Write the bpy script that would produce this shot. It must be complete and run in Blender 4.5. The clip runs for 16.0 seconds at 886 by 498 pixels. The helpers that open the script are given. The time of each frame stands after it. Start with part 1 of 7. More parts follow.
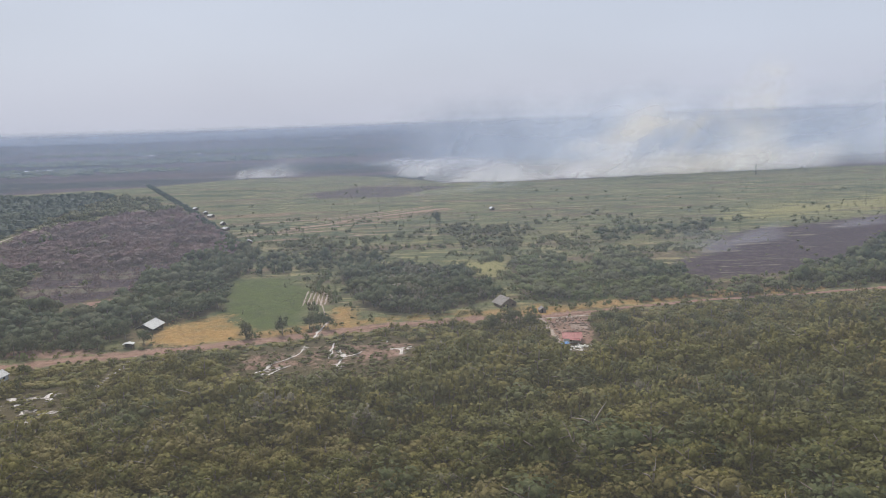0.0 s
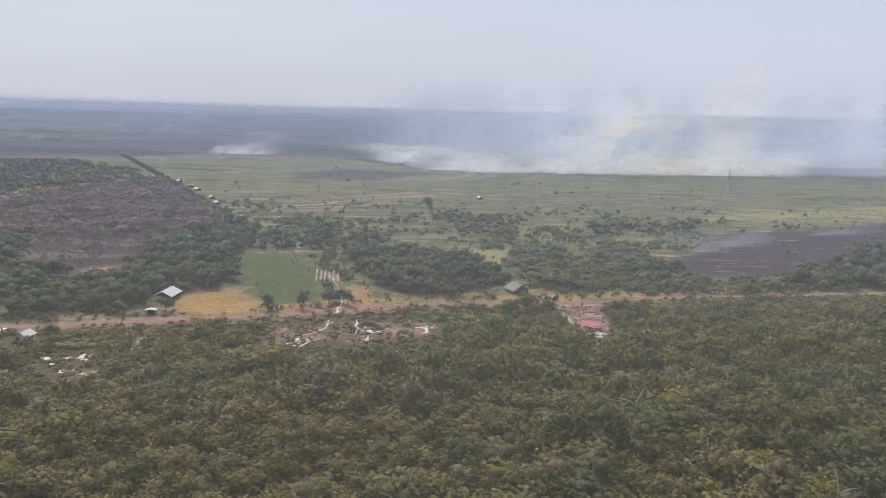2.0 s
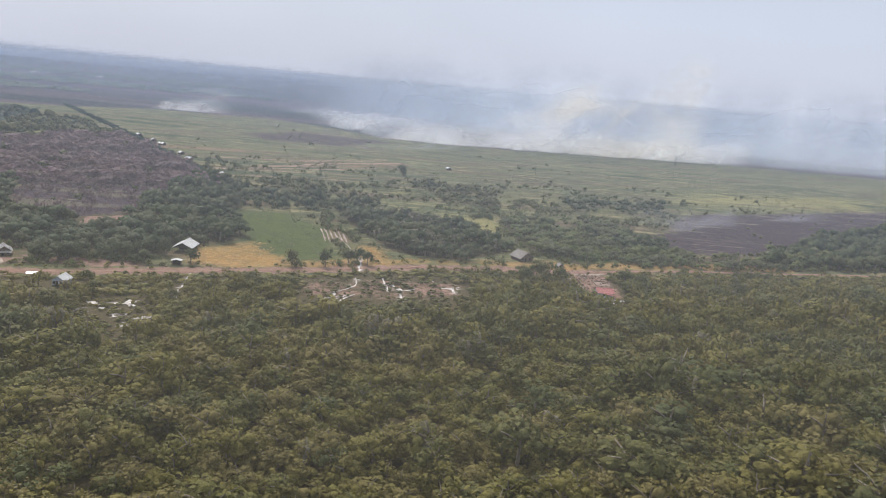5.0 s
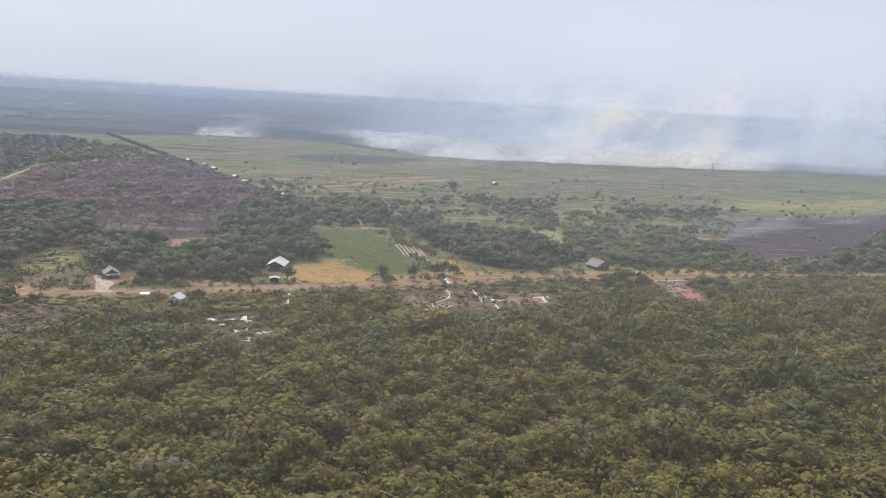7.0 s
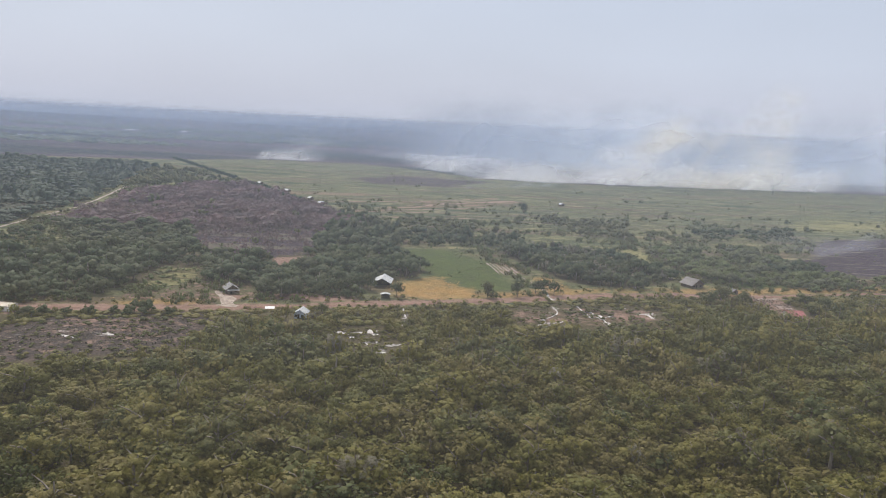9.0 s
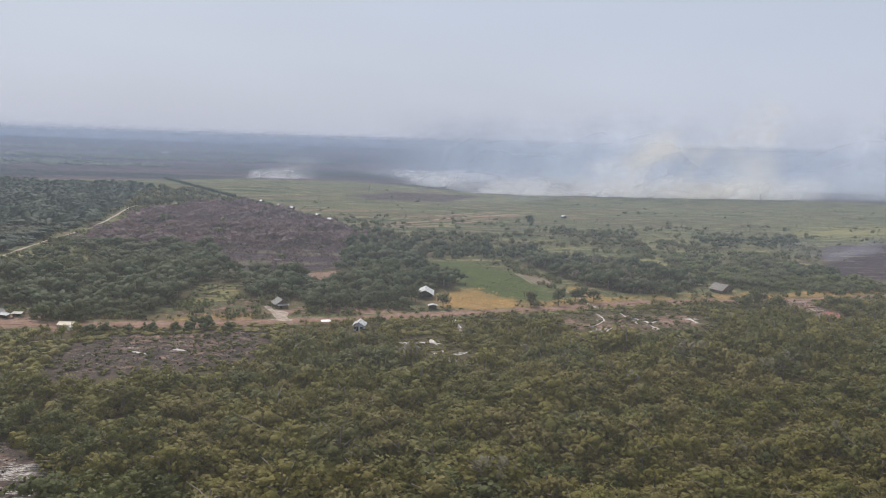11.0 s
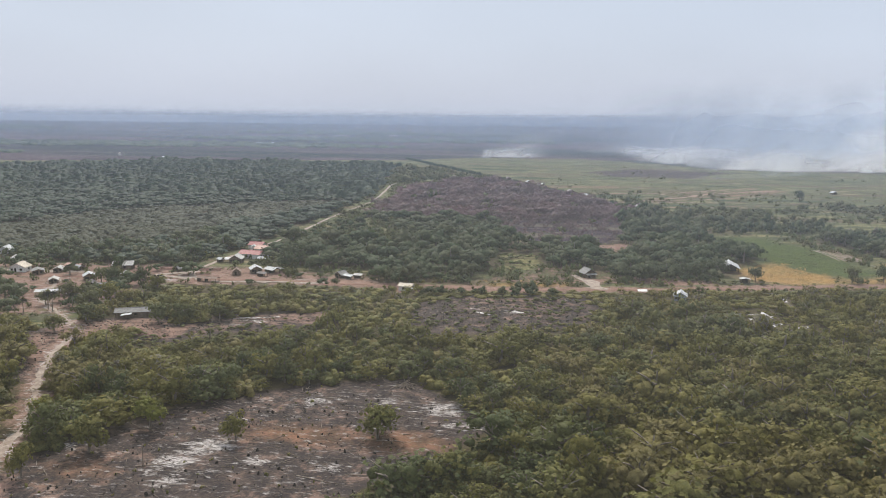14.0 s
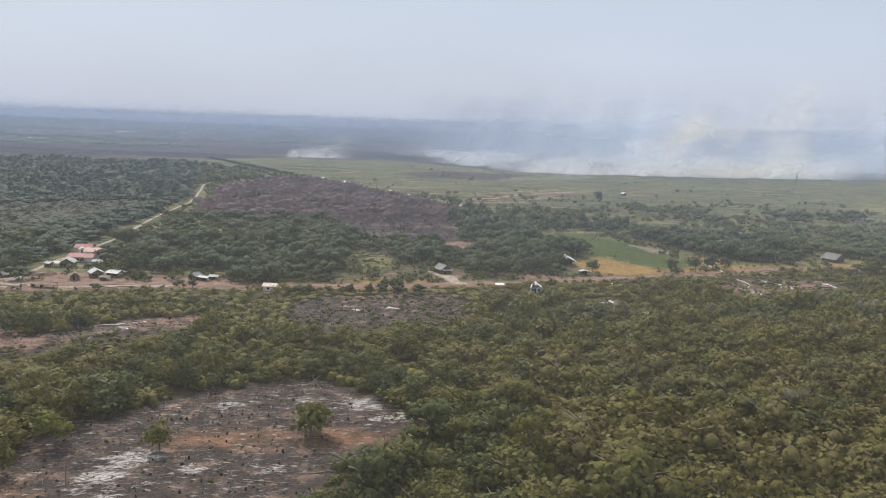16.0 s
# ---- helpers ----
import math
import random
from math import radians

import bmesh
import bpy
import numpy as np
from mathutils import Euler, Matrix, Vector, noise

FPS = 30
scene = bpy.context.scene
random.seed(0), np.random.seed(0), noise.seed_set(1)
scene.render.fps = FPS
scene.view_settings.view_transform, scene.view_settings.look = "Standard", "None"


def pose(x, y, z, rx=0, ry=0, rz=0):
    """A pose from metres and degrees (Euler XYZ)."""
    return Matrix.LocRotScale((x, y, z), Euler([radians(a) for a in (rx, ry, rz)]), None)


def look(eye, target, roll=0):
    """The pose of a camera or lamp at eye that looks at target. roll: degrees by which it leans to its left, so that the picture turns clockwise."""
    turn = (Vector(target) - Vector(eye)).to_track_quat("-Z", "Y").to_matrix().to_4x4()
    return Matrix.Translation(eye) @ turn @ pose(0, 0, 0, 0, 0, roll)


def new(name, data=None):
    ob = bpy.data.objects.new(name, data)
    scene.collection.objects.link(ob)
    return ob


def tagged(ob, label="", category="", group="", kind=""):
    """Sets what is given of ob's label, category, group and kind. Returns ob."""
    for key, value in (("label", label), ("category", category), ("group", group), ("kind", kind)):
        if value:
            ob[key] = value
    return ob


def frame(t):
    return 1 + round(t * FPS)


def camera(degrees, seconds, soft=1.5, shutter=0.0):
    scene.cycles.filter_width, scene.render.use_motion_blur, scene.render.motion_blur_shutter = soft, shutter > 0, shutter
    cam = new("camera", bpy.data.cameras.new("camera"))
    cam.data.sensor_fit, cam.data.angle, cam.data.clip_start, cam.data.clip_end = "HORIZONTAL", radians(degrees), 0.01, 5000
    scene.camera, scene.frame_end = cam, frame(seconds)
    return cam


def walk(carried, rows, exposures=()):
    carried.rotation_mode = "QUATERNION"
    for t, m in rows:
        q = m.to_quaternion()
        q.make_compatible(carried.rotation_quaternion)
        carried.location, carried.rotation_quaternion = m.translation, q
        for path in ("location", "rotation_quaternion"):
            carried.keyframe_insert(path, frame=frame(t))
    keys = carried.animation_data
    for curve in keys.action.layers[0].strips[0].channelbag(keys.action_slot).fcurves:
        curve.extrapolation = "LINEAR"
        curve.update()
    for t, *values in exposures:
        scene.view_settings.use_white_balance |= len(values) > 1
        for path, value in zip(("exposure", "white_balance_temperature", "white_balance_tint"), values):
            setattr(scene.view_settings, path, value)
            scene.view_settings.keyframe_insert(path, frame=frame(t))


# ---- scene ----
cam = camera(59.4, 16.0, soft=0.9)
PATH = [
    (0, (-2.88, -0.074, 104.844), (-2.891, 1.899, 104.519), -1.8),
    (0.5, (-12.111, -1.678, 104.681), (-12.099, 0.295, 104.354), -1.6),
    (1, (-20.922, -3.626, 104.234), (-20.846, -1.668, 103.835), 0.3),
    (1.5, (-29.193, -6.122, 103.456), (-29.075, -4.159, 103.091), 1.2),
    (2, (-36.598, -7.804, 103.011), (-36.5, -5.838, 102.659), 1.9),
    (2.5, (-44.687, -9.047, 102.699), (-44.519, -7.076, 102.405), 0.8),
    (3, (-53.383, -10.437, 102.357), (-53.23, -8.49, 101.929), 3.0),
    (3.2, (-56.986, -11.068, 102.159), (-56.837, -9.114, 101.757), 3.1),
    (5.3, (-94.419, -17.06, 96.947), (-94.096, -15.131, 96.53), 5.4),
    (5.5, (-98.523, -17.506, 96.631), (-98.18, -15.587, 96.184), 4.9),
    (6, (-108.659, -18.563, 95.313), (-108.332, -16.642, 94.86), 4.7),
    (6.5, (-116.84, -20.29, 94.309), (-116.56, -18.349, 93.913), 3.9),
    (7, (-124.552, -21.731, 93.836), (-124.306, -19.78, 93.467), 3.6),
    (7.5, (-133.707, -23.048, 93.185), (-133.527, -21.086, 92.839), 2.9),
    (8, (-142.174, -25.524, 92.419), (-142.06, -23.561, 92.058), 2.6),
    (8.2, (-145.811, -26.37, 92.266), (-145.713, -24.404, 91.909), 3.0),
    (10.3, (-185.382, -31.586, 87.679), (-185.137, -29.619, 87.416), 3.5),
    (10.5, (-189.295, -31.883, 87.524), (-189.074, -29.914, 87.248), 3.0),
    (11, (-198.21, -32.024, 87.033), (-198.0, -30.054, 86.762), 2.2),
    (11.5, (-206.161, -33.652, 86.578), (-205.971, -31.681, 86.294), 1.8),
    (12, (-213.895, -35.23, 85.784), (-213.795, -33.258, 85.465), 1.9),
    (12.5, (-223.556, -37.094, 84.801), (-223.5, -35.124, 84.459), 2.2),
    (13, (-232.83, -38.23, 83.65), (-232.945, -36.265, 83.298), 1.6),
    (13.5, (-242.017, -38.906, 82.36), (-242.31, -36.954, 82.039), 0.2),
    (14, (-251.618, -40.723, 81.327), (-251.926, -38.775, 80.994), 0.7),
    (14.5, (-260.238, -41.964, 80.603), (-260.538, -40.011, 80.295), 0.5),
    (15, (-269.31, -43.437, 80.032), (-269.262, -41.46, 79.735), 0.5),
    (15.5, (-278.07, -44.743, 79.596), (-277.918, -42.77, 79.304), 1.5),
    (16, (-286.915, -46.063, 79.15), (-286.689, -44.101, 78.835), 2.3),
]
EXPOSURES = [(0, -0.05, 6500, 10), (0.5, -0.07, 6497, 10), (1, 0.04, 6495, 10), (1.5, 0.14, 6493, 10), (2, 0.04, 6491, 10), (2.5, 0, 6489, 10), (3, -0.04, 6487, 10), (5.3, 0.16, 6477, 10), (5.5, 0.2, 6477, 10), (6, 0.28, 6475, 10), (6.5, 0.28, 6472, 10), (7, 0.2, 6470, 10), (7.5, 0.15, 6468, 10), (8, 0.1, 6466, 10), (10.5, -0.08, 6456, 10), (11, -0.1, 6454, 10), (12, 0, 6450, 10), (12.5, 0.06, 6393, 10), (13.5, 0.06, 6400, 8), (14.5, 0.10, 6400, 8), (15.5, 0.02, 6400, 8), (16, 0.03, 6400, 8)]
walk(cam, [(t, look(eye, target, roll)) for t, eye, target, roll in PATH], EXPOSURES)

# ---- world ----
SUN_FROM = Vector((-0.26, 0.62, 0.76)).normalized()
SUN_EL = math.asin(SUN_FROM.z)
SUN_ROT = math.atan2(SUN_FROM.x, SUN_FROM.y)
scene.cycles.transparent_max_bounces = 64

world = bpy.data.worlds.new("hazy_sky")
scene.world = world
world.use_nodes = True
wn, wl = world.node_tree.nodes, world.node_tree.links
bg = wn["Background"]
sky = wn.new("ShaderNodeTexSky")
sky.sky_type = "NISHITA"
sky.sun_disc = False
sky.sun_elevation, sky.sun_rotation = SUN_EL, SUN_ROT
sky.dust_density, sky.air_density = 4.0, 1.5
scale_sky = wn.new("ShaderNodeMix")
scale_sky.data_type, scale_sky.blend_type = "RGBA", "MULTIPLY"
scale_sky.inputs[0].default_value = 1.0
scale_sky.inputs[7].default_value = (0.09, 0.09, 0.09, 1)
wl.new(sky.outputs[0], scale_sky.inputs[6])
coord = wn.new("ShaderNodeTexCoord")
sep = wn.new("ShaderNodeSeparateXYZ")
wl.new(coord.outputs["Generated"], sep.inputs[0])
ramp = wn.new("ShaderNodeValToRGB")          # pale smoke haze, slightly warmer near the horizon
ramp.color_ramp.elements[0].position, ramp.color_ramp.elements[0].color = 0.0, (0.612, 0.650, 0.775, 1)
ramp.color_ramp.elements[1].position, ramp.color_ramp.elements[1].color = 0.30, (0.555, 0.638, 0.790, 1)
e = ramp.color_ramp.elements.new(0.09)
e.color = (0.608, 0.672, 0.808, 1)
e = ramp.color_ramp.elements.new(0.70)
e.color = (0.86, 0.89, 0.95, 1)
e = ramp.color_ramp.elements.new(0.45)
e.color = (0.68, 0.74, 0.85, 1)
wl.new(sep.outputs[2], ramp.inputs[0])
cloud = wn.new("ShaderNodeTexNoise")
cloud.inputs["Scale"].default_value, cloud.inputs["Detail"].default_value = 2.2, 3.0
cmap = wn.new("ShaderNodeMapping")
cmap.inputs["Scale"].default_value = (1.0, 1.0, 3.0)
wl.new(coord.outputs["Generated"], cmap.inputs[0])
wl.new(cmap.outputs[0], cloud.inputs["Vector"])
cmr = wn.new("ShaderNodeMapRange")
cmr.inputs[1].default_value, cmr.inputs[2].default_value, cmr.inputs[3].default_value, cmr.inputs[4].default_value = 0.3, 0.7, 0.96, 1.04
wl.new(cloud.outputs[0], cmr.inputs[0])
haze_sky = wn.new("ShaderNodeMix")
haze_sky.data_type, haze_sky.blend_type = "RGBA", "MULTIPLY"
haze_sky.inputs[0].default_value = 1.0
wl.new(ramp.outputs[0], haze_sky.inputs[6])
wl.new(cmr.outputs[0], haze_sky.inputs[7])
both = wn.new("ShaderNodeMix")
both.data_type = "RGBA"
both.inputs[0].default_value = 0.9
wl.new(scale_sky.outputs[2], both.inputs[6])
wl.new(haze_sky.outputs[2], both.inputs[7])
wl.new(both.outputs[2], bg.inputs[0])
bg.inputs[1].default_value = 1.0

sun = new("sun", bpy.data.lights.new("sun", "SUN"))
sun.data.energy, sun.data.angle, sun.data.color = 3.9, radians(1.2), (1.0, 0.94, 0.84)
sun.matrix_world = look(SUN_FROM * 500, (0, 0, 0))


# ---- node helpers ----
def material(name):
    m = bpy.data.materials.new(name)
    m.use_nodes = True
    m.node_tree.nodes.clear()
    return m, m.node_tree.nodes, m.node_tree.links


def node(nt, kind, **values):
    n = nt.new(kind)
    for key, value in values.items():
        n.inputs[key.replace("_", " ")].default_value = value
    return n


def mixrgb(nt, lk, fac, a, b, mode="MIX"):
    n = nt.new("ShaderNodeMix")
    n.data_type, n.blend_type = "RGBA", mode
    for sock, v in ((0, fac), (6, a), (7, b)):
        if isinstance(v, bpy.types.NodeSocket):
            lk.new(v, n.inputs[sock])
        else:
            n.inputs[sock].default_value = v if sock == 0 else (*v, 1)
    return n.outputs[2]


def calc(nt, lk, op, a, b=0.0, clamp=False):
    n = nt.new("ShaderNodeMath")
    n.operation, n.use_clamp = op, clamp
    for sock, v in ((0, a), (1, b)):
        if isinstance(v, bpy.types.NodeSocket):
            lk.new(v, n.inputs[sock])
        else:
            n.inputs[sock].default_value = v
    return n.outputs[0]


def span(nt, lk, v, a, b, c=0.0, d=1.0, smooth=False):
    n = nt.new("ShaderNodeMapRange")
    n.interpolation_type = "SMOOTHSTEP" if smooth else "LINEAR"
    lk.new(v, n.inputs[0])
    for i, x in enumerate((a, b, c, d)):
        n.inputs[i + 1].default_value = x
    return n.outputs[0]


def noise_at(nt, lk, vec, scale, detail=3.0, rough=0.55, stretch=None):
    if stretch:
        mp = nt.new("ShaderNodeMapping")
        mp.inputs["Scale"].default_value = stretch
        lk.new(vec, mp.inputs[0])
        vec = mp.outputs[0]
    n = node(nt, "ShaderNodeTexNoise", Scale=scale, Detail=detail, Roughness=rough)
    lk.new(vec, n.inputs["Vector"])
    return n.outputs[0]


def finish(nt, lk, color, rough=0.9, bump=None, bump_d=0.1, metal=0.0, spec=0.2):
    p = node(nt, "ShaderNodeBsdfPrincipled", Roughness=rough, Metallic=metal)
    p.inputs["Specular IOR Level"].default_value = spec
    if isinstance(color, bpy.types.NodeSocket):
        lk.new(color, p.inputs["Base Color"])
    else:
        p.inputs["Base Color"].default_value = (*color, 1)
    if bump is not None:
        b = node(nt, "ShaderNodeBump", Strength=0.7, Distance=bump_d)
        lk.new(bump, b.inputs["Height"])
        lk.new(b.outputs[0], p.inputs["Normal"])
    o = nt.new("ShaderNodeOutputMaterial")
    lk.new(p.outputs[0], o.inputs[0])
    return p


# ---- materials ----
def soil_material():
    """The open country: grass, laterite, ash, sand and crops, by the patches stored on the sheet."""
    m, nt, lk = material("country_ground")
    pos = nt.new("ShaderNodeNewGeometry").outputs["Position"]

    def patch(name):
        a = nt.new("ShaderNodeAttribute")
        a.attribute_name = name
        s = nt.new("ShaderNodeSeparateColor")
        lk.new(a.outputs["Color"], s.inputs[0])
        return [s.outputs[0], s.outputs[1], s.outputs[2], a.outputs["Alpha"]]

    a, b, c = patch("soil_a"), patch("soil_b"), patch("soil_c")
    n_huge = noise_at(nt, lk, pos, 0.004, 4.0)
    n_big = noise_at(nt, lk, pos, 0.02, 5.0, 0.6)
    n_row = noise_at(nt, lk, pos, 0.05, 4.0, 0.6, (0.35, 1.6, 1.0))
    n_mid = noise_at(nt, lk, pos, 0.16, 5.0, 0.65)
    n_fine = noise_at(nt, lk, pos, 0.9, 4.0, 0.7)
    n_grit = noise_at(nt, lk, pos, 4.0, 3.0, 0.7)
    n_edge = calc(nt, lk, "ADD", calc(nt, lk, "ADD", calc(nt, lk, "MULTIPLY", n_big, 0.35), calc(nt, lk, "MULTIPLY", n_mid, 0.40)), calc(nt, lk, "MULTIPLY", n_fine, 0.25))

    def ragged(v, rough=1.8, soft=0.09, by=n_edge):
        t = calc(nt, lk, "ADD", v, calc(nt, lk, "MULTIPLY", calc(nt, lk, "SUBTRACT", by, 0.5), rough))
        return span(nt, lk, t, 0.5 - soft, 0.5 + soft)

    grass = mixrgb(nt, lk, span(nt, lk, n_big, 0.36, 0.64), (0.092, 0.104, 0.048), (0.152, 0.148, 0.072))
    grass = mixrgb(nt, lk, span(nt, lk, n_row, 0.48, 0.60, 0, 0.8), grass, (0.078, 0.072, 0.044))
    n_spot = noise_at(nt, lk, pos, 0.07, 6.0, 0.75)
    grass = mixrgb(nt, lk, span(nt, lk, n_spot, 0.54, 0.62, 0, 0.8), grass, (0.045, 0.058, 0.028))
    grass = mixrgb(nt, lk, span(nt, lk, n_spot, 0.36, 0.44, 0.6, 0), grass, (0.19, 0.175, 0.085))
    n_strip = noise_at(nt, lk, pos, 0.016, 5.0, 0.65, (0.28, 1.5, 1.0))
    grass = mixrgb(nt, lk, span(nt, lk, n_strip, 0.52, 0.60, 0, 0.9), grass, (0.120, 0.086, 0.056))
    grass = mixrgb(nt, lk, span(nt, lk, n_strip, 0.40, 0.46, 0.9, 0), grass, (0.050, 0.064, 0.030))
    grass = mixrgb(nt, lk, span(nt, lk, n_mid, 0.50, 0.64, 0, 0.75), grass, (0.040, 0.056, 0.024))
    n_dash = noise_at(nt, lk, pos, 0.10, 4.0, 0.6, (0.22, 1.0, 1.0))
    grass = mixrgb(nt, lk, span(nt, lk, n_dash, 0.57, 0.63, 0, 0.75), grass, (0.24, 0.205, 0.105))
    grass = mixrgb(nt, lk, span(nt, lk, n_dash, 0.36, 0.42, 0.7, 0), grass, (0.052, 0.056, 0.034))
    grass = mixrgb(nt, lk, span(nt, lk, n_huge, 0.52, 0.62, 0, 0.5), grass, (0.140, 0.140, 0.068))
    # the far country: scorched peat and dark woods with pale strips
    far = mixrgb(nt, lk, span(nt, lk, noise_at(nt, lk, pos, 0.0022, 5.0, 0.6, (0.5, 1.3, 1)), 0.42, 0.58), (0.022, 0.028, 0.032), (0.070, 0.050, 0.060))
    far = mixrgb(nt, lk, span(nt, lk, noise_at(nt, lk, pos, 0.004, 3.0, 0.5, (0.25, 1.0, 1)), 0.66, 0.72, 0, 0.25), far, (0.20, 0.20, 0.20))
    col = mixrgb(nt, lk, ragged(c[1], 0.5, 0.15, n_big), grass, far)
    plough = mixrgb(nt, lk, span(nt, lk, n_row, 0.4, 0.6), (0.225, 0.145, 0.095), (0.13, 0.105, 0.062))
    col = mixrgb(nt, lk, ragged(c[2], 1.2, 0.1, n_row), col, plough)
    litter = mixrgb(nt, lk, n_fine, (0.046, 0.042, 0.022), (0.095, 0.074, 0.042))
    col = mixrgb(nt, lk, ragged(c[0]), col, litter)
    crop = mixrgb(nt, lk, span(nt, lk, n_mid, 0.35, 0.65), (0.044, 0.068, 0.016), (0.080, 0.098, 0.027))
    crop = mixrgb(nt, lk, span(nt, lk, n_spot, 0.46, 0.58, 0, 0.6), crop, (0.048, 0.060, 0.024))
    col = mixrgb(nt, lk, ragged(b[0], 2.5, 0.16), col, crop)
    yellow = mixrgb(nt, lk, span(nt, lk, n_fine, 0.35, 0.65), (0.150, 0.150, 0.062), (0.235, 0.205, 0.090))
    col = mixrgb(nt, lk, ragged(b[1], 1.6, 0.08, n_row), col, yellow)
    dry = mixrgb(nt, lk, span(nt, lk, n_mid, 0.35, 0.62), (0.37, 0.205, 0.066), (0.215, 0.132, 0.044))
    dry = mixrgb(nt, lk, span(nt, lk, n_big, 0.5, 0.65, 0, 0.6), dry, (0.27, 0.165, 0.10))
    dry = mixrgb(nt, lk, span(nt, lk, n_spot, 0.47, 0.62, 0, 0.5), dry, (0.150, 0.125, 0.056))
    dry = mixrgb(nt, lk, span(nt, lk, noise_at(nt, lk, pos, 0.45, 5.0, 0.7, (0.6, 1.2, 1)), 0.50, 0.60, 0, 0.75), dry, (0.40, 0.265, 0.110))
    dry = mixrgb(nt, lk, span(nt, lk, n_fine, 0.56, 0.66, 0, 0.6), dry, (0.115, 0.088, 0.042))
    col = mixrgb(nt, lk, ragged(a[2], 2.9, 0.20), col, dry)
    ash = mixrgb(nt, lk, span(nt, lk, n_mid, 0.35, 0.65), (0.026, 0.022, 0.024), (0.082, 0.062, 0.056))
    ash = mixrgb(nt, lk, span(nt, lk, n_fine, 0.48, 0.66, 0, 0.6), ash, (0.135, 0.100, 0.082))
    ash = mixrgb(nt, lk, span(nt, lk, n_mid, 0.50, 0.62, 0, 0.5), ash, (0.125, 0.086, 0.070))
    ash = mixrgb(nt, lk, span(nt, lk, n_grit, 0.50, 0.62, 0, 0.75), ash, (0.028, 0.024, 0.025))
    col = mixrgb(nt, lk, ragged(a[1]), col, ash)
    scorch = mixrgb(nt, lk, span(nt, lk, n_mid, 0.38, 0.62), (0.028, 0.019, 0.027), (0.058, 0.040, 0.050))
    scorch = mixrgb(nt, lk, span(nt, lk, n_strip, 0.56, 0.62, 0, 0.6), scorch, (0.14, 0.125, 0.085))
    scorch = mixrgb(nt, lk, span(nt, lk, n_fine, 0.60, 0.72, 0, 0.5), scorch, (0.085, 0.066, 0.064))
    scorch = mixrgb(nt, lk, span(nt, lk, n_dash, 0.60, 0.65, 0, 0.7), scorch, (0.20, 0.175, 0.125))
    col = mixrgb(nt, lk, ragged(a[3], 2.6), col, scorch)
    red = mixrgb(nt, lk, span(nt, lk, n_mid, 0.35, 0.65), (0.165, 0.098, 0.076), (0.255, 0.165, 0.132))
    red = mixrgb(nt, lk, span(nt, lk, n_fine, 0.58, 0.7, 0, 0.6), red, (0.15, 0.105, 0.075))
    col = mixrgb(nt, lk, ragged(a[0]), col, red)
    rust = mixrgb(nt, lk, span(nt, lk, n_mid, 0.40, 0.60), (0.150, 0.086, 0.052), (0.255, 0.128, 0.078))
    rust = mixrgb(nt, lk, span(nt, lk, n_fine, 0.52, 0.64, 0, 0.7), rust, (0.105, 0.092, 0.046))
    rust = mixrgb(nt, lk, span(nt, lk, n_grit, 0.52, 0.62, 0, 0.6), rust, (0.080, 0.052, 0.036))
    col = mixrgb(nt, lk, ragged(b[3], 1.5, 0.3), col, rust)
    n_sand = noise_at(nt, lk, pos, 0.42, 7.0, 0.76, (0.55, 1.35, 1))
    sand = mixrgb(nt, lk, n_fine, (0.34, 0.30, 0.28), (0.62, 0.58, 0.56))
    n_crust = noise_at(nt, lk, pos, 1.5, 5.0, 0.72, (0.5, 1.6, 1))
    broken = calc(nt, lk, "MULTIPLY", ragged(b[2], 1.9, 0.12, n_sand), span(nt, lk, n_crust, 0.43, 0.52, 0.06, 1.0))
    col = mixrgb(nt, lk, broken, col, sand)
    col = mixrgb(nt, lk, span(nt, lk, n_grit, 0.3, 0.7, 0.72, 1.25), (0, 0, 0), col)
    finish(nt, lk, col, 0.95, calc(nt, lk, "ADD", n_fine, calc(nt, lk, "MULTIPLY", n_grit, 0.3)), 0.6, spec=0.1)
    return m


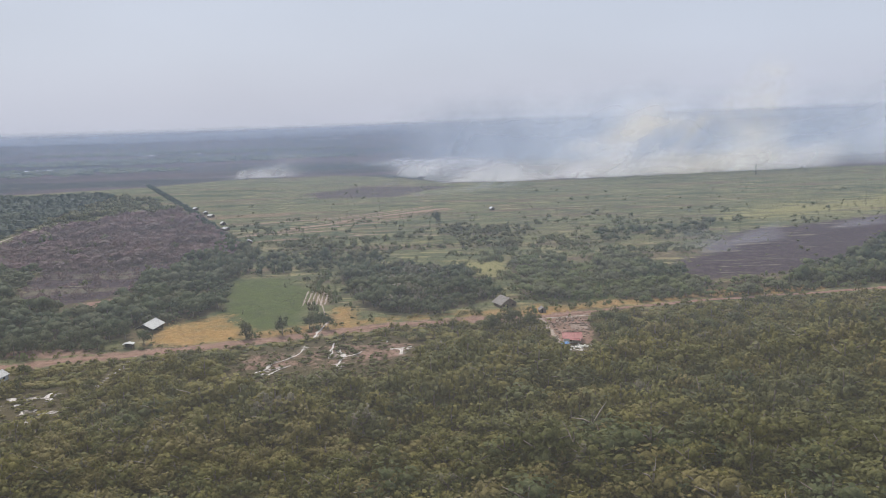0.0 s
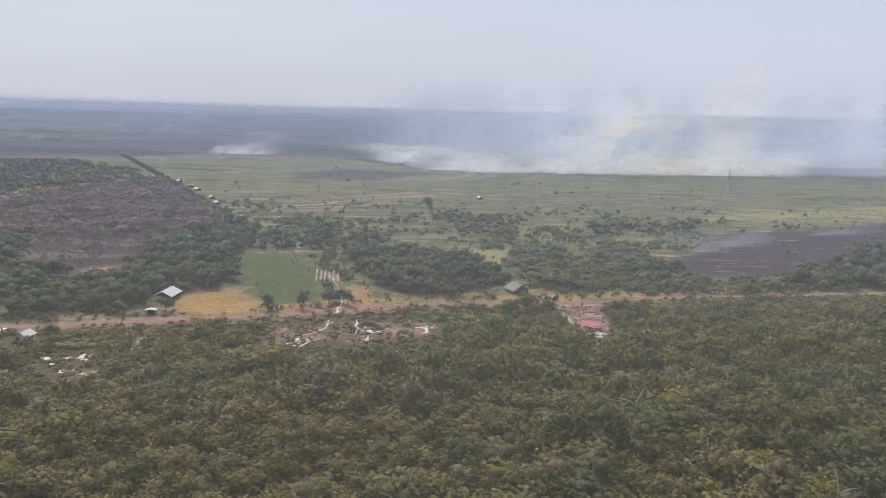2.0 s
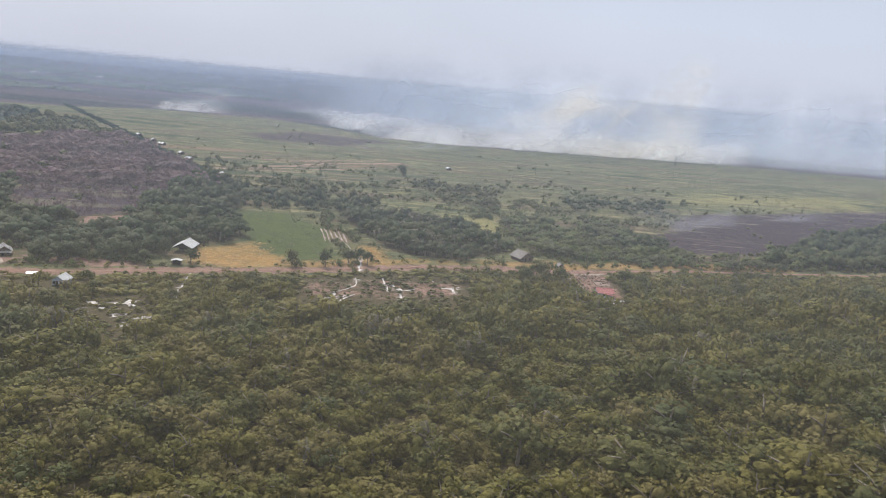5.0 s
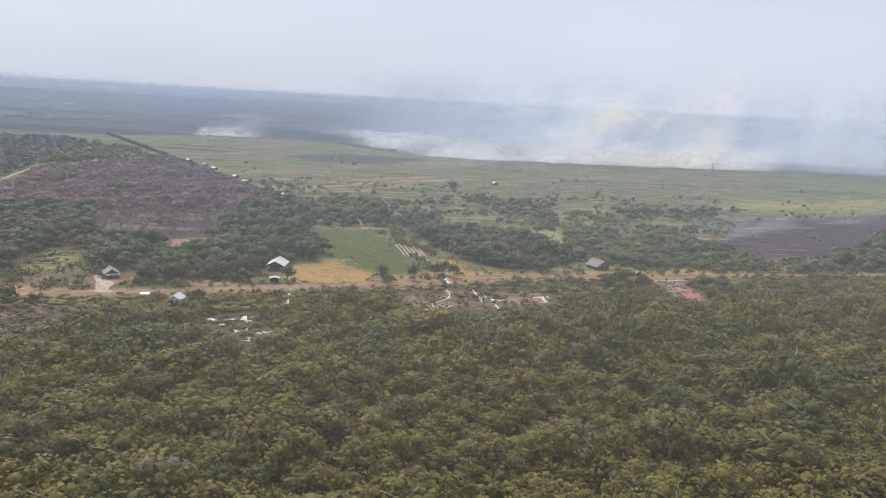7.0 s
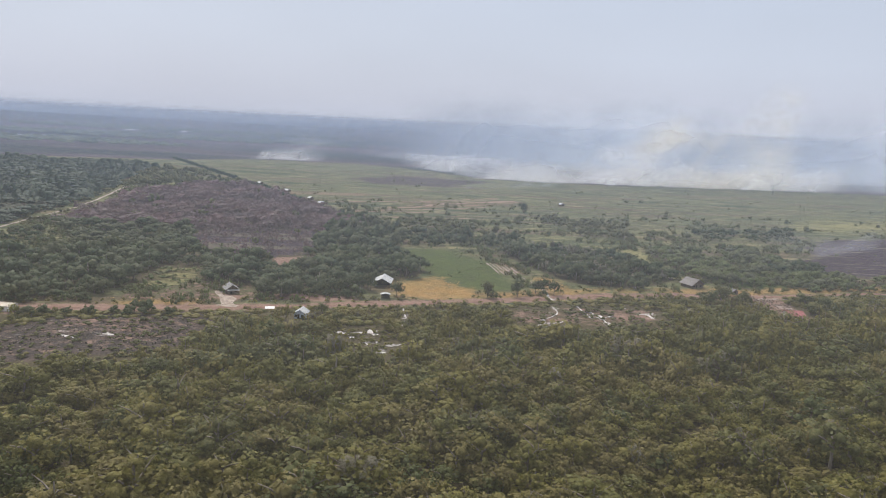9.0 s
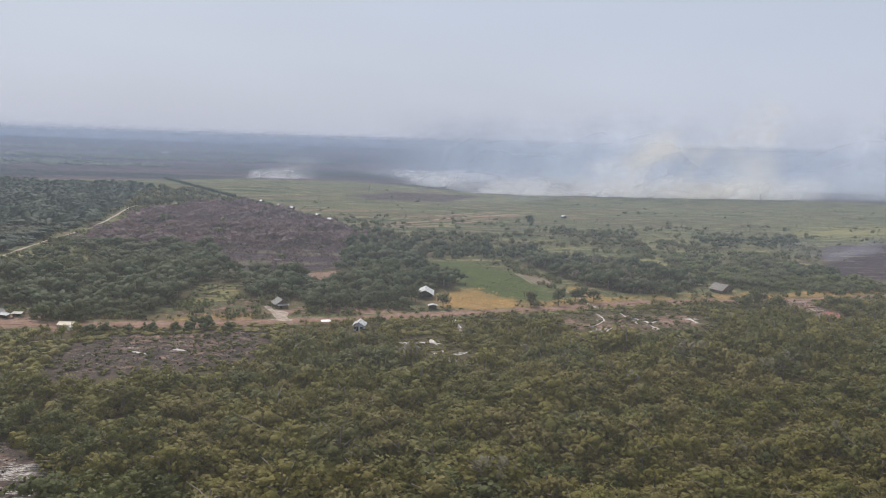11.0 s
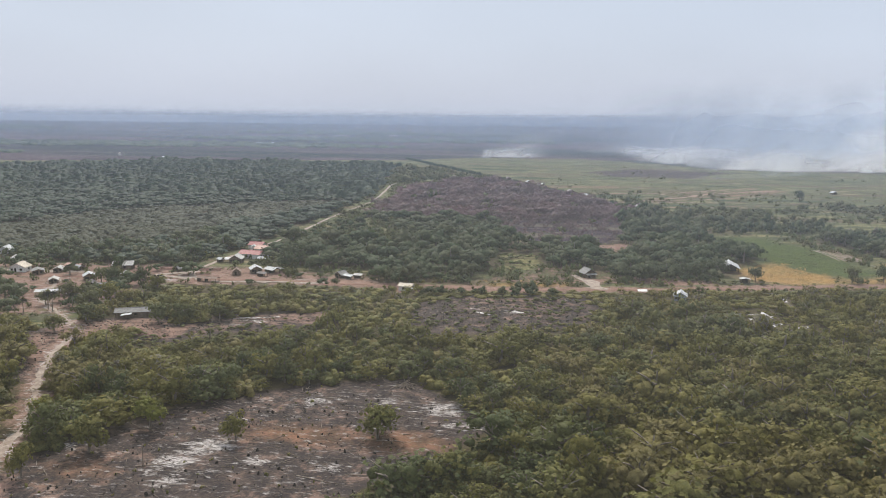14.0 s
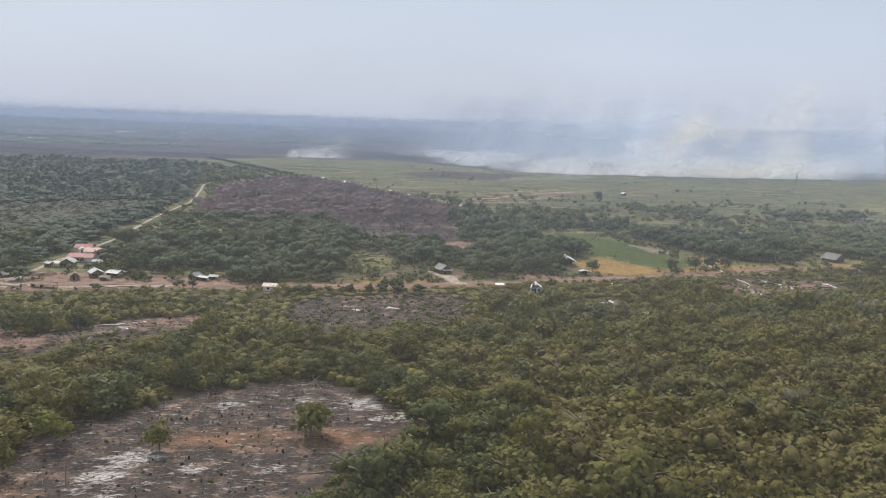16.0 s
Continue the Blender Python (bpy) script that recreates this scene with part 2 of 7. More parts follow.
def leaf_material(name, tones, glow=0.22, patch=0.0, patch_tone=(0.1, 0.1, 0.05), pale=(0.23, 0.20, 0.070), gap=0.52, leaf=2.6, holes=0.44, dome=1.0):
    """Foliage: tones run along each tree's own tint; every spray differs a little and is torn into small leaves. Noise
    paints near-black shade between leaves and clumps.
    """
    m, nt, lk = material(name)
    at = nt.new("ShaderNodeAttribute")
    at.attribute_name = "tint"
    info = nt.new("ShaderNodeObjectInfo")
    geo = nt.new("ShaderNodeNewGeometry")
    isl, pos = geo.outputs["Random Per Island"], geo.outputs["Position"]
    t = calc(nt, lk, "ADD", at.outputs["Fac"], calc(nt, lk, "MULTIPLY", info.outputs["Random"], 0.35))
    r = nt.new("ShaderNodeValToRGB")
    els = r.color_ramp.elements
    els[0].position, els[0].color = 0.0, (*tones[0], 1)
    els[1].position, els[1].color = 1.0, (*tones[-1], 1)
    for i, c in enumerate(tones[1:-1]):
        els.new((i + 1) / (len(tones) - 1)).color = (*c, 1)
    lk.new(t, r.inputs[0])
    col = r.outputs[0]
    if patch:
        n = noise_at(nt, lk, pos, 0.022, 3.0)
        col = mixrgb(nt, lk, span(nt, lk, n, 0.47, 0.62, 0, patch), col, patch_tone)
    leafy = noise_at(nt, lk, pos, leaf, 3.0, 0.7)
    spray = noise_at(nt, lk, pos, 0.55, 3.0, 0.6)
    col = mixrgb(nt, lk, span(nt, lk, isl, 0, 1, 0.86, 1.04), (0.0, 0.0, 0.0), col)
    # shade of the gaps between leaves, painted near-black by noise
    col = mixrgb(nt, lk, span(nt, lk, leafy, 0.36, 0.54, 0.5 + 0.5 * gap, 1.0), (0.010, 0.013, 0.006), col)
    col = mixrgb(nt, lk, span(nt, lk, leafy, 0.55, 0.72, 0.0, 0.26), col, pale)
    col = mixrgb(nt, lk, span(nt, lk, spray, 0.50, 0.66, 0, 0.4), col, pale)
    # same painted shade at clump size, for darker hollows in the crown
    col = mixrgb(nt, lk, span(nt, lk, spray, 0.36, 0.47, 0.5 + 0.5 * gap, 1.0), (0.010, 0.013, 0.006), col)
    # leaves face outwards from their clump
    puff = nt.new("ShaderNodeAttribute")
    puff.attribute_name = "puff"
    turn = nt.new("ShaderNodeVectorTransform")
    turn.vector_type, turn.convert_from, turn.convert_to = "NORMAL", "OBJECT", "WORLD"
    lk.new(puff.outputs["Vector"], turn.inputs[0])
    rounded = nt.new("ShaderNodeVectorMath")
    rounded.operation = "MULTIPLY_ADD"
    rounded.inputs[1].default_value = (dome, dome, dome)
    rounded.inputs[2].default_value = (0.0, 0.0, 1.0 - dome)
    lk.new(turn.outputs[0], rounded.inputs[0])
    own = nt.new("ShaderNodeVectorMath")
    own.operation = "SCALE"
    own.inputs["Scale"].default_value = 0.55
    lk.new(geo.outputs["Normal"], own.inputs[0])
    total = nt.new("ShaderNodeVectorMath")
    lk.new(rounded.outputs[0], total.inputs[0])
    lk.new(own.outputs[0], total.inputs[1])
    unit = nt.new("ShaderNodeVectorMath")
    unit.operation = "NORMALIZE"
    lk.new(total.outputs[0], unit.inputs[0])
    bmp = node(nt, "ShaderNodeBump", Strength=0.6, Distance=0.4)
    lk.new(leafy, bmp.inputs["Height"])
    lk.new(unit.outputs[0], bmp.inputs["Normal"])
    d = node(nt, "ShaderNodeBsdfPrincipled", Roughness=0.65)
    d.inputs["Specular IOR Level"].default_value = 0.18
    tr = nt.new("ShaderNodeBsdfTranslucent")
    lk.new(col, d.inputs["Base Color"])
    lk.new(mixrgb(nt, lk, 1.0, col, (1.0, 1.1, 0.6), "MULTIPLY"), tr.inputs["Color"])
    lk.new(bmp.outputs[0], d.inputs["Normal"])
    lk.new(bmp.outputs[0], tr.inputs["Normal"])
    mx = nt.new("ShaderNodeMixShader")
    mx.inputs[0].default_value = glow
    lk.new(d.outputs[0], mx.inputs[1])
    lk.new(tr.outputs[0], mx.inputs[2])
    cut = noise_at(nt, lk, pos, leaf, 2.0, 0.6)
    clear = nt.new("ShaderNodeBsdfTransparent")
    torn = nt.new("ShaderNodeMixShader")
    lk.new(span(nt, lk, cut, holes - 0.02, holes + 0.03), torn.inputs[0])
    lk.new(clear.outputs[0], torn.inputs[1])
    lk.new(mx.outputs[0], torn.inputs[2])
    o = nt.new("ShaderNodeOutputMaterial")
    lk.new(torn.outputs[0], o.inputs[0])
    return m


def grained(name, a, b, scale=1.0, rough=0.9, stretch=None, bump=0.05, metal=0.0, stain=None):
    """A weathered plain surface: two tones, a coarse stain and fine grain."""
    m, nt, lk = material(name)
    pos = nt.new("ShaderNodeTexCoord").outputs["Object"]
    n1 = noise_at(nt, lk, pos, scale, 4.0, 0.6, stretch)
    n2 = noise_at(nt, lk, pos, scale * 7, 3.0, 0.6, stretch)
    col = mixrgb(nt, lk, span(nt, lk, n1, 0.35, 0.65), a, b)
    if stain:
        n3 = noise_at(nt, lk, pos, scale * 0.6, 4.0, 0.65)
        col = mixrgb(nt, lk, span(nt, lk, n3, 0.55, 0.68, 0, 0.7), col, stain)
    col = mixrgb(nt, lk, span(nt, lk, n2, 0.3, 0.7, 0.8, 1.1), (0, 0, 0), col)
    finish(nt, lk, col, rough, n2, bump, metal)
    return m


def sheet_roof(name, a, b, metal=0.0, rough=0.55, stain=(0.25, 0.2, 0.17)):
    """Corrugated sheet: a wave across the slope, with rust and dirt runs."""
    m, nt, lk = material(name)
    pos = nt.new("ShaderNodeTexCoord").outputs["Object"]
    w = node(nt, "ShaderNodeTexWave", Scale=2.2, Distortion=0.3)
    w.bands_direction = "Y"
    lk.new(pos, w.inputs["Vector"])
    n1 = noise_at(nt, lk, pos, 0.8, 4.0, 0.6, (3.0, 0.6, 1))
    col = mixrgb(nt, lk, span(nt, lk, n1, 0.35, 0.65), a, b)
    col = mixrgb(nt, lk, span(nt, lk, noise_at(nt, lk, pos, 0.4, 4.0), 0.56, 0.7, 0, 0.6), col, stain)
    finish(nt, lk, col, rough, w.outputs["Fac"], 0.03, metal, 0.3)
    return m


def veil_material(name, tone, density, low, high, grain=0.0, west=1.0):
    """A translucent sheet that stands in for distance haze; it thickens from its foot upwards and thins out at the top.
    """
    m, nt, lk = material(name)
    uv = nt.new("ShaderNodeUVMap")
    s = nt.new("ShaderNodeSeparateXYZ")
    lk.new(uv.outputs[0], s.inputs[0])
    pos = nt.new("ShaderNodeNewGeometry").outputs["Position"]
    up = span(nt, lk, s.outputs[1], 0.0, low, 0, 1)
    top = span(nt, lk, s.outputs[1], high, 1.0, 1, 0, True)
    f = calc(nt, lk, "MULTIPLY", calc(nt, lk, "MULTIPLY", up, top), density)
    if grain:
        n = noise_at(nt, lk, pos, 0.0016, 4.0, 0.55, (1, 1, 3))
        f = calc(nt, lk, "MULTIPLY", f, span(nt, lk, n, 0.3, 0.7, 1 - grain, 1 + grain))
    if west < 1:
        # sheet thinner to the west, so dark tones there stay deep
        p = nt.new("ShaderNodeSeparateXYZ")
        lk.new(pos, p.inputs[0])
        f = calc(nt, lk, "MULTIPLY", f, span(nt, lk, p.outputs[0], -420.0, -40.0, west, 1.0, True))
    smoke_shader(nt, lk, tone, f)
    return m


def smoke_shader(nt, lk, tone, f):
    d = nt.new("ShaderNodeBsdfDiffuse")
    t = nt.new("ShaderNodeBsdfTranslucent")
    for n in (d, t):
        if isinstance(tone, bpy.types.NodeSocket):
            lk.new(tone, n.inputs[0])
        else:
            n.inputs[0].default_value = (*tone, 1)
    half = nt.new("ShaderNodeMixShader")
    half.inputs[0].default_value = 0.5
    lk.new(d.outputs[0], half.inputs[1])
    lk.new(t.outputs[0], half.inputs[2])
    clear = nt.new("ShaderNodeBsdfTransparent")
    mx = nt.new("ShaderNodeMixShader")
    lk.new(f, mx.inputs[0])
    lk.new(clear.outputs[0], mx.inputs[1])
    lk.new(half.outputs[0], mx.inputs[2])
    o = nt.new("ShaderNodeOutputMaterial")
    lk.new(mx.outputs[0], o.inputs[0])


def smoke_material(name, tone, density, size, ragged=0.9, foot=0.06, warm=None, fade=0.6, fill=0.5, side=0.15, hump=1.6, drift=0.7, streak=0.75, wedge=0.0):
    """Billowing smoke on a curtain: thick at the fire line, drawn out with the wind, torn and thinner upwards."""
    m, nt, lk = material(name)
    uv = nt.new("ShaderNodeUVMap")
    s = nt.new("ShaderNodeSeparateXYZ")
    lk.new(uv.outputs[0], s.inputs[0])
    u, v = s.outputs[0], s.outputs[1]
    pos = nt.new("ShaderNodeNewGeometry").outputs["Position"]
    p = nt.new("ShaderNodeSeparateXYZ")
    lk.new(pos, p.inputs[0])
    bent = nt.new("ShaderNodeCombineXYZ")
    lk.new(calc(nt, lk, "MULTIPLY", calc(nt, lk, "SUBTRACT", p.outputs[0], calc(nt, lk, "MULTIPLY", p.outputs[2], drift)), streak), bent.inputs[0])
    lk.new(p.outputs[1], bent.inputs[1])
    lk.new(calc(nt, lk, "MULTIPLY", p.outputs[2], 1.25), bent.inputs[2])
    big = noise_at(nt, lk, bent.outputs[0], 0.30 / size, 2.0, 0.5)
    curl = node(nt, "ShaderNodeTexNoise", Scale=1.0 / size, Detail=3.5, Roughness=0.46, Distortion=0.5)
    lk.new(bent.outputs[0], curl.inputs["Vector"])
    body = calc(nt, lk, "ADD", fill, calc(nt, lk, "MULTIPLY", calc(nt, lk, "SUBTRACT", big, 0.5), 2.0 * hump))
    body = calc(nt, lk, "ADD", body, calc(nt, lk, "MULTIPLY", calc(nt, lk, "SUBTRACT", curl.outputs[0], 0.5), 2.2 * ragged))
    if wedge:
        body = calc(nt, lk, "SUBTRACT", body, span(nt, lk, u, 0.1, 0.9, wedge, 0.0))
    f = span(nt, lk, calc(nt, lk, "SUBTRACT", body, v), 0.0, fade, 0, 1, True)
    f = calc(nt, lk, "MULTIPLY", f, span(nt, lk, v, 0.0, foot, 0, 1, True))
    f = calc(nt, lk, "MULTIPLY", f, span(nt, lk, v, 0.55, 1.0, 1, 0, True))
    f = calc(nt, lk, "MULTIPLY", f, span(nt, lk, u, 0.0, side, 0, 1, True))
    f = calc(nt, lk, "MULTIPLY", f, span(nt, lk, u, 1.0 - side, 1.0, 1, 0, True))
    f = calc(nt, lk, "MULTIPLY", f, density, True)
    col = tone
    if warm:
        col = mixrgb(nt, lk, span(nt, lk, big, 0.42, 0.58), tone, warm)
    smoke_shader(nt, lk, col, f)
    return m


M_SOIL = soil_material()
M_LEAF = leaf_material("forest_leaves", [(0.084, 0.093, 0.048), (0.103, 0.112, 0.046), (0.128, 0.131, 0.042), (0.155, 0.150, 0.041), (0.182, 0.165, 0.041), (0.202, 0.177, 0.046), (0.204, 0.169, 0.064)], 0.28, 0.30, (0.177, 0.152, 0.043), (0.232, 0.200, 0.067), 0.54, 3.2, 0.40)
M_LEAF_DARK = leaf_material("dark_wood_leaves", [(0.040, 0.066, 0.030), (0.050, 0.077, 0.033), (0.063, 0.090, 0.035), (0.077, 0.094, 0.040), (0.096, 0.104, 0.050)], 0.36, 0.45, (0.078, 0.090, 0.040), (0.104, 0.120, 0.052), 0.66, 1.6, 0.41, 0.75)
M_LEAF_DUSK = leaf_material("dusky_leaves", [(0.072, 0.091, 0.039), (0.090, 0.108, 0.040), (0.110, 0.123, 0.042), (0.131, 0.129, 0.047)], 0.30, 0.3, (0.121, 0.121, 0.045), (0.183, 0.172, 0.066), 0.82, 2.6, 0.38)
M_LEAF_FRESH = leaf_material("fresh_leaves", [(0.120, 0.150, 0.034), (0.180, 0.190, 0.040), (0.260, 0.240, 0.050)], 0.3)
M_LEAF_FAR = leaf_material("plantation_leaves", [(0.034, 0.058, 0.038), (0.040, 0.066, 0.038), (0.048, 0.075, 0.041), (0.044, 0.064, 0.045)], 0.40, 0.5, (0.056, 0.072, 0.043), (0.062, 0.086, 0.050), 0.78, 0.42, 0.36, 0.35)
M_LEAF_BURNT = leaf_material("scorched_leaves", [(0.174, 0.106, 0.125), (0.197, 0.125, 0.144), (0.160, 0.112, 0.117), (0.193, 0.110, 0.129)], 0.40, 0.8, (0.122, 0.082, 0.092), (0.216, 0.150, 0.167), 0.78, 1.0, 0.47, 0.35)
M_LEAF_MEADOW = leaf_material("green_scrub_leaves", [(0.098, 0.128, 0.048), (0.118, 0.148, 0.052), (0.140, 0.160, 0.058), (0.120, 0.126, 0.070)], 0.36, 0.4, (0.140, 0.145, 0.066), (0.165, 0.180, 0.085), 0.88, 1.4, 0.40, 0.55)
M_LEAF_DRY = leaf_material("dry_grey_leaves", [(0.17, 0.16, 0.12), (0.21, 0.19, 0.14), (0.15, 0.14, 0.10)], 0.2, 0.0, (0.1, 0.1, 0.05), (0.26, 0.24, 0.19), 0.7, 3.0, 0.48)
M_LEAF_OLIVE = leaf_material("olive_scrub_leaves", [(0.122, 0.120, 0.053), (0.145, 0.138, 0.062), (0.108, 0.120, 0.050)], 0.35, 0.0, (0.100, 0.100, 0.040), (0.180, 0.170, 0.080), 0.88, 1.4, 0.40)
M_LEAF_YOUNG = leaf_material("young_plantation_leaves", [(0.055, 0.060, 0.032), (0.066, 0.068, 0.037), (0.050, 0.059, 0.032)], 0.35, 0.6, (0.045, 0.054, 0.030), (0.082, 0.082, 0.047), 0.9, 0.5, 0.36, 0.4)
M_BARK = grained("bark", (0.16, 0.13, 0.10), (0.26, 0.23, 0.19), 2.0, 0.95, (1, 1, 0.3))
M_DEADWOOD = grained("bleached_dead_wood", (0.15, 0.115, 0.090), (0.29, 0.24, 0.20), 2.0, 0.95)
M_CHAR = grained("charred_wood", (0.018, 0.016, 0.015), (0.055, 0.046, 0.040), 3.0, 0.95)
M_WHITE_ROOF = sheet_roof("white_sheet_roof", (0.40, 0.41, 0.42), (0.50, 0.50, 0.50), stain=(0.32, 0.30, 0.28))
M_GREY_ROOF = sheet_roof("grey_sheet_roof", (0.34, 0.33, 0.31), (0.46, 0.44, 0.41))
M_TAN_ROOF = sheet_roof("tan_sheet_roof", (0.46, 0.38, 0.29), (0.55, 0.48, 0.39), stain=(0.38, 0.29, 0.21))
M_RED_ROOF = sheet_roof("red_sheet_roof", (0.27, 0.078, 0.078), (0.35, 0.125, 0.122), stain=(0.28, 0.13, 0.10))
M_DARK_ROOF = sheet_roof("dark_shingle_roof", (0.165, 0.150, 0.145), (0.25, 0.23, 0.215), rough=0.85, stain=(0.12, 0.10, 0.09))
M_PINK_ROOF = sheet_roof("faded_pink_roof", (0.46, 0.27, 0.22), (0.55, 0.36, 0.29), stain=(0.42, 0.25, 0.18))
M_DULL_ROOF = sheet_roof("dull_grey_roof", (0.17, 0.165, 0.16), (0.25, 0.24, 0.23), rough=0.75, stain=(0.15, 0.12, 0.10))
M_RUST_ROOF = sheet_roof("rusty_brown_roof", (0.17, 0.115, 0.090), (0.25, 0.175, 0.14), rough=0.8, stain=(0.14, 0.085, 0.06))
M_BLUE_WALL = grained("pale_blue_boards", (0.34, 0.40, 0.50), (0.44, 0.49, 0.57), 1.5, 0.8)
M_WHITE_WALL = grained("whitewashed_wall", (0.60, 0.58, 0.55), (0.74, 0.72, 0.69), 1.0, 0.85, stain=(0.42, 0.36, 0.30))
M_WOOD_WALL = grained("weathered_boards", (0.10, 0.075, 0.055), (0.17, 0.13, 0.10), 1.5, 0.9, (1, 1, 0.3))
# near-black colour painted as shade for windows and open sheds; also doors, car cabin
M_DARK = grained("near_black", (0.012, 0.011, 0.010), (0.03, 0.027, 0.025), 2.0, 0.7)
M_CONCRETE = grained("concrete", (0.19, 0.135, 0.110), (0.29, 0.225, 0.195), 0.5, 0.9, stain=(0.18, 0.105, 0.075))
M_LATERITE = grained("laterite_road", (0.172, 0.094, 0.070), (0.255, 0.158, 0.122), 0.18, 0.95, None, 0.08, stain=(0.23, 0.120, 0.082))
M_SANDTRACK = grained("pale_sand_track", (0.230, 0.175, 0.140), (0.380, 0.316, 0.270), 0.35, 0.95, None, 0.08, stain=(0.230, 0.172, 0.132))
M_SANDBRIGHT = grained("white_sand", (0.42, 0.385, 0.36), (0.64, 0.60, 0.575), 0.5, 0.95, None, 0.06, stain=(0.19, 0.155, 0.125))
M_TARP = grained("white_tarpaulin", (0.72, 0.72, 0.72), (0.82, 0.82, 0.80), 1.0, 0.5)
M_BLUE_TARP = grained("blue_tarpaulin", (0.10, 0.22, 0.46), (0.16, 0.30, 0.55), 1.0, 0.5)
M_STEEL = grained("weathered_steel", (0.05, 0.05, 0.055), (0.09, 0.09, 0.095), 3.0, 0.5, metal=0.6)
M_PAINT = grained("dark_car_paint", (0.02, 0.02, 0.024), (0.04, 0.04, 0.045), 2.0, 0.3)
M_RUBBER = grained("tyre_rubber", (0.015, 0.015, 0.015), (0.03, 0.03, 0.03), 4.0, 0.9)
M_PLOUGH = grained("ploughed_red_earth", (0.20, 0.125, 0.085), (0.30, 0.20, 0.145), 0.12, 0.95, (0.4, 1.5, 1), 0.1, stain=(0.10, 0.095, 0.05))
# sky glint on far water, painted as a pale base colour
M_GLINT = grained("sky_glint_water", (0.62, 0.64, 0.68), (0.76, 0.78, 0.80), 0.02, 0.3, None, 0.0)
M_WATER = grained("canal_water", (0.020, 0.024, 0.022), (0.035, 0.04, 0.034), 0.2, 0.7, None, 0.02)


# ---- plan ----
def gz(x, y):
    """Height of the ground: almost flat peat land that rises to low far ridges."""
    x, y = np.asarray(x, float), np.asarray(y, float)
    r = np.hypot(x, y)
    return 0.22 * np.clip((1500 - r) / 400, 0, 1) * np.sin(x * 0.13 + 0.6 * np.sin(y * 0.07)) * np.sin(y * 0.11 + 1.0) + 74.0 * (0.72 + 0.28 * np.tanh((x + 600) / 1500)) * np.clip((r - 2400) / 2500, 0, 1) ** 1.6


ROAD = [(330, 462), (191, 437), (144, 431), (86, 416), (46, 401), (-4, 402), (-34, 395), (-93, 373), (-116, 366), (-165, 352), (-206, 341), (-236, 335), (-262, 329), (-333, 321), (-367, 322), (-414, 321), (-452, 318), (-500, 308), (-560, 318), (-640, 330)]
TRACK = [(-361, 70), (-380, 106), (-392, 138), (-410, 166), (-425, 194), (-434, 222), (-450, 236), (-480, 262), (-500, 306)]
SIDE_ROAD = [(-446, 322), (-444, 372), (-437, 451), (-441, 574), (-438, 680), (-443, 740), (-454, 822), (-464, 892), (-456, 914), (-440, 904)]
DRIVE = [(-239, 358), (-237, 350), (-233, 336)]
FIELD_PATH = [(-84, 470), (-76, 440), (-69, 405), (-69, 380)]
CANAL = [(-560, 1480), (-519, 1394), (-340, 1027), (-201, 725), (-178, 680)]

CLEARING = [(-379, 95), (-374, 128), (-362, 150), (-332, 176), (-300, 191), (-285, 176), (-268, 155), (-280, 134), (-294, 114), (-300, 85)]
STRIP = [(-313, 275), (-310, 295), (-293, 305), (-262, 312), (-242, 314), (-237, 286), (-252, 265), (-279, 256), (-304, 248)]
BROWN2 = [(-410, 222), (-397, 236), (-380, 252), (-365, 258), (-346, 268), (-343, 254), (-360, 242), (-376, 236), (-396, 217)]
SANDSTRIP = [(-98, 324), (-101, 352), (-80, 362), (-59, 368), (-14, 364), (-20, 340), (-55, 319)]
SANDPATCH = [(-184, 287), (-182, 303), (-160, 306), (-147, 284), (-156, 268), (-166, 272)]
JUNCTION = [(-448, 212), (-446, 225), (-431, 238), (-410, 244), (-400, 236), (-404, 226), (-424, 212), (-417, 188), (-406, 164), (-420, 166)]
BELT = [(112, 600), (132, 586), (147, 497), (154, 476), (202, 473), (226, 496), (330, 580), (290, 474), (205, 444), (159, 437), (110, 430), (95, 440), (92, 488)]
ORANGE = [(-152, 374), (-158, 408), (-129, 428), (-104, 384), (-112, 374), (-132, 368)]
ORANGE2 = [(-70, 440), (-58, 438), (-50, 383), (-62, 381)]
ORANGE3 = [(-290, 325), (-290, 342), (-246, 352), (-246, 336)]
ORANGE4 = [(30, 398), (40, 432), (66, 424), (70, 404)]
GREEN = [(-125, 401), (-152, 523), (-111, 536), (-88, 479), (-82, 402), (-103, 386)]
WOOD1 = [(-79, 531), (-42, 568), (12, 527), (26, 452), (-11, 414), (-49, 429)]
WOOD2 = [(43, 577), (76, 572), (92, 440), (63, 429), (40, 461)]
WOOD3 = [(104, 590), (150, 545), (139, 447), (98, 437), (98, 523)]
RIGHTWOOD = [(200, 462), (240, 510), (330, 590), (470, 690), (560, 690), (420, 480), (310, 466)]
BURN_R = [(150, 478), (160, 535), (247, 680), (421, 760), (620, 860), (640, 760), (360, 610), (225, 500)]
YELLOW = [(239, 767), (340, 880), (531, 960), (700, 980), (560, 820), (444, 785), (277, 752)]
SHRUBS = [(132, 710), (253, 742), (224, 672), (125, 644)]
SHRUBS1 = [(-15, 783), (75, 762), (61, 627), (1, 638)]
SHRUBS2 = [(-142, 697), (-47, 647), (-48, 606), (-153, 611)]
DARKWOOD = [(-425, 372), (-424, 440), (-357, 450), (-300, 474), (-258, 466), (-240, 520), (-190, 530), (-160, 545), (-134, 447), (-150, 412), (-168, 404), (-176, 380), (-222, 378), (-262, 392), (-330, 340), (-352, 356), (-400, 362)]
GLADE = [(-292, 356), (-294, 428), (-262, 432), (-258, 392), (-272, 358)]
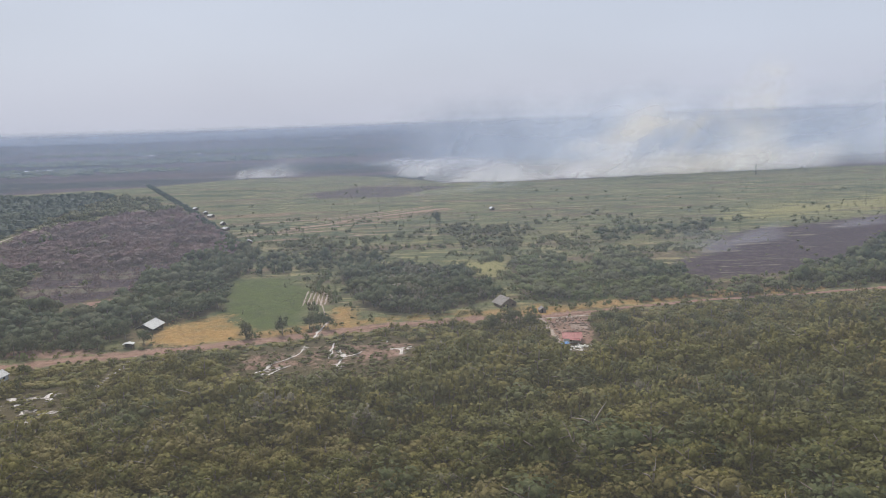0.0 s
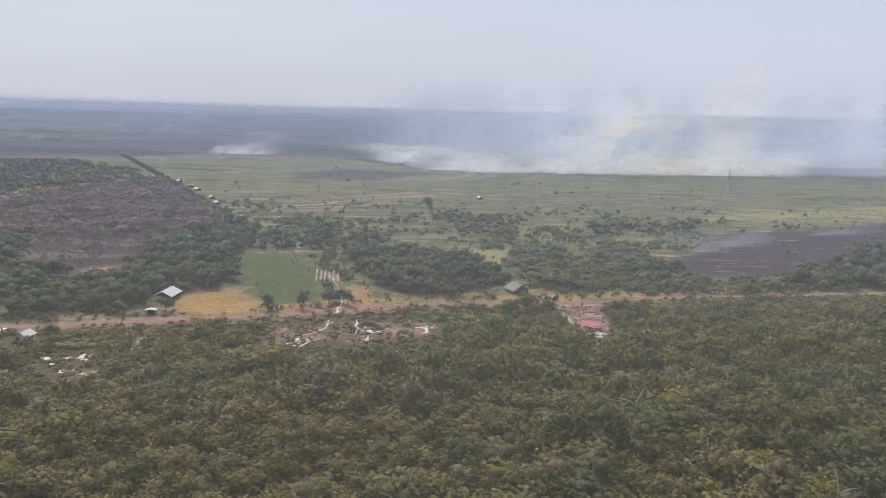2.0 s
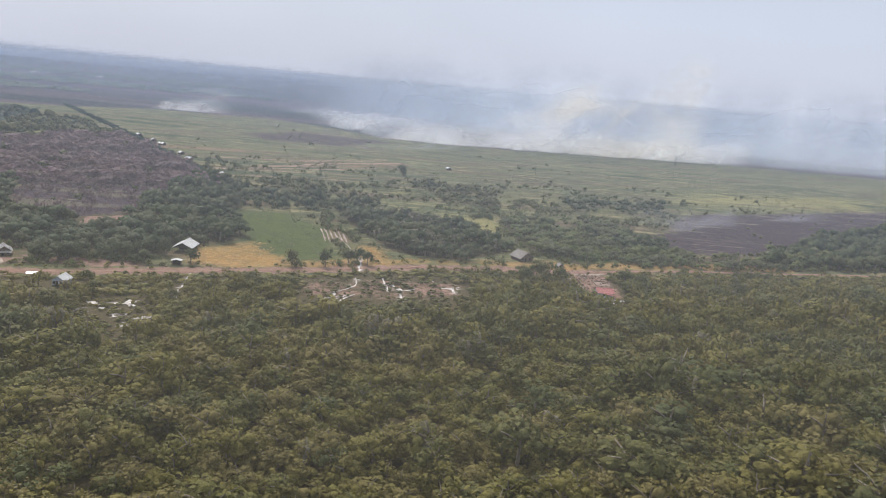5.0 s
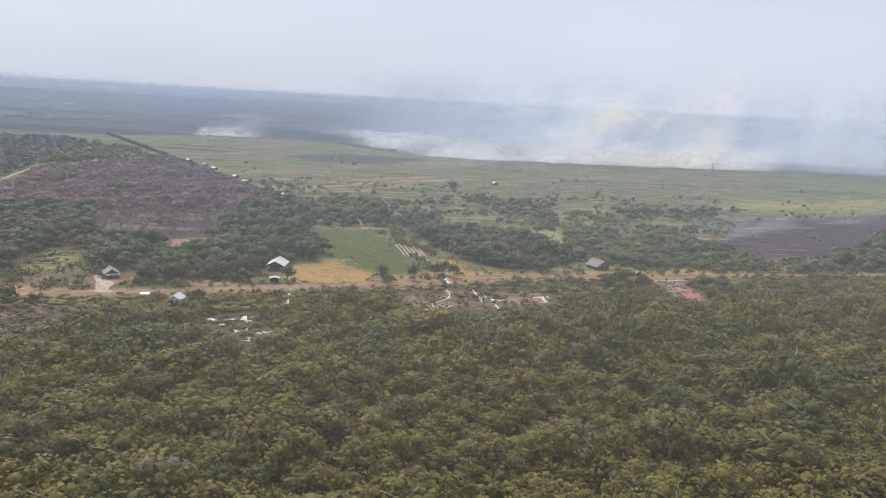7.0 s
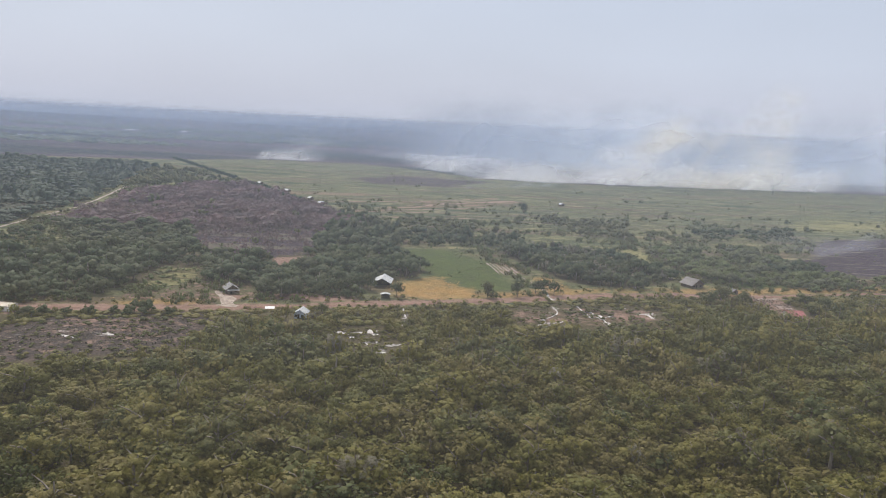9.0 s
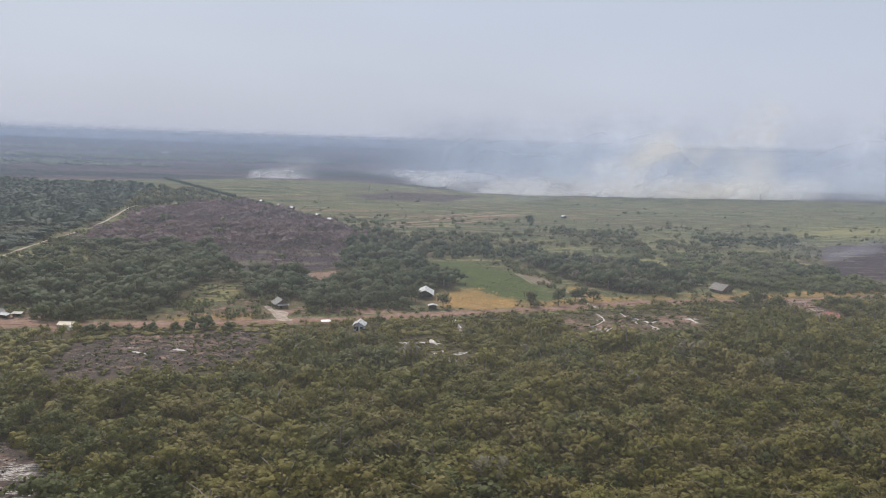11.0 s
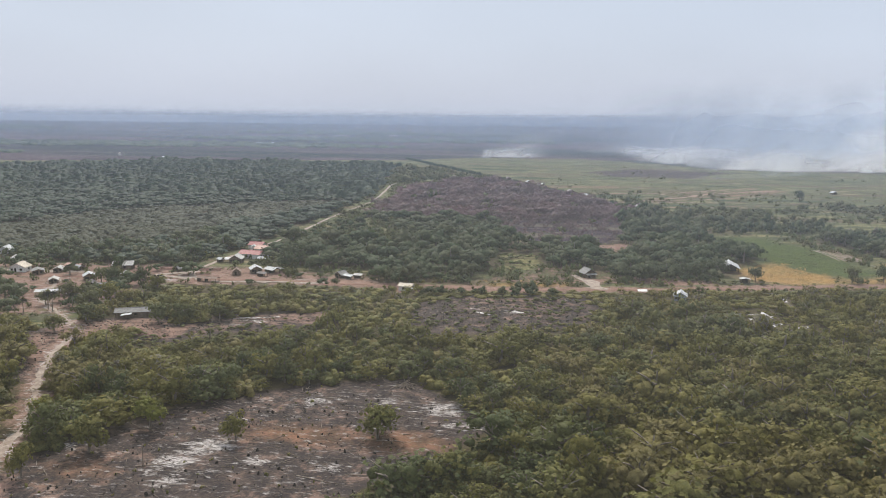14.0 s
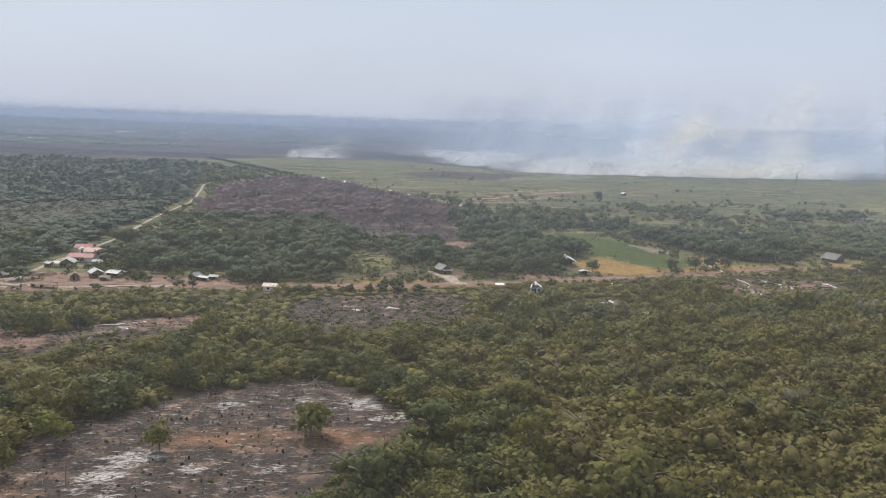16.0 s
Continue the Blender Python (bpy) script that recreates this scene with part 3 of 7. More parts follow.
BURNWOOD = [(-430, 840), (-421, 585), (-312, 580), (-211, 605), (-172, 612), (-205, 712), (-345, 1000), (-400, 930)]
BURNGROUND = [(-312, 582), (-260, 598), (-209, 606), (-205, 548), (-216, 488), (-236, 468), (-262, 462), (-282, 490), (-302, 535)]
PATCH = [(-230, 446), (-234, 470), (-212, 484), (-200, 474), (-202, 450)]
MEADOW = [(-430, 450), (-434, 560), (-380, 520), (-357, 470), (-362, 448)]
LEFTWOOD = [(-455, 340), (-446, 470), (-452, 700), (-475, 900), (-545, 1280), (-941, 1260), (-1150, 1010), (-640, 350)]
OLIVE = [(-680, 372), (-596, 378), (-563, 376), (-519, 394), (-487, 442), (-492, 519), (-470, 590), (-458, 705), (-605, 599), (-650, 520)]
ROUGH = [(-345, 326), (-300, 345), (-262, 398), (-180, 384), (-168, 358), (-236, 340)]
VILLAGE = [(-640, 200), (-640, 345), (-460, 352), (-405, 358), (-345, 342), (-330, 318), (-396, 306), (-440, 300), (-446, 236), (-480, 225), (-470, 190)]


def inside(x, y, poly):
    x, y = np.asarray(x, float), np.asarray(y, float)
    hit = np.zeros(x.shape, bool)
    for (x0, y0), (x1, y1) in zip(poly, poly[1:] + poly[:1]):
        if y0 == y1:
            continue
        hit ^= ((y0 > y) != (y1 > y)) & (x < (x1 - x0) * (y - y0) / (y1 - y0) + x0)
    return hit


def off_line(x, y, line):
    x, y = np.asarray(x, float), np.asarray(y, float)
    d = np.full(x.shape, 1e9)
    for (x0, y0), (x1, y1) in zip(line, line[1:]):
        dx, dy = x1 - x0, y1 - y0
        t = np.clip(((x - x0) * dx + (y - y0) * dy) / (dx * dx + dy * dy), 0, 1)
        d = np.minimum(d, np.hypot(x - x0 - t * dx, y - y0 - t * dy))
    return d


def depth_in(x, y, poly):
    d = off_line(x, y, poly + poly[:1])
    return np.where(inside(x, y, poly), d, -d)


ROAD_X = np.array([p[0] for p in ROAD[::-1]], float)
ROAD_Y = np.array([p[1] for p in ROAD[::-1]], float)


def road_y(x):
    return np.interp(x, ROAD_X, ROAD_Y)


# ---- mesh helpers ----
def mesh_of(name, verts, quads, mats, index=None, tint=None, smooth=False, puff=None):
    me = bpy.data.meshes.new(name)
    verts, quads = np.asarray(verts, np.float32), np.asarray(quads, np.int32)
    me.vertices.add(len(verts))
    me.vertices.foreach_set("co", verts.ravel())
    n = len(quads)
    me.loops.add(n * 4)
    me.loops.foreach_set("vertex_index", quads.ravel())
    me.polygons.add(n)
    me.polygons.foreach_set("loop_start", np.arange(0, n * 4, 4, dtype=np.int32))
    for m in mats:
        me.materials.append(m)
    if index is not None:
        me.polygons.foreach_set("material_index", np.asarray(index, np.int32))
    if smooth:
        me.polygons.foreach_set("use_smooth", np.ones(n, bool))
    if tint is not None:
        me.attributes.new("tint", "FLOAT", "POINT").data.foreach_set("value", np.asarray(tint, np.float32))
    if puff is not None:
        me.attributes.new("puff", "FLOAT_VECTOR", "POINT").data.foreach_set("vector", np.asarray(puff, np.float32).ravel())
    me.update(calc_edges=True)
    return me


def part(name, bm, mat, parent=None, label=""):
    """Links a bmesh as one mesh object under a thing or a part."""
    me = bpy.data.meshes.new(name)
    bm.to_mesh(me)
    bm.free()
    me.materials.append(mat)
    ob = new(name, me)
    ob.parent = parent
    return tagged(ob, label)


def box(x, y, z, sx, sy, sz, bevel=0.0):
    """A box from its base centre."""
    bm = bmesh.new()
    bmesh.ops.create_cube(bm, size=1.0, matrix=Matrix.Translation((x, y, z + sz / 2)) @ Matrix.Diagonal((sx, sy, sz, 1)))
    if bevel:
        bmesh.ops.bevel(bm, geom=bm.edges[:], offset=bevel, segments=1, affect="EDGES")
    return bm


def plate(corners, thick):
    """A slab under four corners in order."""
    bm = bmesh.new()
    a = [bm.verts.new(c) for c in corners]
    b = [bm.verts.new((c[0], c[1], c[2] - thick)) for c in corners]
    bm.faces.new(a)
    bm.faces.new(b[::-1])
    for i in range(len(a)):
        j = (i + 1) % len(a)
        bm.faces.new((a[j], a[i], b[i], b[j]))
    bmesh.ops.recalc_face_normals(bm, faces=bm.faces[:])
    return bm


def tube(points, radii, sides=6):
    """A tapered round limb through points, as quads."""
    vs, fs = [], []
    for i, (p, r) in enumerate(zip(points, radii)):
        a = Vector(points[max(i - 1, 0)])
        b = Vector(points[min(i + 1, len(points) - 1)])
        q = (b - a).to_track_quat("Z", "Y")
        for k in range(sides):
            ang = 2 * math.pi * k / sides
            vs.append(Vector(p) + q @ Vector((r * math.cos(ang), r * math.sin(ang), 0)))
    for i in range(len(points) - 1):
        for k in range(sides):
            j = (k + 1) % sides
            fs.append((i * sides + k, i * sides + j, (i + 1) * sides + j, (i + 1) * sides + k))
    return [tuple(v) for v in vs], fs


def join(pieces):
    vs, fs = [], []
    for v, f in pieces:
        o = len(vs)
        vs += list(v)
        fs += [tuple(i + o for i in q) for q in f]
    return vs, fs


# ---- ground ----
def steps(*runs):
    out = []
    for a, b, s in runs:
        out += list(np.arange(a, b, s))
    return np.array(out + [runs[-1][1]], float)


gx = steps((-4800, -1500, 150), (-1500, -700, 20), (-700, -450, 6), (-450, 270, 3.4), (270, 700, 8), (700, 1600, 30), (1600, 4800, 160))
gy = steps((-600, 60, 30), (60, 480, 3.4), (480, 720, 5), (720, 1500, 12), (1500, 2400, 40), (2400, 4860, 120))
GX, GY = np.meshgrid(gx, gy)
px, py = GX.ravel(), GY.ravel()


def soft(d, w):
    return np.clip(0.5 + d / (2 * w), 0, 1)


def most(*fields):
    return np.maximum.reduce(fields)


CLEARING_SAND = [(-283, 166, 9.2, 6.9, 0.77), (-272, 157, 5.8, 3.4, 0.84), (-279, 155, 4.6, 2.3, 0.69), (-320, 165, 6.9, 5.8, 0.59), (-336, 164, 4.6, 3.4, 0.54), (-337, 131, 9.2, 5.8, 0.75), (-341, 121, 8.0, 5.8, 0.79), (-322, 124, 6.9, 3.4, 0.61), (-305, 125, 5.8, 3.4, 0.64), (-338, 112, 5.8, 3.4, 0.71), (-372, 124, 5.8, 3.4, 0.64), (-300, 170, 5.8, 4.6, 0.59), (-420, 190, 4.6, 9.2, 0.64)]
STRIP_SAND = [(-272, 291, 5, 2, 0.6), (-284, 300, 5, 2, 0.5), (-376, 240, 6, 2, 0.55), (-289, 285, 3, 2.4, 0.9), (-286, 279, 4, 2, 0.8), (-272, 280, 5, 2, 0.85), (-303, 279, 3, 1.6, 0.8), (-372, 247, 6, 2.5, 0.6)]
FIELD_SAND = [(-84, 324, 4, 2.4, 0.9), (-79, 329, 4, 2.4, 0.85), (-83, 336, 1.8, 3.5, 0.85), (-76, 347, 3, 3, 0.7), (-73, 358, 2, 5, 0.75), (-58, 366, 2, 4, 0.9), (-57, 346, 2.2, 6, 0.9), (-53, 341, 3, 4, 0.9), (-52, 328, 2.4, 6, 0.95), (-45, 344, 5, 2, 0.8), (-25, 352, 5, 2.4, 0.9), (-26, 345, 2, 4, 0.85), (-69, 379, 2.2, 4, 0.85), (-69, 403, 2, 7, 0.8)]
PATCH_SAND = [(a, b, 0.9 * ra, 0.9 * rb, 1.3 * q) for a, b, ra, rb, q in [(-171, 298, 4, 2.4, 0.8), (-179, 299, 3, 2, 0.7), (-165, 302, 3, 2, 0.75), (-166, 284, 3, 2.5, 0.7), (-157, 281, 4, 2.4, 0.75), (-152, 283, 3, 2.4, 0.65), (-161, 271, 3, 4, 0.75), (-181, 286, 5, 3, 0.6), (-196, 288, 6, 4, 0.55), (-151, 310, 3, 5, 0.75)]]
YARD_SAND = [(-239, 350, 3, 5, 0.8), (-381, 327, 10, 3.5, 0.62), (-448, 311, 12, 3, 0.7), (-440, 322, 4, 6, 0.6), (-432, 214, 4, 8, 0.5), (48, 378, 1.8, 16, 0.7), (56, 342, 4, 3, 0.75), (58, 400, 8, 2, 0.6)]
ASH_SAND = CLEARING_SAND + STRIP_SAND + FIELD_SAND + PATCH_SAND + YARD_SAND
to_road = off_line(px, py, ROAD)
red = most(0.66 * soft(np.where(px > 75, 4.0, 9.0) - to_road, 6), 0.62 * soft(depth_in(px, py, VILLAGE), 12), 0.50 * soft(depth_in(px, py, JUNCTION) + 2, 5), 0.95 * soft(depth_in(px, py, [(-482, 342), (-452, 346), (-443, 325), (-461, 321)]), 4), 0.9 * soft(depth_in(px, py, PATCH), 4),
           soft(6 - np.hypot(px + 236, py - 356), 6), 0.62 * soft(depth_in(px, py, [(44, 403), (76, 406), (66, 350), (46, 348)]), 5) * 1.1,
           0.56 * soft(9 - off_line(px, py, TRACK), 6), 
           0.40 * soft(depth_in(px, py, STRIP) + 5, 6), 0.52 * soft(depth_in(px, py, BROWN2) + 5, 5), 0.38 * soft(depth_in(px, py, CLEARING), 5), 0.5 * soft(depth_in(px, py, SANDSTRIP), 8), 0.45 * soft(depth_in(px, py, ROUGH), 8),
           soft(6 - np.hypot((px + 325) / 1.5, py - 314), 5), 0.7 * soft(10 - np.hypot((px + 200) / 3, py - 362), 5))
burnt = most(soft(depth_in(px, py, CLEARING), 4), 0.76 * soft(depth_in(px, py, STRIP) + 9, 6), 0.75 * soft(depth_in(px, py, BROWN2) + 9, 5), 0.75 * soft(depth_in(px, py, JUNCTION) + 3, 5), 0.45 * soft(depth_in(px, py, VILLAGE), 8),
             0.9 * soft(depth_in(px, py, BURNWOOD), 20),
             0.42 * soft(depth_in(px, py, SANDSTRIP), 8), 0.8 * soft(depth_in(px, py, [(-227, 1190), (-145, 1316), (20, 1270), (-74, 1097), (-189, 1110)]), 30))
rust = most(soft(7 - np.hypot((px + 289) / 1.8, py - 141.5), 5), 0.95 * soft(7 - np.hypot((px + 317) / 2.4, py - 142), 5), 0.7 * soft(8 - np.hypot((px + 362) / 1.6, py - 113), 6))
scorched = most(0.86 * soft(depth_in(px, py, BURN_R) + 4, 22), soft(depth_in(px, py, BURNGROUND), 14))
orange = most(0.74 * soft(depth_in(px, py, ORANGE) + 3, 9), 0.76 * soft(depth_in(px, py, ORANGE2) + 2, 8), 0.7 * soft(depth_in(px, py, ORANGE3), 9), 0.8 * soft(depth_in(px, py, ORANGE4), 9),
              0.56 * soft(12 - np.abs(py - road_y(px) - 12), 8) * (px > -120) * (px < 220))
green = most(0.8 * soft(depth_in(px, py, GREEN) + 3, 14), soft(depth_in(px, py, [(74, 495), (102, 490), (92, 432), (64, 435)]), 8), 0.62 * soft(depth_in(px, py, [(52, 438), (96, 428), (152, 444), (150, 500), (120, 560), (60, 560)]), 12), 0.36 * soft(depth_in(px, py, GLADE), 6),
             0.42 * soft(depth_in(px, py, [(-430, 980), (-400, 1250), (-560, 1330), (-545, 1050)]), 30))
yellow = most(0.75 * soft(depth_in(px, py, YELLOW), 70), soft(depth_in(px, py, [(-6, 575), (36, 570), (35, 500), (5, 530)]), 12), 0.3 * soft(depth_in(px, py, MEADOW), 8), 0.5 * soft(depth_in(px, py, GLADE), 8),
              0.36 * soft(depth_in(px, py, [(-100, 560), (-60, 700), (240, 740), (140, 560)]), 20))
sand = most(0.29 * soft(depth_in(px, py, CLEARING), 5), *(s * soft(1.0 - np.hypot((px - a) / (0.8 * ra), (py - b) / (0.8 * rb)), 0.8) for a, b, ra, rb, s in ASH_SAND), 0.22 * soft(depth_in(px, py, SANDPATCH), 4), 0.22 * soft(depth_in(px, py, SANDSTRIP), 6),
            0.14 * soft(depth_in(px, py, STRIP), 4), 0.28 * soft(depth_in(px, py, VILLAGE), 6), 0.6 * soft(2.2 - off_line(px, py, [(-151, 352), (-150, 330), (-151, 312)]), 3),
            0.56 * soft(3.6 - off_line(px, py, TRACK), 3.5), 0.2 * soft(depth_in(px, py, BROWN2), 5), 0.12 * soft(depth_in(px, py, BURN_R), 10), 0.12 * soft(depth_in(px, py, BURNGROUND), 8))
front_y = np.interp(px, [-1500, -560, -450, -225, -113, 8, 246, 533, 1500], [1050, 1440, 1570, 1620, 1520, 1330, 1330, 1440, 1420])
forest = most(soft(road_y(px) - 9 - py, 6) * (px > -440), soft(depth_in(px, py, LEFTWOOD), 12), soft(depth_in(px, py, DARKWOOD), 6), soft(depth_in(px, py, RIGHTWOOD), 8), 0.6 * soft(depth_in(px, py, ROUGH), 8),
              *(soft(depth_in(px, py, w), 6) for w in (WOOD1, WOOD2, WOOD3, BELT)), 0.8 * soft(depth_in(px, py, SANDPATCH) + 6, 6))
far = soft(py - front_y, 60)
plough = most(0.85 * soft(8 - off_line(px, py, [(-167, 796), (-87, 842), (4, 930)]), 8), 0.75 * soft(6 - off_line(px, py, [(-218, 747), (-100, 775), (20, 800)]), 7),
              0.75 * soft(6 - off_line(px, py, [(-185, 705), (-55, 760)]), 7), 0.45 * soft(14 - off_line(px, py, [(-230, 1150), (-120, 1160)]), 12),
              0.6 * soft(25 - off_line(px, py, [(-330, 900), (-200, 930)]), 12), 0.9 * soft(depth_in(px, py, [(-94, 490), (-78, 490), (-72, 446), (-88, 448)]), 5))
me = bpy.data.meshes.new("ground")
nx, ny = len(gx), len(gy)
idx = np.arange(nx * ny).reshape(ny, nx)
quads = np.stack([idx[:-1, :-1], idx[:-1, 1:], idx[1:, 1:], idx[1:, :-1]], -1).reshape(-1, 4)
ground_mesh = mesh_of("ground", np.stack([px, py, gz(px, py)], -1), quads, [M_SOIL], smooth=True)
for key, chans in (("soil_a", (red, burnt, orange, scorched)), ("soil_b", (green, yellow, sand, 0.68 * rust)), ("soil_c", (forest, far, plough, np.ones_like(px)))):
    at = ground_mesh.attributes.new(key, "FLOAT_COLOR", "POINT")
    at.data.foreach_set("color", np.stack(chans, -1).astype(np.float32).ravel())
tagged(new("ground", ground_mesh), "flat open country of grass, ash, sand and red earth", "ground", kind="structure")


def ribbon(name, line, width, mat, label, category, lift=0.07, wobble=0.25, seed=1):
    """A strip of road surface with uneven edges, five points across."""
    rng = np.random.default_rng(seed)
    pts, acc = [], []
    for (x0, y0), (x1, y1) in zip(line, line[1:]):
        n = max(2, int(math.hypot(x1 - x0, y1 - y0) / 3))
        for k in range(n):
            pts.append((x0 + (x1 - x0) * k / n, y0 + (y1 - y0) * k / n))
    pts = np.array(pts + [line[-1]], float)
    for _ in range(6):
        pts[1:-1] = (pts[:-2] + pts[1:-1] * 2 + pts[2:]) / 4
    t = np.gradient(pts, axis=0)
    t /= np.linalg.norm(t, axis=1)[:, None]
    nrm = np.stack([-t[:, 1], t[:, 0]], -1)
    vs = []
    for k, s in enumerate((-0.5, -0.28, 0, 0.28, 0.5)):
        w = width * s * (1 + (rng.normal(0, wobble, len(pts)) if k in (0, 4) else 0))
        p = pts + nrm * np.asarray(w).reshape(-1, 1)
        z = gz(p[:, 0], p[:, 1]) + lift + (0.0 if k in (0, 4) else 0.05 if k != 2 else 0.09)
        vs.append(np.column_stack([p, z]))
    n = len(pts)
    vs = np.concatenate(vs)
    fs = [(k * n + i, k * n + i + 1, (k + 1) * n + i + 1, (k + 1) * n + i) for k in range(4) for i in range(n - 1)]
    return tagged(new(name, mesh_of(name, vs, fs, [mat], smooth=True)), label, category, kind="structure")


ribbon("road", ROAD, 3.8, M_LATERITE, "red laterite dirt road with worn edges", "road", 0.07, 0.4, 2)
ribbon("track", TRACK, 1.7, M_SANDTRACK, "pale sandy track through the scrub", "track", 0.06, 0.7, 3)
ribbon("side_road", SIDE_ROAD, 2.5, M_SANDTRACK, "pale gravel side road between woods", "road", 0.12, 0.15, 4)
ribbon("track", [(-412, 745), (-408, 732), (-400, 720), (-398, 705)], 3.0, M_SANDBRIGHT, "short pale track in the scorched wood", "track", 0.12, 0.5, 9)
ribbon("driveway", DRIVE, 5.5, M_SANDTRACK, "pale sand driveway in front of house", "driveway", 0.15, 0.3, 5)
ribbon("path", FIELD_PATH, 0.6, M_SANDTRACK, "narrow pale footpath along the field", "path", 0.06, 0.4, 6)
for k in range(6):
    ribbon("crop_row", [(-92.5 + 2.6 * k, 486), (-89 + 2.6 * k, 446)], 0.9, M_SANDTRACK, "pale bare row on small planted plot", "crop row", 0.07, 0.5, 20 + k)
ribbon("canal", CANAL, 2.6, M_WATER, "dark straight drainage canal through farmland", "canal", 0.05, 0.08, 7)
ribbon("yard_path", [(-151, 352), (-151, 340), (-150, 326)], 0.6, M_SANDBRIGHT, "white sand footpath through scrub", "path", 0.08, 0.5, 8)
for k, (line, w) in enumerate(((((-60, 377), (-59, 357), (-58, 340)), 1.5), (((-57, 354), (-54, 352), (-52, 340), (-53, 326)), 2.6), (((-52, 341), (-46, 345), (-44, 349)), 1.6), (((-31, 351), (-26, 352), (-21, 355)), 1.8), (((-26, 352), (-25, 343)), 1.9),
        (((-73, 362), (-72, 347), (-75, 343), (-82, 334)), 0.9), (((-83, 334), (-81, 326), (-87, 322)), 2.2), (((-82, 318), (-79, 326), (-74, 331)), 2.4), (((-88, 322), (-82, 320)), 2.6), (((-71, 375), (-70, 385), (-69, 400)), 1.3), (((-36, 367), (-33, 364)), 1.6),
        (((-276, 283), (-271, 282), (-266, 282)), 1.4), (((-272, 285), (-270, 281)), 1.2), (((-289, 279), (-285, 278), (-281, 275)), 1.5), (((-374, 246), (-371, 244), (-369, 244)), 1.4), (((-383, 248), (-378, 249), (-366, 255)), 1.2),
        (((-183, 299), (-179, 297), (-175, 294)), 1.8), (((-173, 289), (-174, 291)), 2.2), (((-171, 297), (-168, 298), (-164, 298)), 2.2), (((-166, 304), (-165, 299), (-164, 294)), 2.2), (((-168, 284), (-166, 280)), 2.0), (((-163, 283), (-163, 286)), 1.8),
        (((-157, 278), (-155, 281), (-152, 283)), 2.0), (((-161, 271), (-160, 268)), 1.6), (((-156, 314), (-149, 310)), 1.2))):
    ribbon("sand_patch", list(line), 0.62 * w, M_SANDBRIGHT, "bright white sand showing through low scrub", "sand", 0.10, 1.1, 40 + k)
for k, (line, w) in enumerate(((((-545, 318), (-500, 321), (-466, 320), (-436, 318)), 5.0), (((-462, 319), (-447, 330), (-445, 344)), 4.5), (((-432, 316), (-443, 330), (-445, 344)), 3.6), (((-424, 314), (-400, 316), (-368, 322)), 3.4), (((-246, 368), (-240, 352), (-236, 338)), 3.0), (((-240, 338), (-230, 336)), 3.0), (((45, 402), (47, 390), (48, 365), (50, 346)), 2.2), (((44, 399), (60, 401), (76, 404)), 2.4))):
    ribbon("sandy_lane", list(line), w, M_SANDTRACK, "pale worn sandy lane between village yards", "lane", 0.17, 0.35, 70 + k)
for k, (line, w) in enumerate(((((-732, 4052), (-523, 4140)), 9), (((-1000, 3070), (-819, 3115)), 8), (((-1166, 2960), (-1118, 3010)), 6), (((-194, 4500), (-60, 4600)), 10), (((-1195, 2175), (-1120, 2230)), 7), (((-760, 3120), (-720, 3130)), 7))):
    ribbon("water_strip", list(line), 3 * w, M_GLINT, "far pale strip of standing water", "water", 1.0, 0.4, 90 + k)
for line, w in (([(-167, 796), (-134, 810), (-92, 873), (-42, 903), (-2, 940)], 8), ([(-141, 830), (-109, 854), (-13, 938)], 4), ([(-200, 752), (-64, 831)], 3.5), ([(-182, 775), (-105, 806), (-40, 858)], 3), ([(-150, 848), (-70, 905), (-20, 960)], 3.2), ([(-215, 742), (-120, 770)], 5), ([(-190, 706), (-70, 735)], 3.5), ([(-235, 830), (-120, 880), (-20, 970)], 5)):
    ribbon("ploughed_strip", line, w, M_PLOUGH, "strip of ploughed red earth in grassland", "field strip", 0.08, 0.3, int(w * 10))


# ---- trees ----
def lobe(rng, centre, rx, rz, sides, rings):
    """One rounded clump of foliage with an uneven skin."""
    vs, fs = [], []
    ph = rng.uniform(0, 6.3)
    for i in range(rings):
        el = math.radians(-48 + 118 * i / (rings - 1))
        for k in range(sides):
            a = 2 * math.pi * (k + 0.5 * (i % 2)) / sides + ph
            j = rng.uniform(0.70, 1.26)
            vs.append((centre[0] + j * rx * math.cos(el) * math.cos(a), centre[1] + j * rx * math.cos(el) * math.sin(a), centre[2] + rng.uniform(0.85, 1.15) * rz * math.sin(el)))
    for i in range(rings - 1):
        for k in range(sides):
            q = (k + 1) % sides
            fs.append((i * sides + k, i * sides + q, (i + 1) * sides + q, (i + 1) * sides + k))
    o = (rings - 1) * sides
    fs.append((o, o + 1, o + 2, o + 3))
    return vs, fs


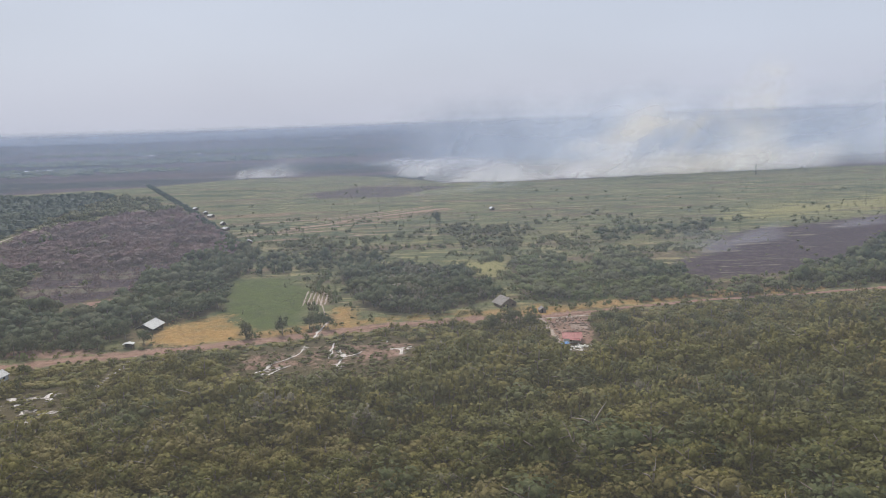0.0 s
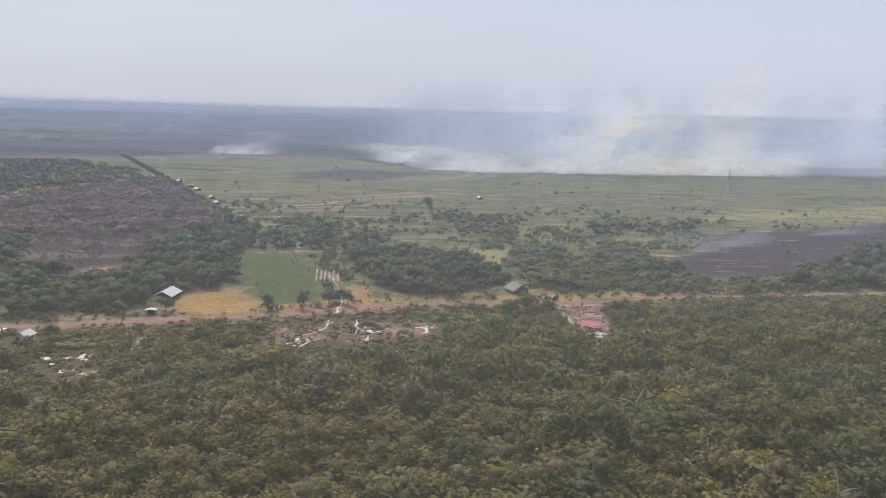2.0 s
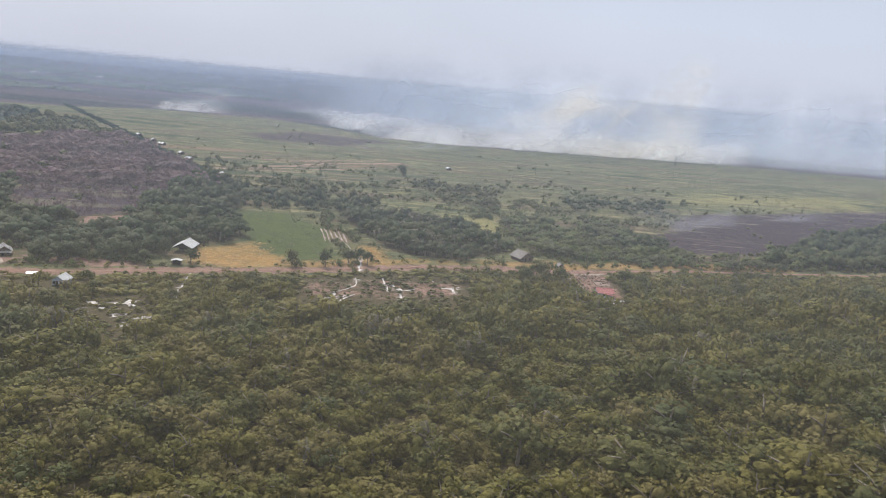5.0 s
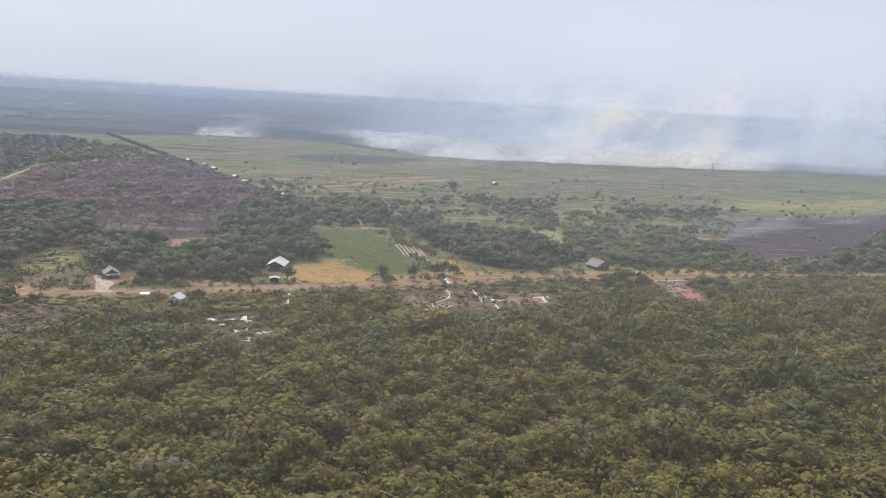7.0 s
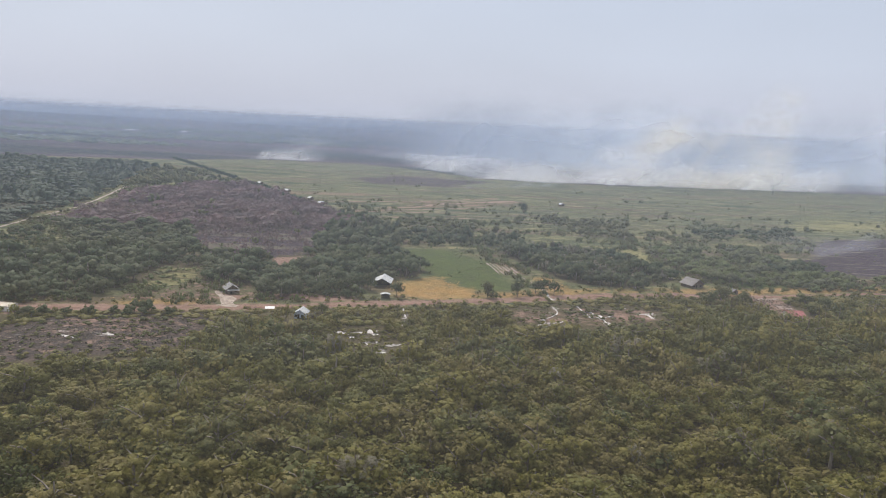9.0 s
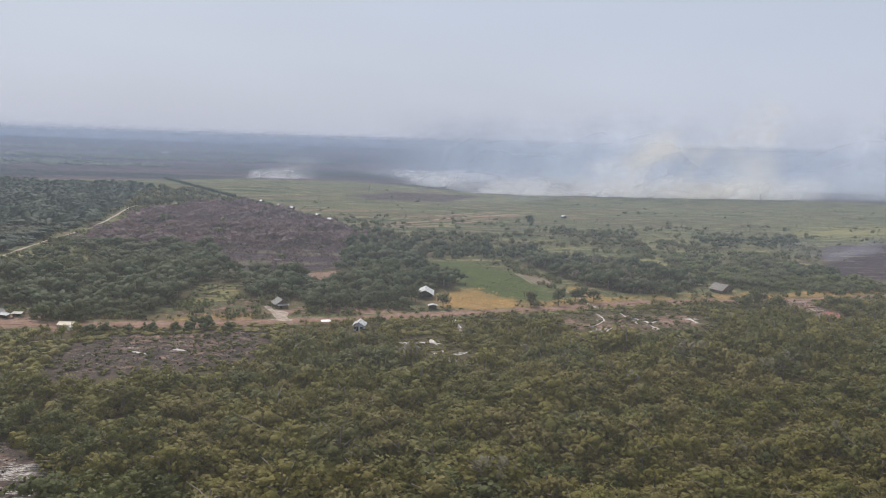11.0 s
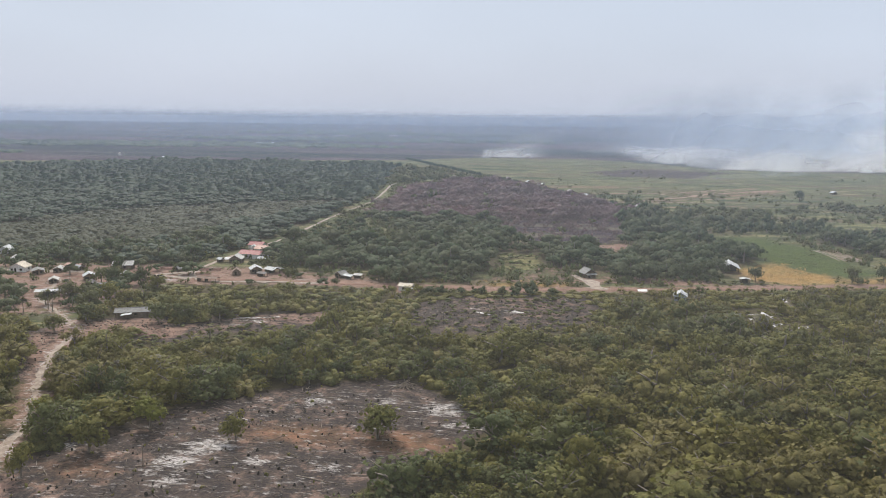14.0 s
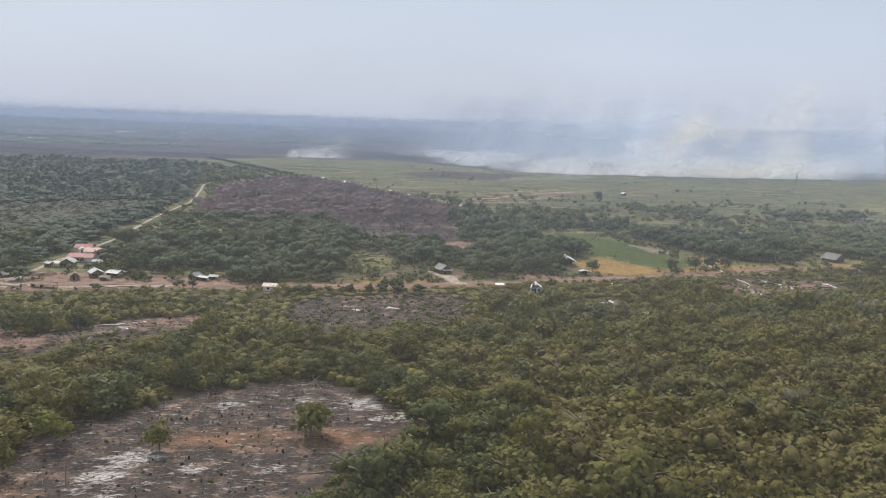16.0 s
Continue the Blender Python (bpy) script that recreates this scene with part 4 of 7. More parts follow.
def crown_template(seed, leaves, size, lobes=5, sides=4, rings=3, deep=0.34, fill=0.86, low=0.16, fall=0.5, core=True, inner=0.80, outer=1.18):
    """An uneven crown: a few inner clumps under a coat of loose leaf sprays. Radius 1, height up to 1."""
    rng = np.random.default_rng(seed)
    pieces, cen, rad, out = [], [], [], []
    sx, sy = rng.uniform(0.8, 1.1), rng.uniform(0.8, 1.1)
    turn = rng.uniform(0, 6.28)
    for i in range(lobes):
        a = 2.4 * i + turn + rng.uniform(-0.5, 0.5)
        d = 0.66 * math.sqrt((i + 0.2) / lobes) + rng.uniform(-0.08, 0.08)
        r = rng.uniform(0.30, 0.56) * (5.0 / max(lobes, 3)) ** 0.35
        c = (sx * d * math.cos(a), sy * d * math.sin(a), 0.66 - deep * d + rng.uniform(-low, 0.10))
        rz = r * rng.uniform(0.40, 0.58)
        cen.append(c)
        rad.append((r, rz))
        pieces.append(lobe(rng, c, r * fill, rz * fill, sides, rings))
        out.append((np.array(pieces[-1][0]) - np.array(c)) / np.array([r, r, rz]))
    vs, fs = join(pieces)
    vs, fs, out = np.array(vs), np.array(fs), np.concatenate(out)
    if not core:
        vs, fs, out = np.zeros((0, 3)), np.zeros((0, 4), int), np.zeros((0, 3))
    cen, rad = np.array(cen), np.array(rad)
    if leaves:
        wt = rad[:, 0] ** 2
        k = rng.choice(lobes, leaves, p=wt / wt.sum())
        d = rng.normal(size=(leaves, 3))
        d[:, 2] = np.where(d[:, 2] < 0, d[:, 2] * 0.45, d[:, 2])
        d /= np.linalg.norm(d, axis=1)[:, None]
        p = cen[k] + d * np.stack([rad[k, 0], rad[k, 0], rad[k, 1]], -1) * rng.uniform(inner, outer, leaves)[:, None]
        face = d * 0.6 + np.array([0, 0, 0.75]) + 0.55 * rng.normal(size=(leaves, 3))
        face /= np.linalg.norm(face, axis=1)[:, None]
        u = np.cross(face, rng.normal(size=(leaves, 3)))
        u /= np.linalg.norm(u, axis=1)[:, None]
        v = np.cross(face, u)
        sc = size * rng.uniform(0.55, 1.35, leaves)[:, None]
        droop = np.array([0, 0, -1.0]) * sc * rng.uniform(0.0, fall, leaves)[:, None]
        quad = np.stack([p - u * sc * 0.95 + droop, p - v * sc * 0.8, p + u * sc + droop, p + v * sc * 0.8], 1)
        quad[:, :, 2] = p[:, None, 2] + (quad[:, :, 2] - p[:, None, 2]) * 0.6
        n = len(vs)
        vs = np.concatenate([vs, quad.reshape(-1, 3)])
        fs = np.concatenate([fs, np.arange(leaves * 4).reshape(-1, 4) + n])
        out = np.concatenate([out, np.repeat(d + 0.30 * rng.normal(size=(leaves, 3)), 4, 0)])
    vs[:, 2] = np.maximum(vs[:, 2], 0.05)
    out = out / np.linalg.norm(out, axis=1)[:, None] + 0.30 * vs * np.array([1, 1, 0]) + np.array([0, 0, 0.24])
    return vs, fs, out / np.linalg.norm(out, axis=1)[:, None]


def trunk_template(seed, sides=5, limbs=3, top=0.72, r=0.05):
    rng = np.random.default_rng(seed)
    b = rng.uniform(-0.06, 0.06, 2)
    pieces = [tube([(0, 0, -0.03), (b[0] * 0.5, b[1] * 0.5, 0.3), (b[0], b[1], top)], [r * 1.3, r, r * 0.35], sides)]
    for i in range(limbs):
        a = 2 * math.pi * (i + rng.uniform(0, 0.6)) / limbs
        z0 = rng.uniform(0.3, 0.5)
        pieces.append(tube([(b[0] * 0.6, b[1] * 0.6, z0), (0.3 * math.cos(a), 0.3 * math.sin(a), z0 + 0.16), (0.6 * math.cos(a), 0.6 * math.sin(a), z0 + 0.26)], [r * 0.6, r * 0.4, r * 0.15], 3))
    vs, fs = join(pieces)
    return np.array(vs), np.array(fs)


def tree_template(seed, leaves, size, lobes=5, sides=4, rings=3, limbs=2, stem=3, fill=0.9, fall=0.3, core=True, inner=0.80, outer=1.18):
    cv, cf, cn = crown_template(seed, leaves, size, lobes, sides, rings, 0.34, fill, 0.2, fall, core, inner, outer)
    tv, tf = trunk_template(seed + 50, stem, limbs)
    return np.concatenate([cv, tv]), np.concatenate([cf, tf + len(cv)]), np.concatenate([np.zeros(len(cf), int), np.ones(len(tf), int)]), np.concatenate([cn, np.zeros(tv.shape)])


def bush_template(seed, leaves, size, lobes=3, fill=1.08):
    """A crown that reaches down to the ground, with no trunk to be seen."""
    cv, cf, cn = crown_template(seed, leaves, size, lobes, 4, 2, 0.3, fill, 0.25, 0.1)
    lo, hi = cv[:, 2].min(), cv[:, 2].max()
    cv[:, 2] = (cv[:, 2] - lo) / (hi - lo)
    return cv, cf, np.zeros(len(cf), int), cn


def plant(name, label, category, spots, templates, mats, seed, tint_range=(0.0, 0.98), tints=None, soft_skin=False):
    """One object of many plants. spots: x, y, radius, height."""
    rng = np.random.default_rng(seed)
    spots = np.asarray(spots, float)
    V, F, I, T, N = [], [], [], [], []
    base = 0
    which = rng.integers(0, len(templates), len(spots))
    for w, (tv, tf, ti, tn) in enumerate(templates):
        s = spots[which == w]
        if not len(s):
            continue
        a = rng.uniform(0, 2 * math.pi, len(s))
        ca, sa = np.cos(a)[:, None], np.sin(a)[:, None]
        x = (tv[None, :, 0] * ca - tv[None, :, 1] * sa) * s[:, 2:3] + s[:, :1]
        y = (tv[None, :, 0] * sa + tv[None, :, 1] * ca) * s[:, 2:3] + s[:, 1:2]
        z = tv[None, :, 2] * s[:, 3:4] + gz(s[:, 0], s[:, 1])[:, None]
        V.append(np.stack([x, y, z], -1).reshape(-1, 3))
        F.append((tf[None] + (np.arange(len(s)) * len(tv))[:, None, None] + base).reshape(-1, 4))
        I.append(np.tile(ti, len(s)))
        N.append(np.stack([tn[None, :, 0] * ca - tn[None, :, 1] * sa, tn[None, :, 0] * sa + tn[None, :, 1] * ca, np.broadcast_to(tn[None, :, 2], x.shape)], -1).reshape(-1, 3))
        T.append(np.repeat(rng.uniform(*tint_range, len(s)) if tints is None else tints[which == w], len(tv)))
        base += len(s) * len(tv)
    if not V:
        return None
    me = mesh_of(name, np.concatenate(V), np.concatenate(F), mats, np.concatenate(I), np.concatenate(T), soft_skin, np.concatenate(N))
    ob = new(name, me)
    return tagged(ob, label, category, kind="stuff")


def scatter(x0, x1, y0, y1, step, seed, keep, jitter=0.42):
    rng = np.random.default_rng(seed)
    xs, ys = np.meshgrid(np.arange(x0, x1, step), np.arange(y0, y1, step * 0.87))
    xs = xs + (np.arange(xs.shape[0]) % 2)[:, None] * step / 2
    x = (xs + rng.uniform(-jitter, jitter, xs.shape) * step).ravel()
    y = (ys + rng.uniform(-jitter, jitter, ys.shape) * step).ravel()
    k = keep(x, y)
    return x[k], y[k]


def sight(x, y, m=18):
    """The land that the flight looks over."""
    right = np.maximum(8 + 0.60 * (y + 5), -100 + 0.86 * (y + 20)) + m
    left = -262 - 0.80 * (y + 42) - m
    return (x < right) & (x > left)


HOUSES = [(-161, 396, 9), (-160, 366, 6), (-198, 320, 7), (-235, 366, 8), (-214, 331, 4), (29, 428, 10), (48, 413, 4), (54, 356, 8), (60, 380, 9), (-325, 316, 7),
          (-361, 338, 8), (-409, 347, 8), (-420, 348, 6), (-432, 396, 9), (-424, 384, 9), (-424, 243, 9), (-482, 276, 9), (-484, 305, 6), (-531, 316, 7), (-575, 362, 6),
          (-473, 320, 7), (-489, 345, 7), (-436, 358, 6), (-198, 309, 5), (-452, 316, 4), (-425, 314, 7), (-433, 364, 6), (-403, 340, 7), (-418, 331, 4), (-404, 330, 3)]


def clear_of(x, y, extra=0.0):
    k = np.ones(np.shape(x), bool)
    for hx, hy, r in HOUSES:
        k &= np.hypot(x - hx, y - hy) > r * 0.85 + extra
    k &= ~((np.abs(x - 29) < 8) & (y > 408) & (y < 432))
    for line, w in ((ROAD, 4.5), (TRACK, 3.5), (SIDE_ROAD, 4.5), (DRIVE, 5), (FIELD_PATH, 2.5), (CANAL, 4)):
        k &= off_line(x, y, line) > w + extra
    return k


BARE = (CLEARING, STRIP, BROWN2, SANDSTRIP, SANDPATCH, VILLAGE, JUNCTION)


def near_edge(x):
    return np.interp(x, [-400, -360, -330, -180, -150, -60, 60, 90, 130], [80, 79, 84, 87, 108, 119, 120, 148, 175])


def forest_keep(x, y, low=False):
    k = sight(x, y) & (y < road_y(x) - 7) & (x > -470) & clear_of(x, y, 0.8)
    k &= (y > near_edge(x)) & (off_line(x, y + 7, TRACK) > 3.5) & (off_line(x, y + 13, TRACK) > 3)
    for p in BARE:
        for back in (0,) if low or p is JUNCTION else (0, 6, 12, 18, 24) if p is not CLEARING else (0, 5, 10, 14):
            k &= ~inside(x, y + (back if p is not VILLAGE else 0), p)
    for hx, hy, r in HOUSES:
        k &= ~((np.abs(x - hx) < r * 0.8) & (y < hy) & (y > hy - 20))
    k &= ~((np.abs(x + 150.5) < 2.4) & (y > 306) & (y < 356))
    k &= ~((np.abs(x - 62) < 24) & (y > 350) & (y < 400) & (x > 45) & (x < 70)) & ~((x > 48) & (x < 63) & (y > 324) & (y < 360))
    return k


rng = np.random.default_rng(5)
fx, fy = scatter(-480, 330, 80, 470, 5.7, 11, forest_keep, 0.62)
gaps = np.array([noise.noise(Vector((x * 0.045, y * 0.045, 0.3))) for x, y in zip(fx, fy)])
tall = np.array([noise.noise(Vector((x * 0.018, y * 0.018, 7.3))) for x, y in zip(fx, fy)])
near_road = np.clip((road_y(fx) - fy - 8) / 85, 0.0, 1.0)
east = np.clip((fx + 20) / 60, 0, 1)
grey = np.clip((fx + 100) / 150, 0, 1)
k = (gaps > -0.42) | (rng.random(len(fx)) < 0.35)
size = np.clip(rng.lognormal(-0.06, 0.40, len(fx)), 0.38, 1.7) * np.where((fx < -225) & (fy > 180), 0.76, 1.0) * (1 + 0.35 * tall) * (0.34 + 0.66 * np.maximum(near_road, 0.50 * east * (fx < 72)))
size *= 1 + 0.18 * east
hue = np.array([noise.noise(Vector((x * 0.011, y * 0.014, 4.4))) + 0.5 * noise.noise(Vector((x * 0.035, y * 0.035, 1.7))) for x, y in zip(fx, fy)])
f_tint = np.clip(0.46 + 1.0 * hue * 0.66 + 0.33 * rng.normal(size=len(fx)) - 0.22 * grey, 0.0, 0.97)
fx, fy, size, f_tint = fx[k], fy[k], size[k], f_tint[k]
f_spots = np.column_stack([fx, fy, 5.0 * size * rng.uniform(0.8, 1.2, len(fx)), 6.9 * size * rng.uniform(0.68, 1.38, len(fx))])
HI = [tree_template(100 + i, 255, 0.076, 4 + i % 3, 4, 3, 2, 3, 0.50, 0.3, True, 0.84, 1.15) for i in range(9)]
BIG = [tree_template(130 + i, 430, 0.062, 9, 4, 3, 3, 4, 0.50, 0.3, True, 0.84, 1.15) for i in range(6)]
MID = [tree_template(200 + i, 84, 0.105, 4 + i % 3, 4, 3, 0, 3, 0.80, 0.25, True, 0.86, 1.14) for i in range(9)]
MID_F = [tree_template(250 + i, 84, 0.108, 4 + i % 3, 4, 2, 0, 3, 0.62, 0.3, True, 0.82, 1.2) for i in range(8)]
LOW = [tree_template(300 + i, 26, 0.19, 3, 4, 3, 0) for i in range(5)]
TUFT = [(*[np.array(a) for a in lobe(np.random.default_rng(450 + i), (0, 0, 0.35), 1.0, 0.6, 4, 2)], np.zeros(5, int), np.tile((0.0, 0.0, 1.0), (8, 1))) for i in range(6)]
TINY = [bush_template(400 + i, 9, 0.22, 3) for i in range(4)]
SCRUFF = [bush_template(420 + i, 18, 0.24, 3, 0.7) for i in range(8)]
BARE_T = [tree_template(500 + i, 50, 0.12, 2, 4, 2, 6, 4) for i in range(4)]

is_single = inside(fx, fy, [(-392, 84), (-392, 150), (-345, 205), (-298, 218), (-252, 190), (-236, 150), (-250, 84)])
single_order = np.nonzero(is_single)[0][:290]
is_single[:] = False
is_single[single_order] = True
nearby = fy < np.interp(fx, [-400, 100], [215, 250])
F_MATS = [M_LEAF, M_BARK]
dusky = np.array([noise.noise(Vector((x * 0.03, y * 0.03, 12.9))) for x, y in zip(fx, fy)])
tall_pick = (rng.random(len(fx)) < np.clip(0.03 + 0.10 * (fx > 30) + 0.9 * (dusky - 0.22), 0.012, 0.5)) & ~is_single & (near_edge(fx) + 25 < fy) & (size > 0.55)
plant("dark_trees", "tall dark green trees rising above the canopy", "trees", f_spots[tall_pick] * np.array([1, 1, 1.2, 1.2]), HI, [M_LEAF_DUSK, M_BARK], 28)
big_pick = (rng.random(len(fx)) < 0.10) & ~is_single & ~tall_pick & (size > 0.6)
plant("broad_trees", "broad domed olive trees standing over the canopy", "trees", f_spots[big_pick] * np.array([1, 1, 1.45, 1.22]), BIG, [M_LEAF, M_BARK], 29, tints=np.clip(f_tint[big_pick] - 0.12, 0, 1))
is_single |= big_pick
nearby &= ~tall_pick
is_single |= tall_pick
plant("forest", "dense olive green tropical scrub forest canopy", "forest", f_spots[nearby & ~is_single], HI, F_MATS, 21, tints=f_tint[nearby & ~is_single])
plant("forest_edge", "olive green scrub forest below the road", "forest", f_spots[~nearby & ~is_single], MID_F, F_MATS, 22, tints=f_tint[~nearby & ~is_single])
# the same forest goes on below the flight
ox, oy = scatter(-480, 240, -180, 180, 11.0, 13, lambda x, y: (y < near_edge(x) + 2) & ~inside(x, y, CLEARING) & (off_line(x, y, TRACK) > 5))
plant("forest", "olive green forest canopy under the flight path", "forest", np.column_stack([ox, oy, rng.uniform(7.2, 10.6, len(ox)), rng.uniform(4.0, 8.0, len(ox))]), LOW, F_MATS, 25, tints=np.clip(rng.normal(0.45, 0.25, len(ox)), 0, 0.97))
# undergrowth between the crowns
ux, uy = scatter(-480, 330, 82, 470, 7.0, 12, forest_keep, 0.5)
plant("undergrowth", "low tangled green undergrowth under trees", "undergrowth", np.column_stack([ux, uy, rng.uniform(5.0, 6.6, len(ux)), rng.uniform(2.2, 3.4, len(ux)) * np.clip((road_y(ux) - uy) / 60, 0.35, 1)]), TINY, F_MATS, 23)
# low scrub on the open ground in front of clearings, houses and road
lx, ly = scatter(-480, 330, 82, 470, 3.0, 14, lambda x, y: forest_keep(x, y, True) & ~forest_keep(x, y), 0.6)
ln_ = np.array([noise.noise(Vector((a * 0.07, b * 0.07, 5.5))) for a, b in zip(lx, ly)])
k = rng.random(len(lx)) < np.clip(0.62 + 0.9 * ln_, 0.15, 0.95)
plant("low_scrub", "low olive scrub beside cleared ground", "scrub", np.column_stack([lx, ly, rng.uniform(0.9, 2.0, len(lx)), rng.uniform(0.8, 1.9, len(lx))])[k], LOW, [M_LEAF_OLIVE, M_BARK], 26)
plant("low_scrub", "low green bushes beside cleared ground", "scrub", np.column_stack([lx + 1.4, ly + 0.8, rng.uniform(1.0, 2.0, len(lx)), rng.uniform(1.0, 2.2, len(lx))])[k & (rng.random(len(lx)) < 0.35)], LOW, F_MATS, 27)
# pale leafless crowns standing among the green
pick = rng.random(len(fx)) < 0.04
plant("dry_trees", "leafless grey dry trees among green crowns", "dry trees", f_spots[pick & ~is_single] * np.array([1, 1, 0.9, 1.08]), BARE_T, [M_LEAF_DRY, M_DEADWOOD], 24)

CROWN_MESH, TRUNK_MESH, ROUND_MESH = [], [], []
for i in range(7):
    cv, cf, cn = crown_template(600 + i, 320, 0.076, 8, 4, 3, 0.30, 0.52, 0.20, 0.3, True, 0.80, 1.2)
    CROWN_MESH.append(mesh_of("crown", cv, cf, [M_LEAF], tint=np.full(len(cv), (0.25, 0.42, 0.10, 0.55, 0.35, 0.48, 0.18)[i]), puff=cn))
    cv, cf, cn = crown_template(640 + i, 500, 0.082, 10, 4, 3, 0.20, 0.54, 0.26, 0.25, True, 0.80, 1.2)
    cv[:, 2] = 0.20 + 0.84 * (cv[:, 2] - cv[:, 2].min()) / (cv[:, 2].max() - cv[:, 2].min())
    ROUND_MESH.append(mesh_of("crown", cv, cf, [M_LEAF], tint=np.full(len(cv), 0.34 + 0.05 * i), puff=cn))
    tv, tf = trunk_template(650 + i, 6, 4)
    TRUNK_MESH.append(mesh_of("trunk", tv, tf, [M_BARK]))


RELEAFED = {}


def single_tree(x, y, r, h, kind, label, turn=0.0, leaf=None, group="", name="tree", full=False):
    root = new(name)
    root.matrix_world = Matrix.Translation((x, y, float(gz(x, y)) - 0.03)) @ Matrix.Rotation(turn, 4, "Z") @ Matrix.Diagonal((r, r, h, 1))
    root.empty_display_size = 0.2
    cm = (ROUND_MESH if full else CROWN_MESH)[kind % 7]
    if leaf:
        key = (cm.name, leaf.name)
        if key not in RELEAFED:
            RELEAFED[key] = cm.copy()
            RELEAFED[key].materials[0] = leaf
        cm = RELEAFED[key]
    for nm, me in (("trunk", TRUNK_MESH[kind % 7]), ("crown", cm)):
        ob = new(nm, me)
        ob.parent = root
    return tagged(root, label, "tree", group)


for n, i in enumerate(single_order):
    x, y, r, h = f_spots[i]
    single_tree(x, y, r, h, n, "olive green broadleaf tree at edge of burnt clearing" if n % 5 > 1 else "dusky green broadleaf tree at edge of burnt clearing", n * 2.4, None if n % 5 > 1 else M_LEAF_DUSK, group="trees round the clearing")

CLEARING_TREES = (
    (-297, 142.5, 5.6, 8.0, 0, "lone round green tree on burnt clearing", None),
    (-332, 135, 3.5, 6.4, 1, "small slender green tree on burnt clearing", None),
    (-364, 122, 5.2, 7.6, 2, "spreading green tree beside sandy track", None),
    (-357, 138, 4.6, 7.4, 3, "yellow green tree with bare trunk in clearing", M_LEAF_FRESH),
    (-371, 107, 3.0, 6.6, 4, "bushy green tree near sandy track", None),
    (-386, 112, 3.2, 6.6, 5, "broad green tree beside the track", None),
    (-404, 141, 4.0, 5.6, 1, "round grey green tree beside track", M_LEAF_OLIVE),
    (-399, 128, 3.8, 5.6, 3, "round olive tree beside the track", None),
    (-411, 152, 3.8, 5.6, 2, "round olive tree beside bare track", None),
    (-419, 164, 4.2, 6.0, 4, "broad grey green tree beside track", M_LEAF_OLIVE),
    (-427, 183, 4.2, 6.0, 5, "broad green tree beside bare track", None),
    (-391, 140, 2.8, 4.6, 6, "bright yellow green bush beside track", M_LEAF_FRESH),
    (-376, 132, 3.4, 5.2, 0, "dense dark green tree beside track", None))
FIELD_TREES = (
    (28, 386, 7.2, 10.5, 5, "large dark round tree in front of brown house", M_LEAF_DUSK),
    (19, 378, 5.2, 8.6, 1, "round dark tree beside the brown house", M_LEAF_DUSK),
    (38, 377, 5.0, 8.4, 2, "round dark tree beside the bare yard", M_LEAF_DUSK),
    (77, 386, 5.6, 7.6, 3, "round dark tree beside red roofed house", M_LEAF_DUSK),
    (84, 378, 5.2, 7.4, 0, "round dark tree near red roofed house", M_LEAF_DUSK),
    (70, 367, 4.2, 5.6, 4, "low dark tree beside red roofed house", M_LEAF_DUSK),
    (-76, 393, 4.4, 7.6, 5, "round dark tree beside the footpath", M_LEAF_DARK),
    (-66, 391, 4.2, 7.6, 6, "small dark tree beside the footpath", M_LEAF_DARK),
    (-88, 383, 4.0, 9.6, 1, "lone dark tree beside the road", M_LEAF_DARK),
    (-105, 378, 4.2, 8.6, 2, "sparse grey green tree beside field", M_LEAF_OLIVE),
    (-71, 397, 4.6, 8.0, 3, "broad dark tree beside the footpath", M_LEAF_DARK),
    (-154, 371, 4.2, 7.6, 4, "round dark tree beside small shed", M_LEAF_DARK),
    (-170, 387, 4.4, 8.6, 6, "dark leafy tree beside the white barn", M_LEAF_DARK),
    (-168, 382, 3.4, 8.8, 1, "slender dark tree in front of the barn", M_LEAF_DARK),
    (-175, 380, 5.0, 9.0, 2, "broad dark tree beside the white barn", M_LEAF_DARK),
    (-181, 374, 5.4, 9.0, 0, "umbrella shaped dark tree beside road", M_LEAF_DARK),
    (-190, 371, 5.6, 8.6, 3, "umbrella shaped dark tree beside road", M_LEAF_DARK),
    (-13, 809, 5.5, 12.0, 2, "lone dark tree on open grassland", M_LEAF_DARK))
ROAD_TREES = (
    (-318, 306, 3.0, 5.2, 5, "yellow green tree in front of tan house", M_LEAF_FRESH),
    (-329, 301, 2.6, 4.6, 6, "yellow green bush below tan house", M_LEAF_FRESH),
    (-389, 336, 2.6, 3.6, 2, "small round bush on the village yard", M_LEAF_DARK),
    (-361, 316, 2.4, 4.0, 4, "dark bush at the road edge", M_LEAF_DARK),
    (-321, 297, 3.0, 5.6, 4, "bright yellow green tree below tan house", M_LEAF_FRESH),
    (-221, 362, 3.6, 7.5, 1, "spreading dark tree with bare trunk", M_LEAF_DARK),
    (-212, 363, 4.0, 8.0, 2, "spreading dark tree with bare trunk", M_LEAF_DARK),
    (-205, 363, 3.6, 7.5, 3, "spreading dark tree with bare trunk", M_LEAF_DARK),
    (-386, 352, 3.4, 5.5, 3, "small round tree beside the road", M_LEAF_DARK),
    (-388, 252, 4.8, 7.0, 3, "round green tree behind brown strip", None))
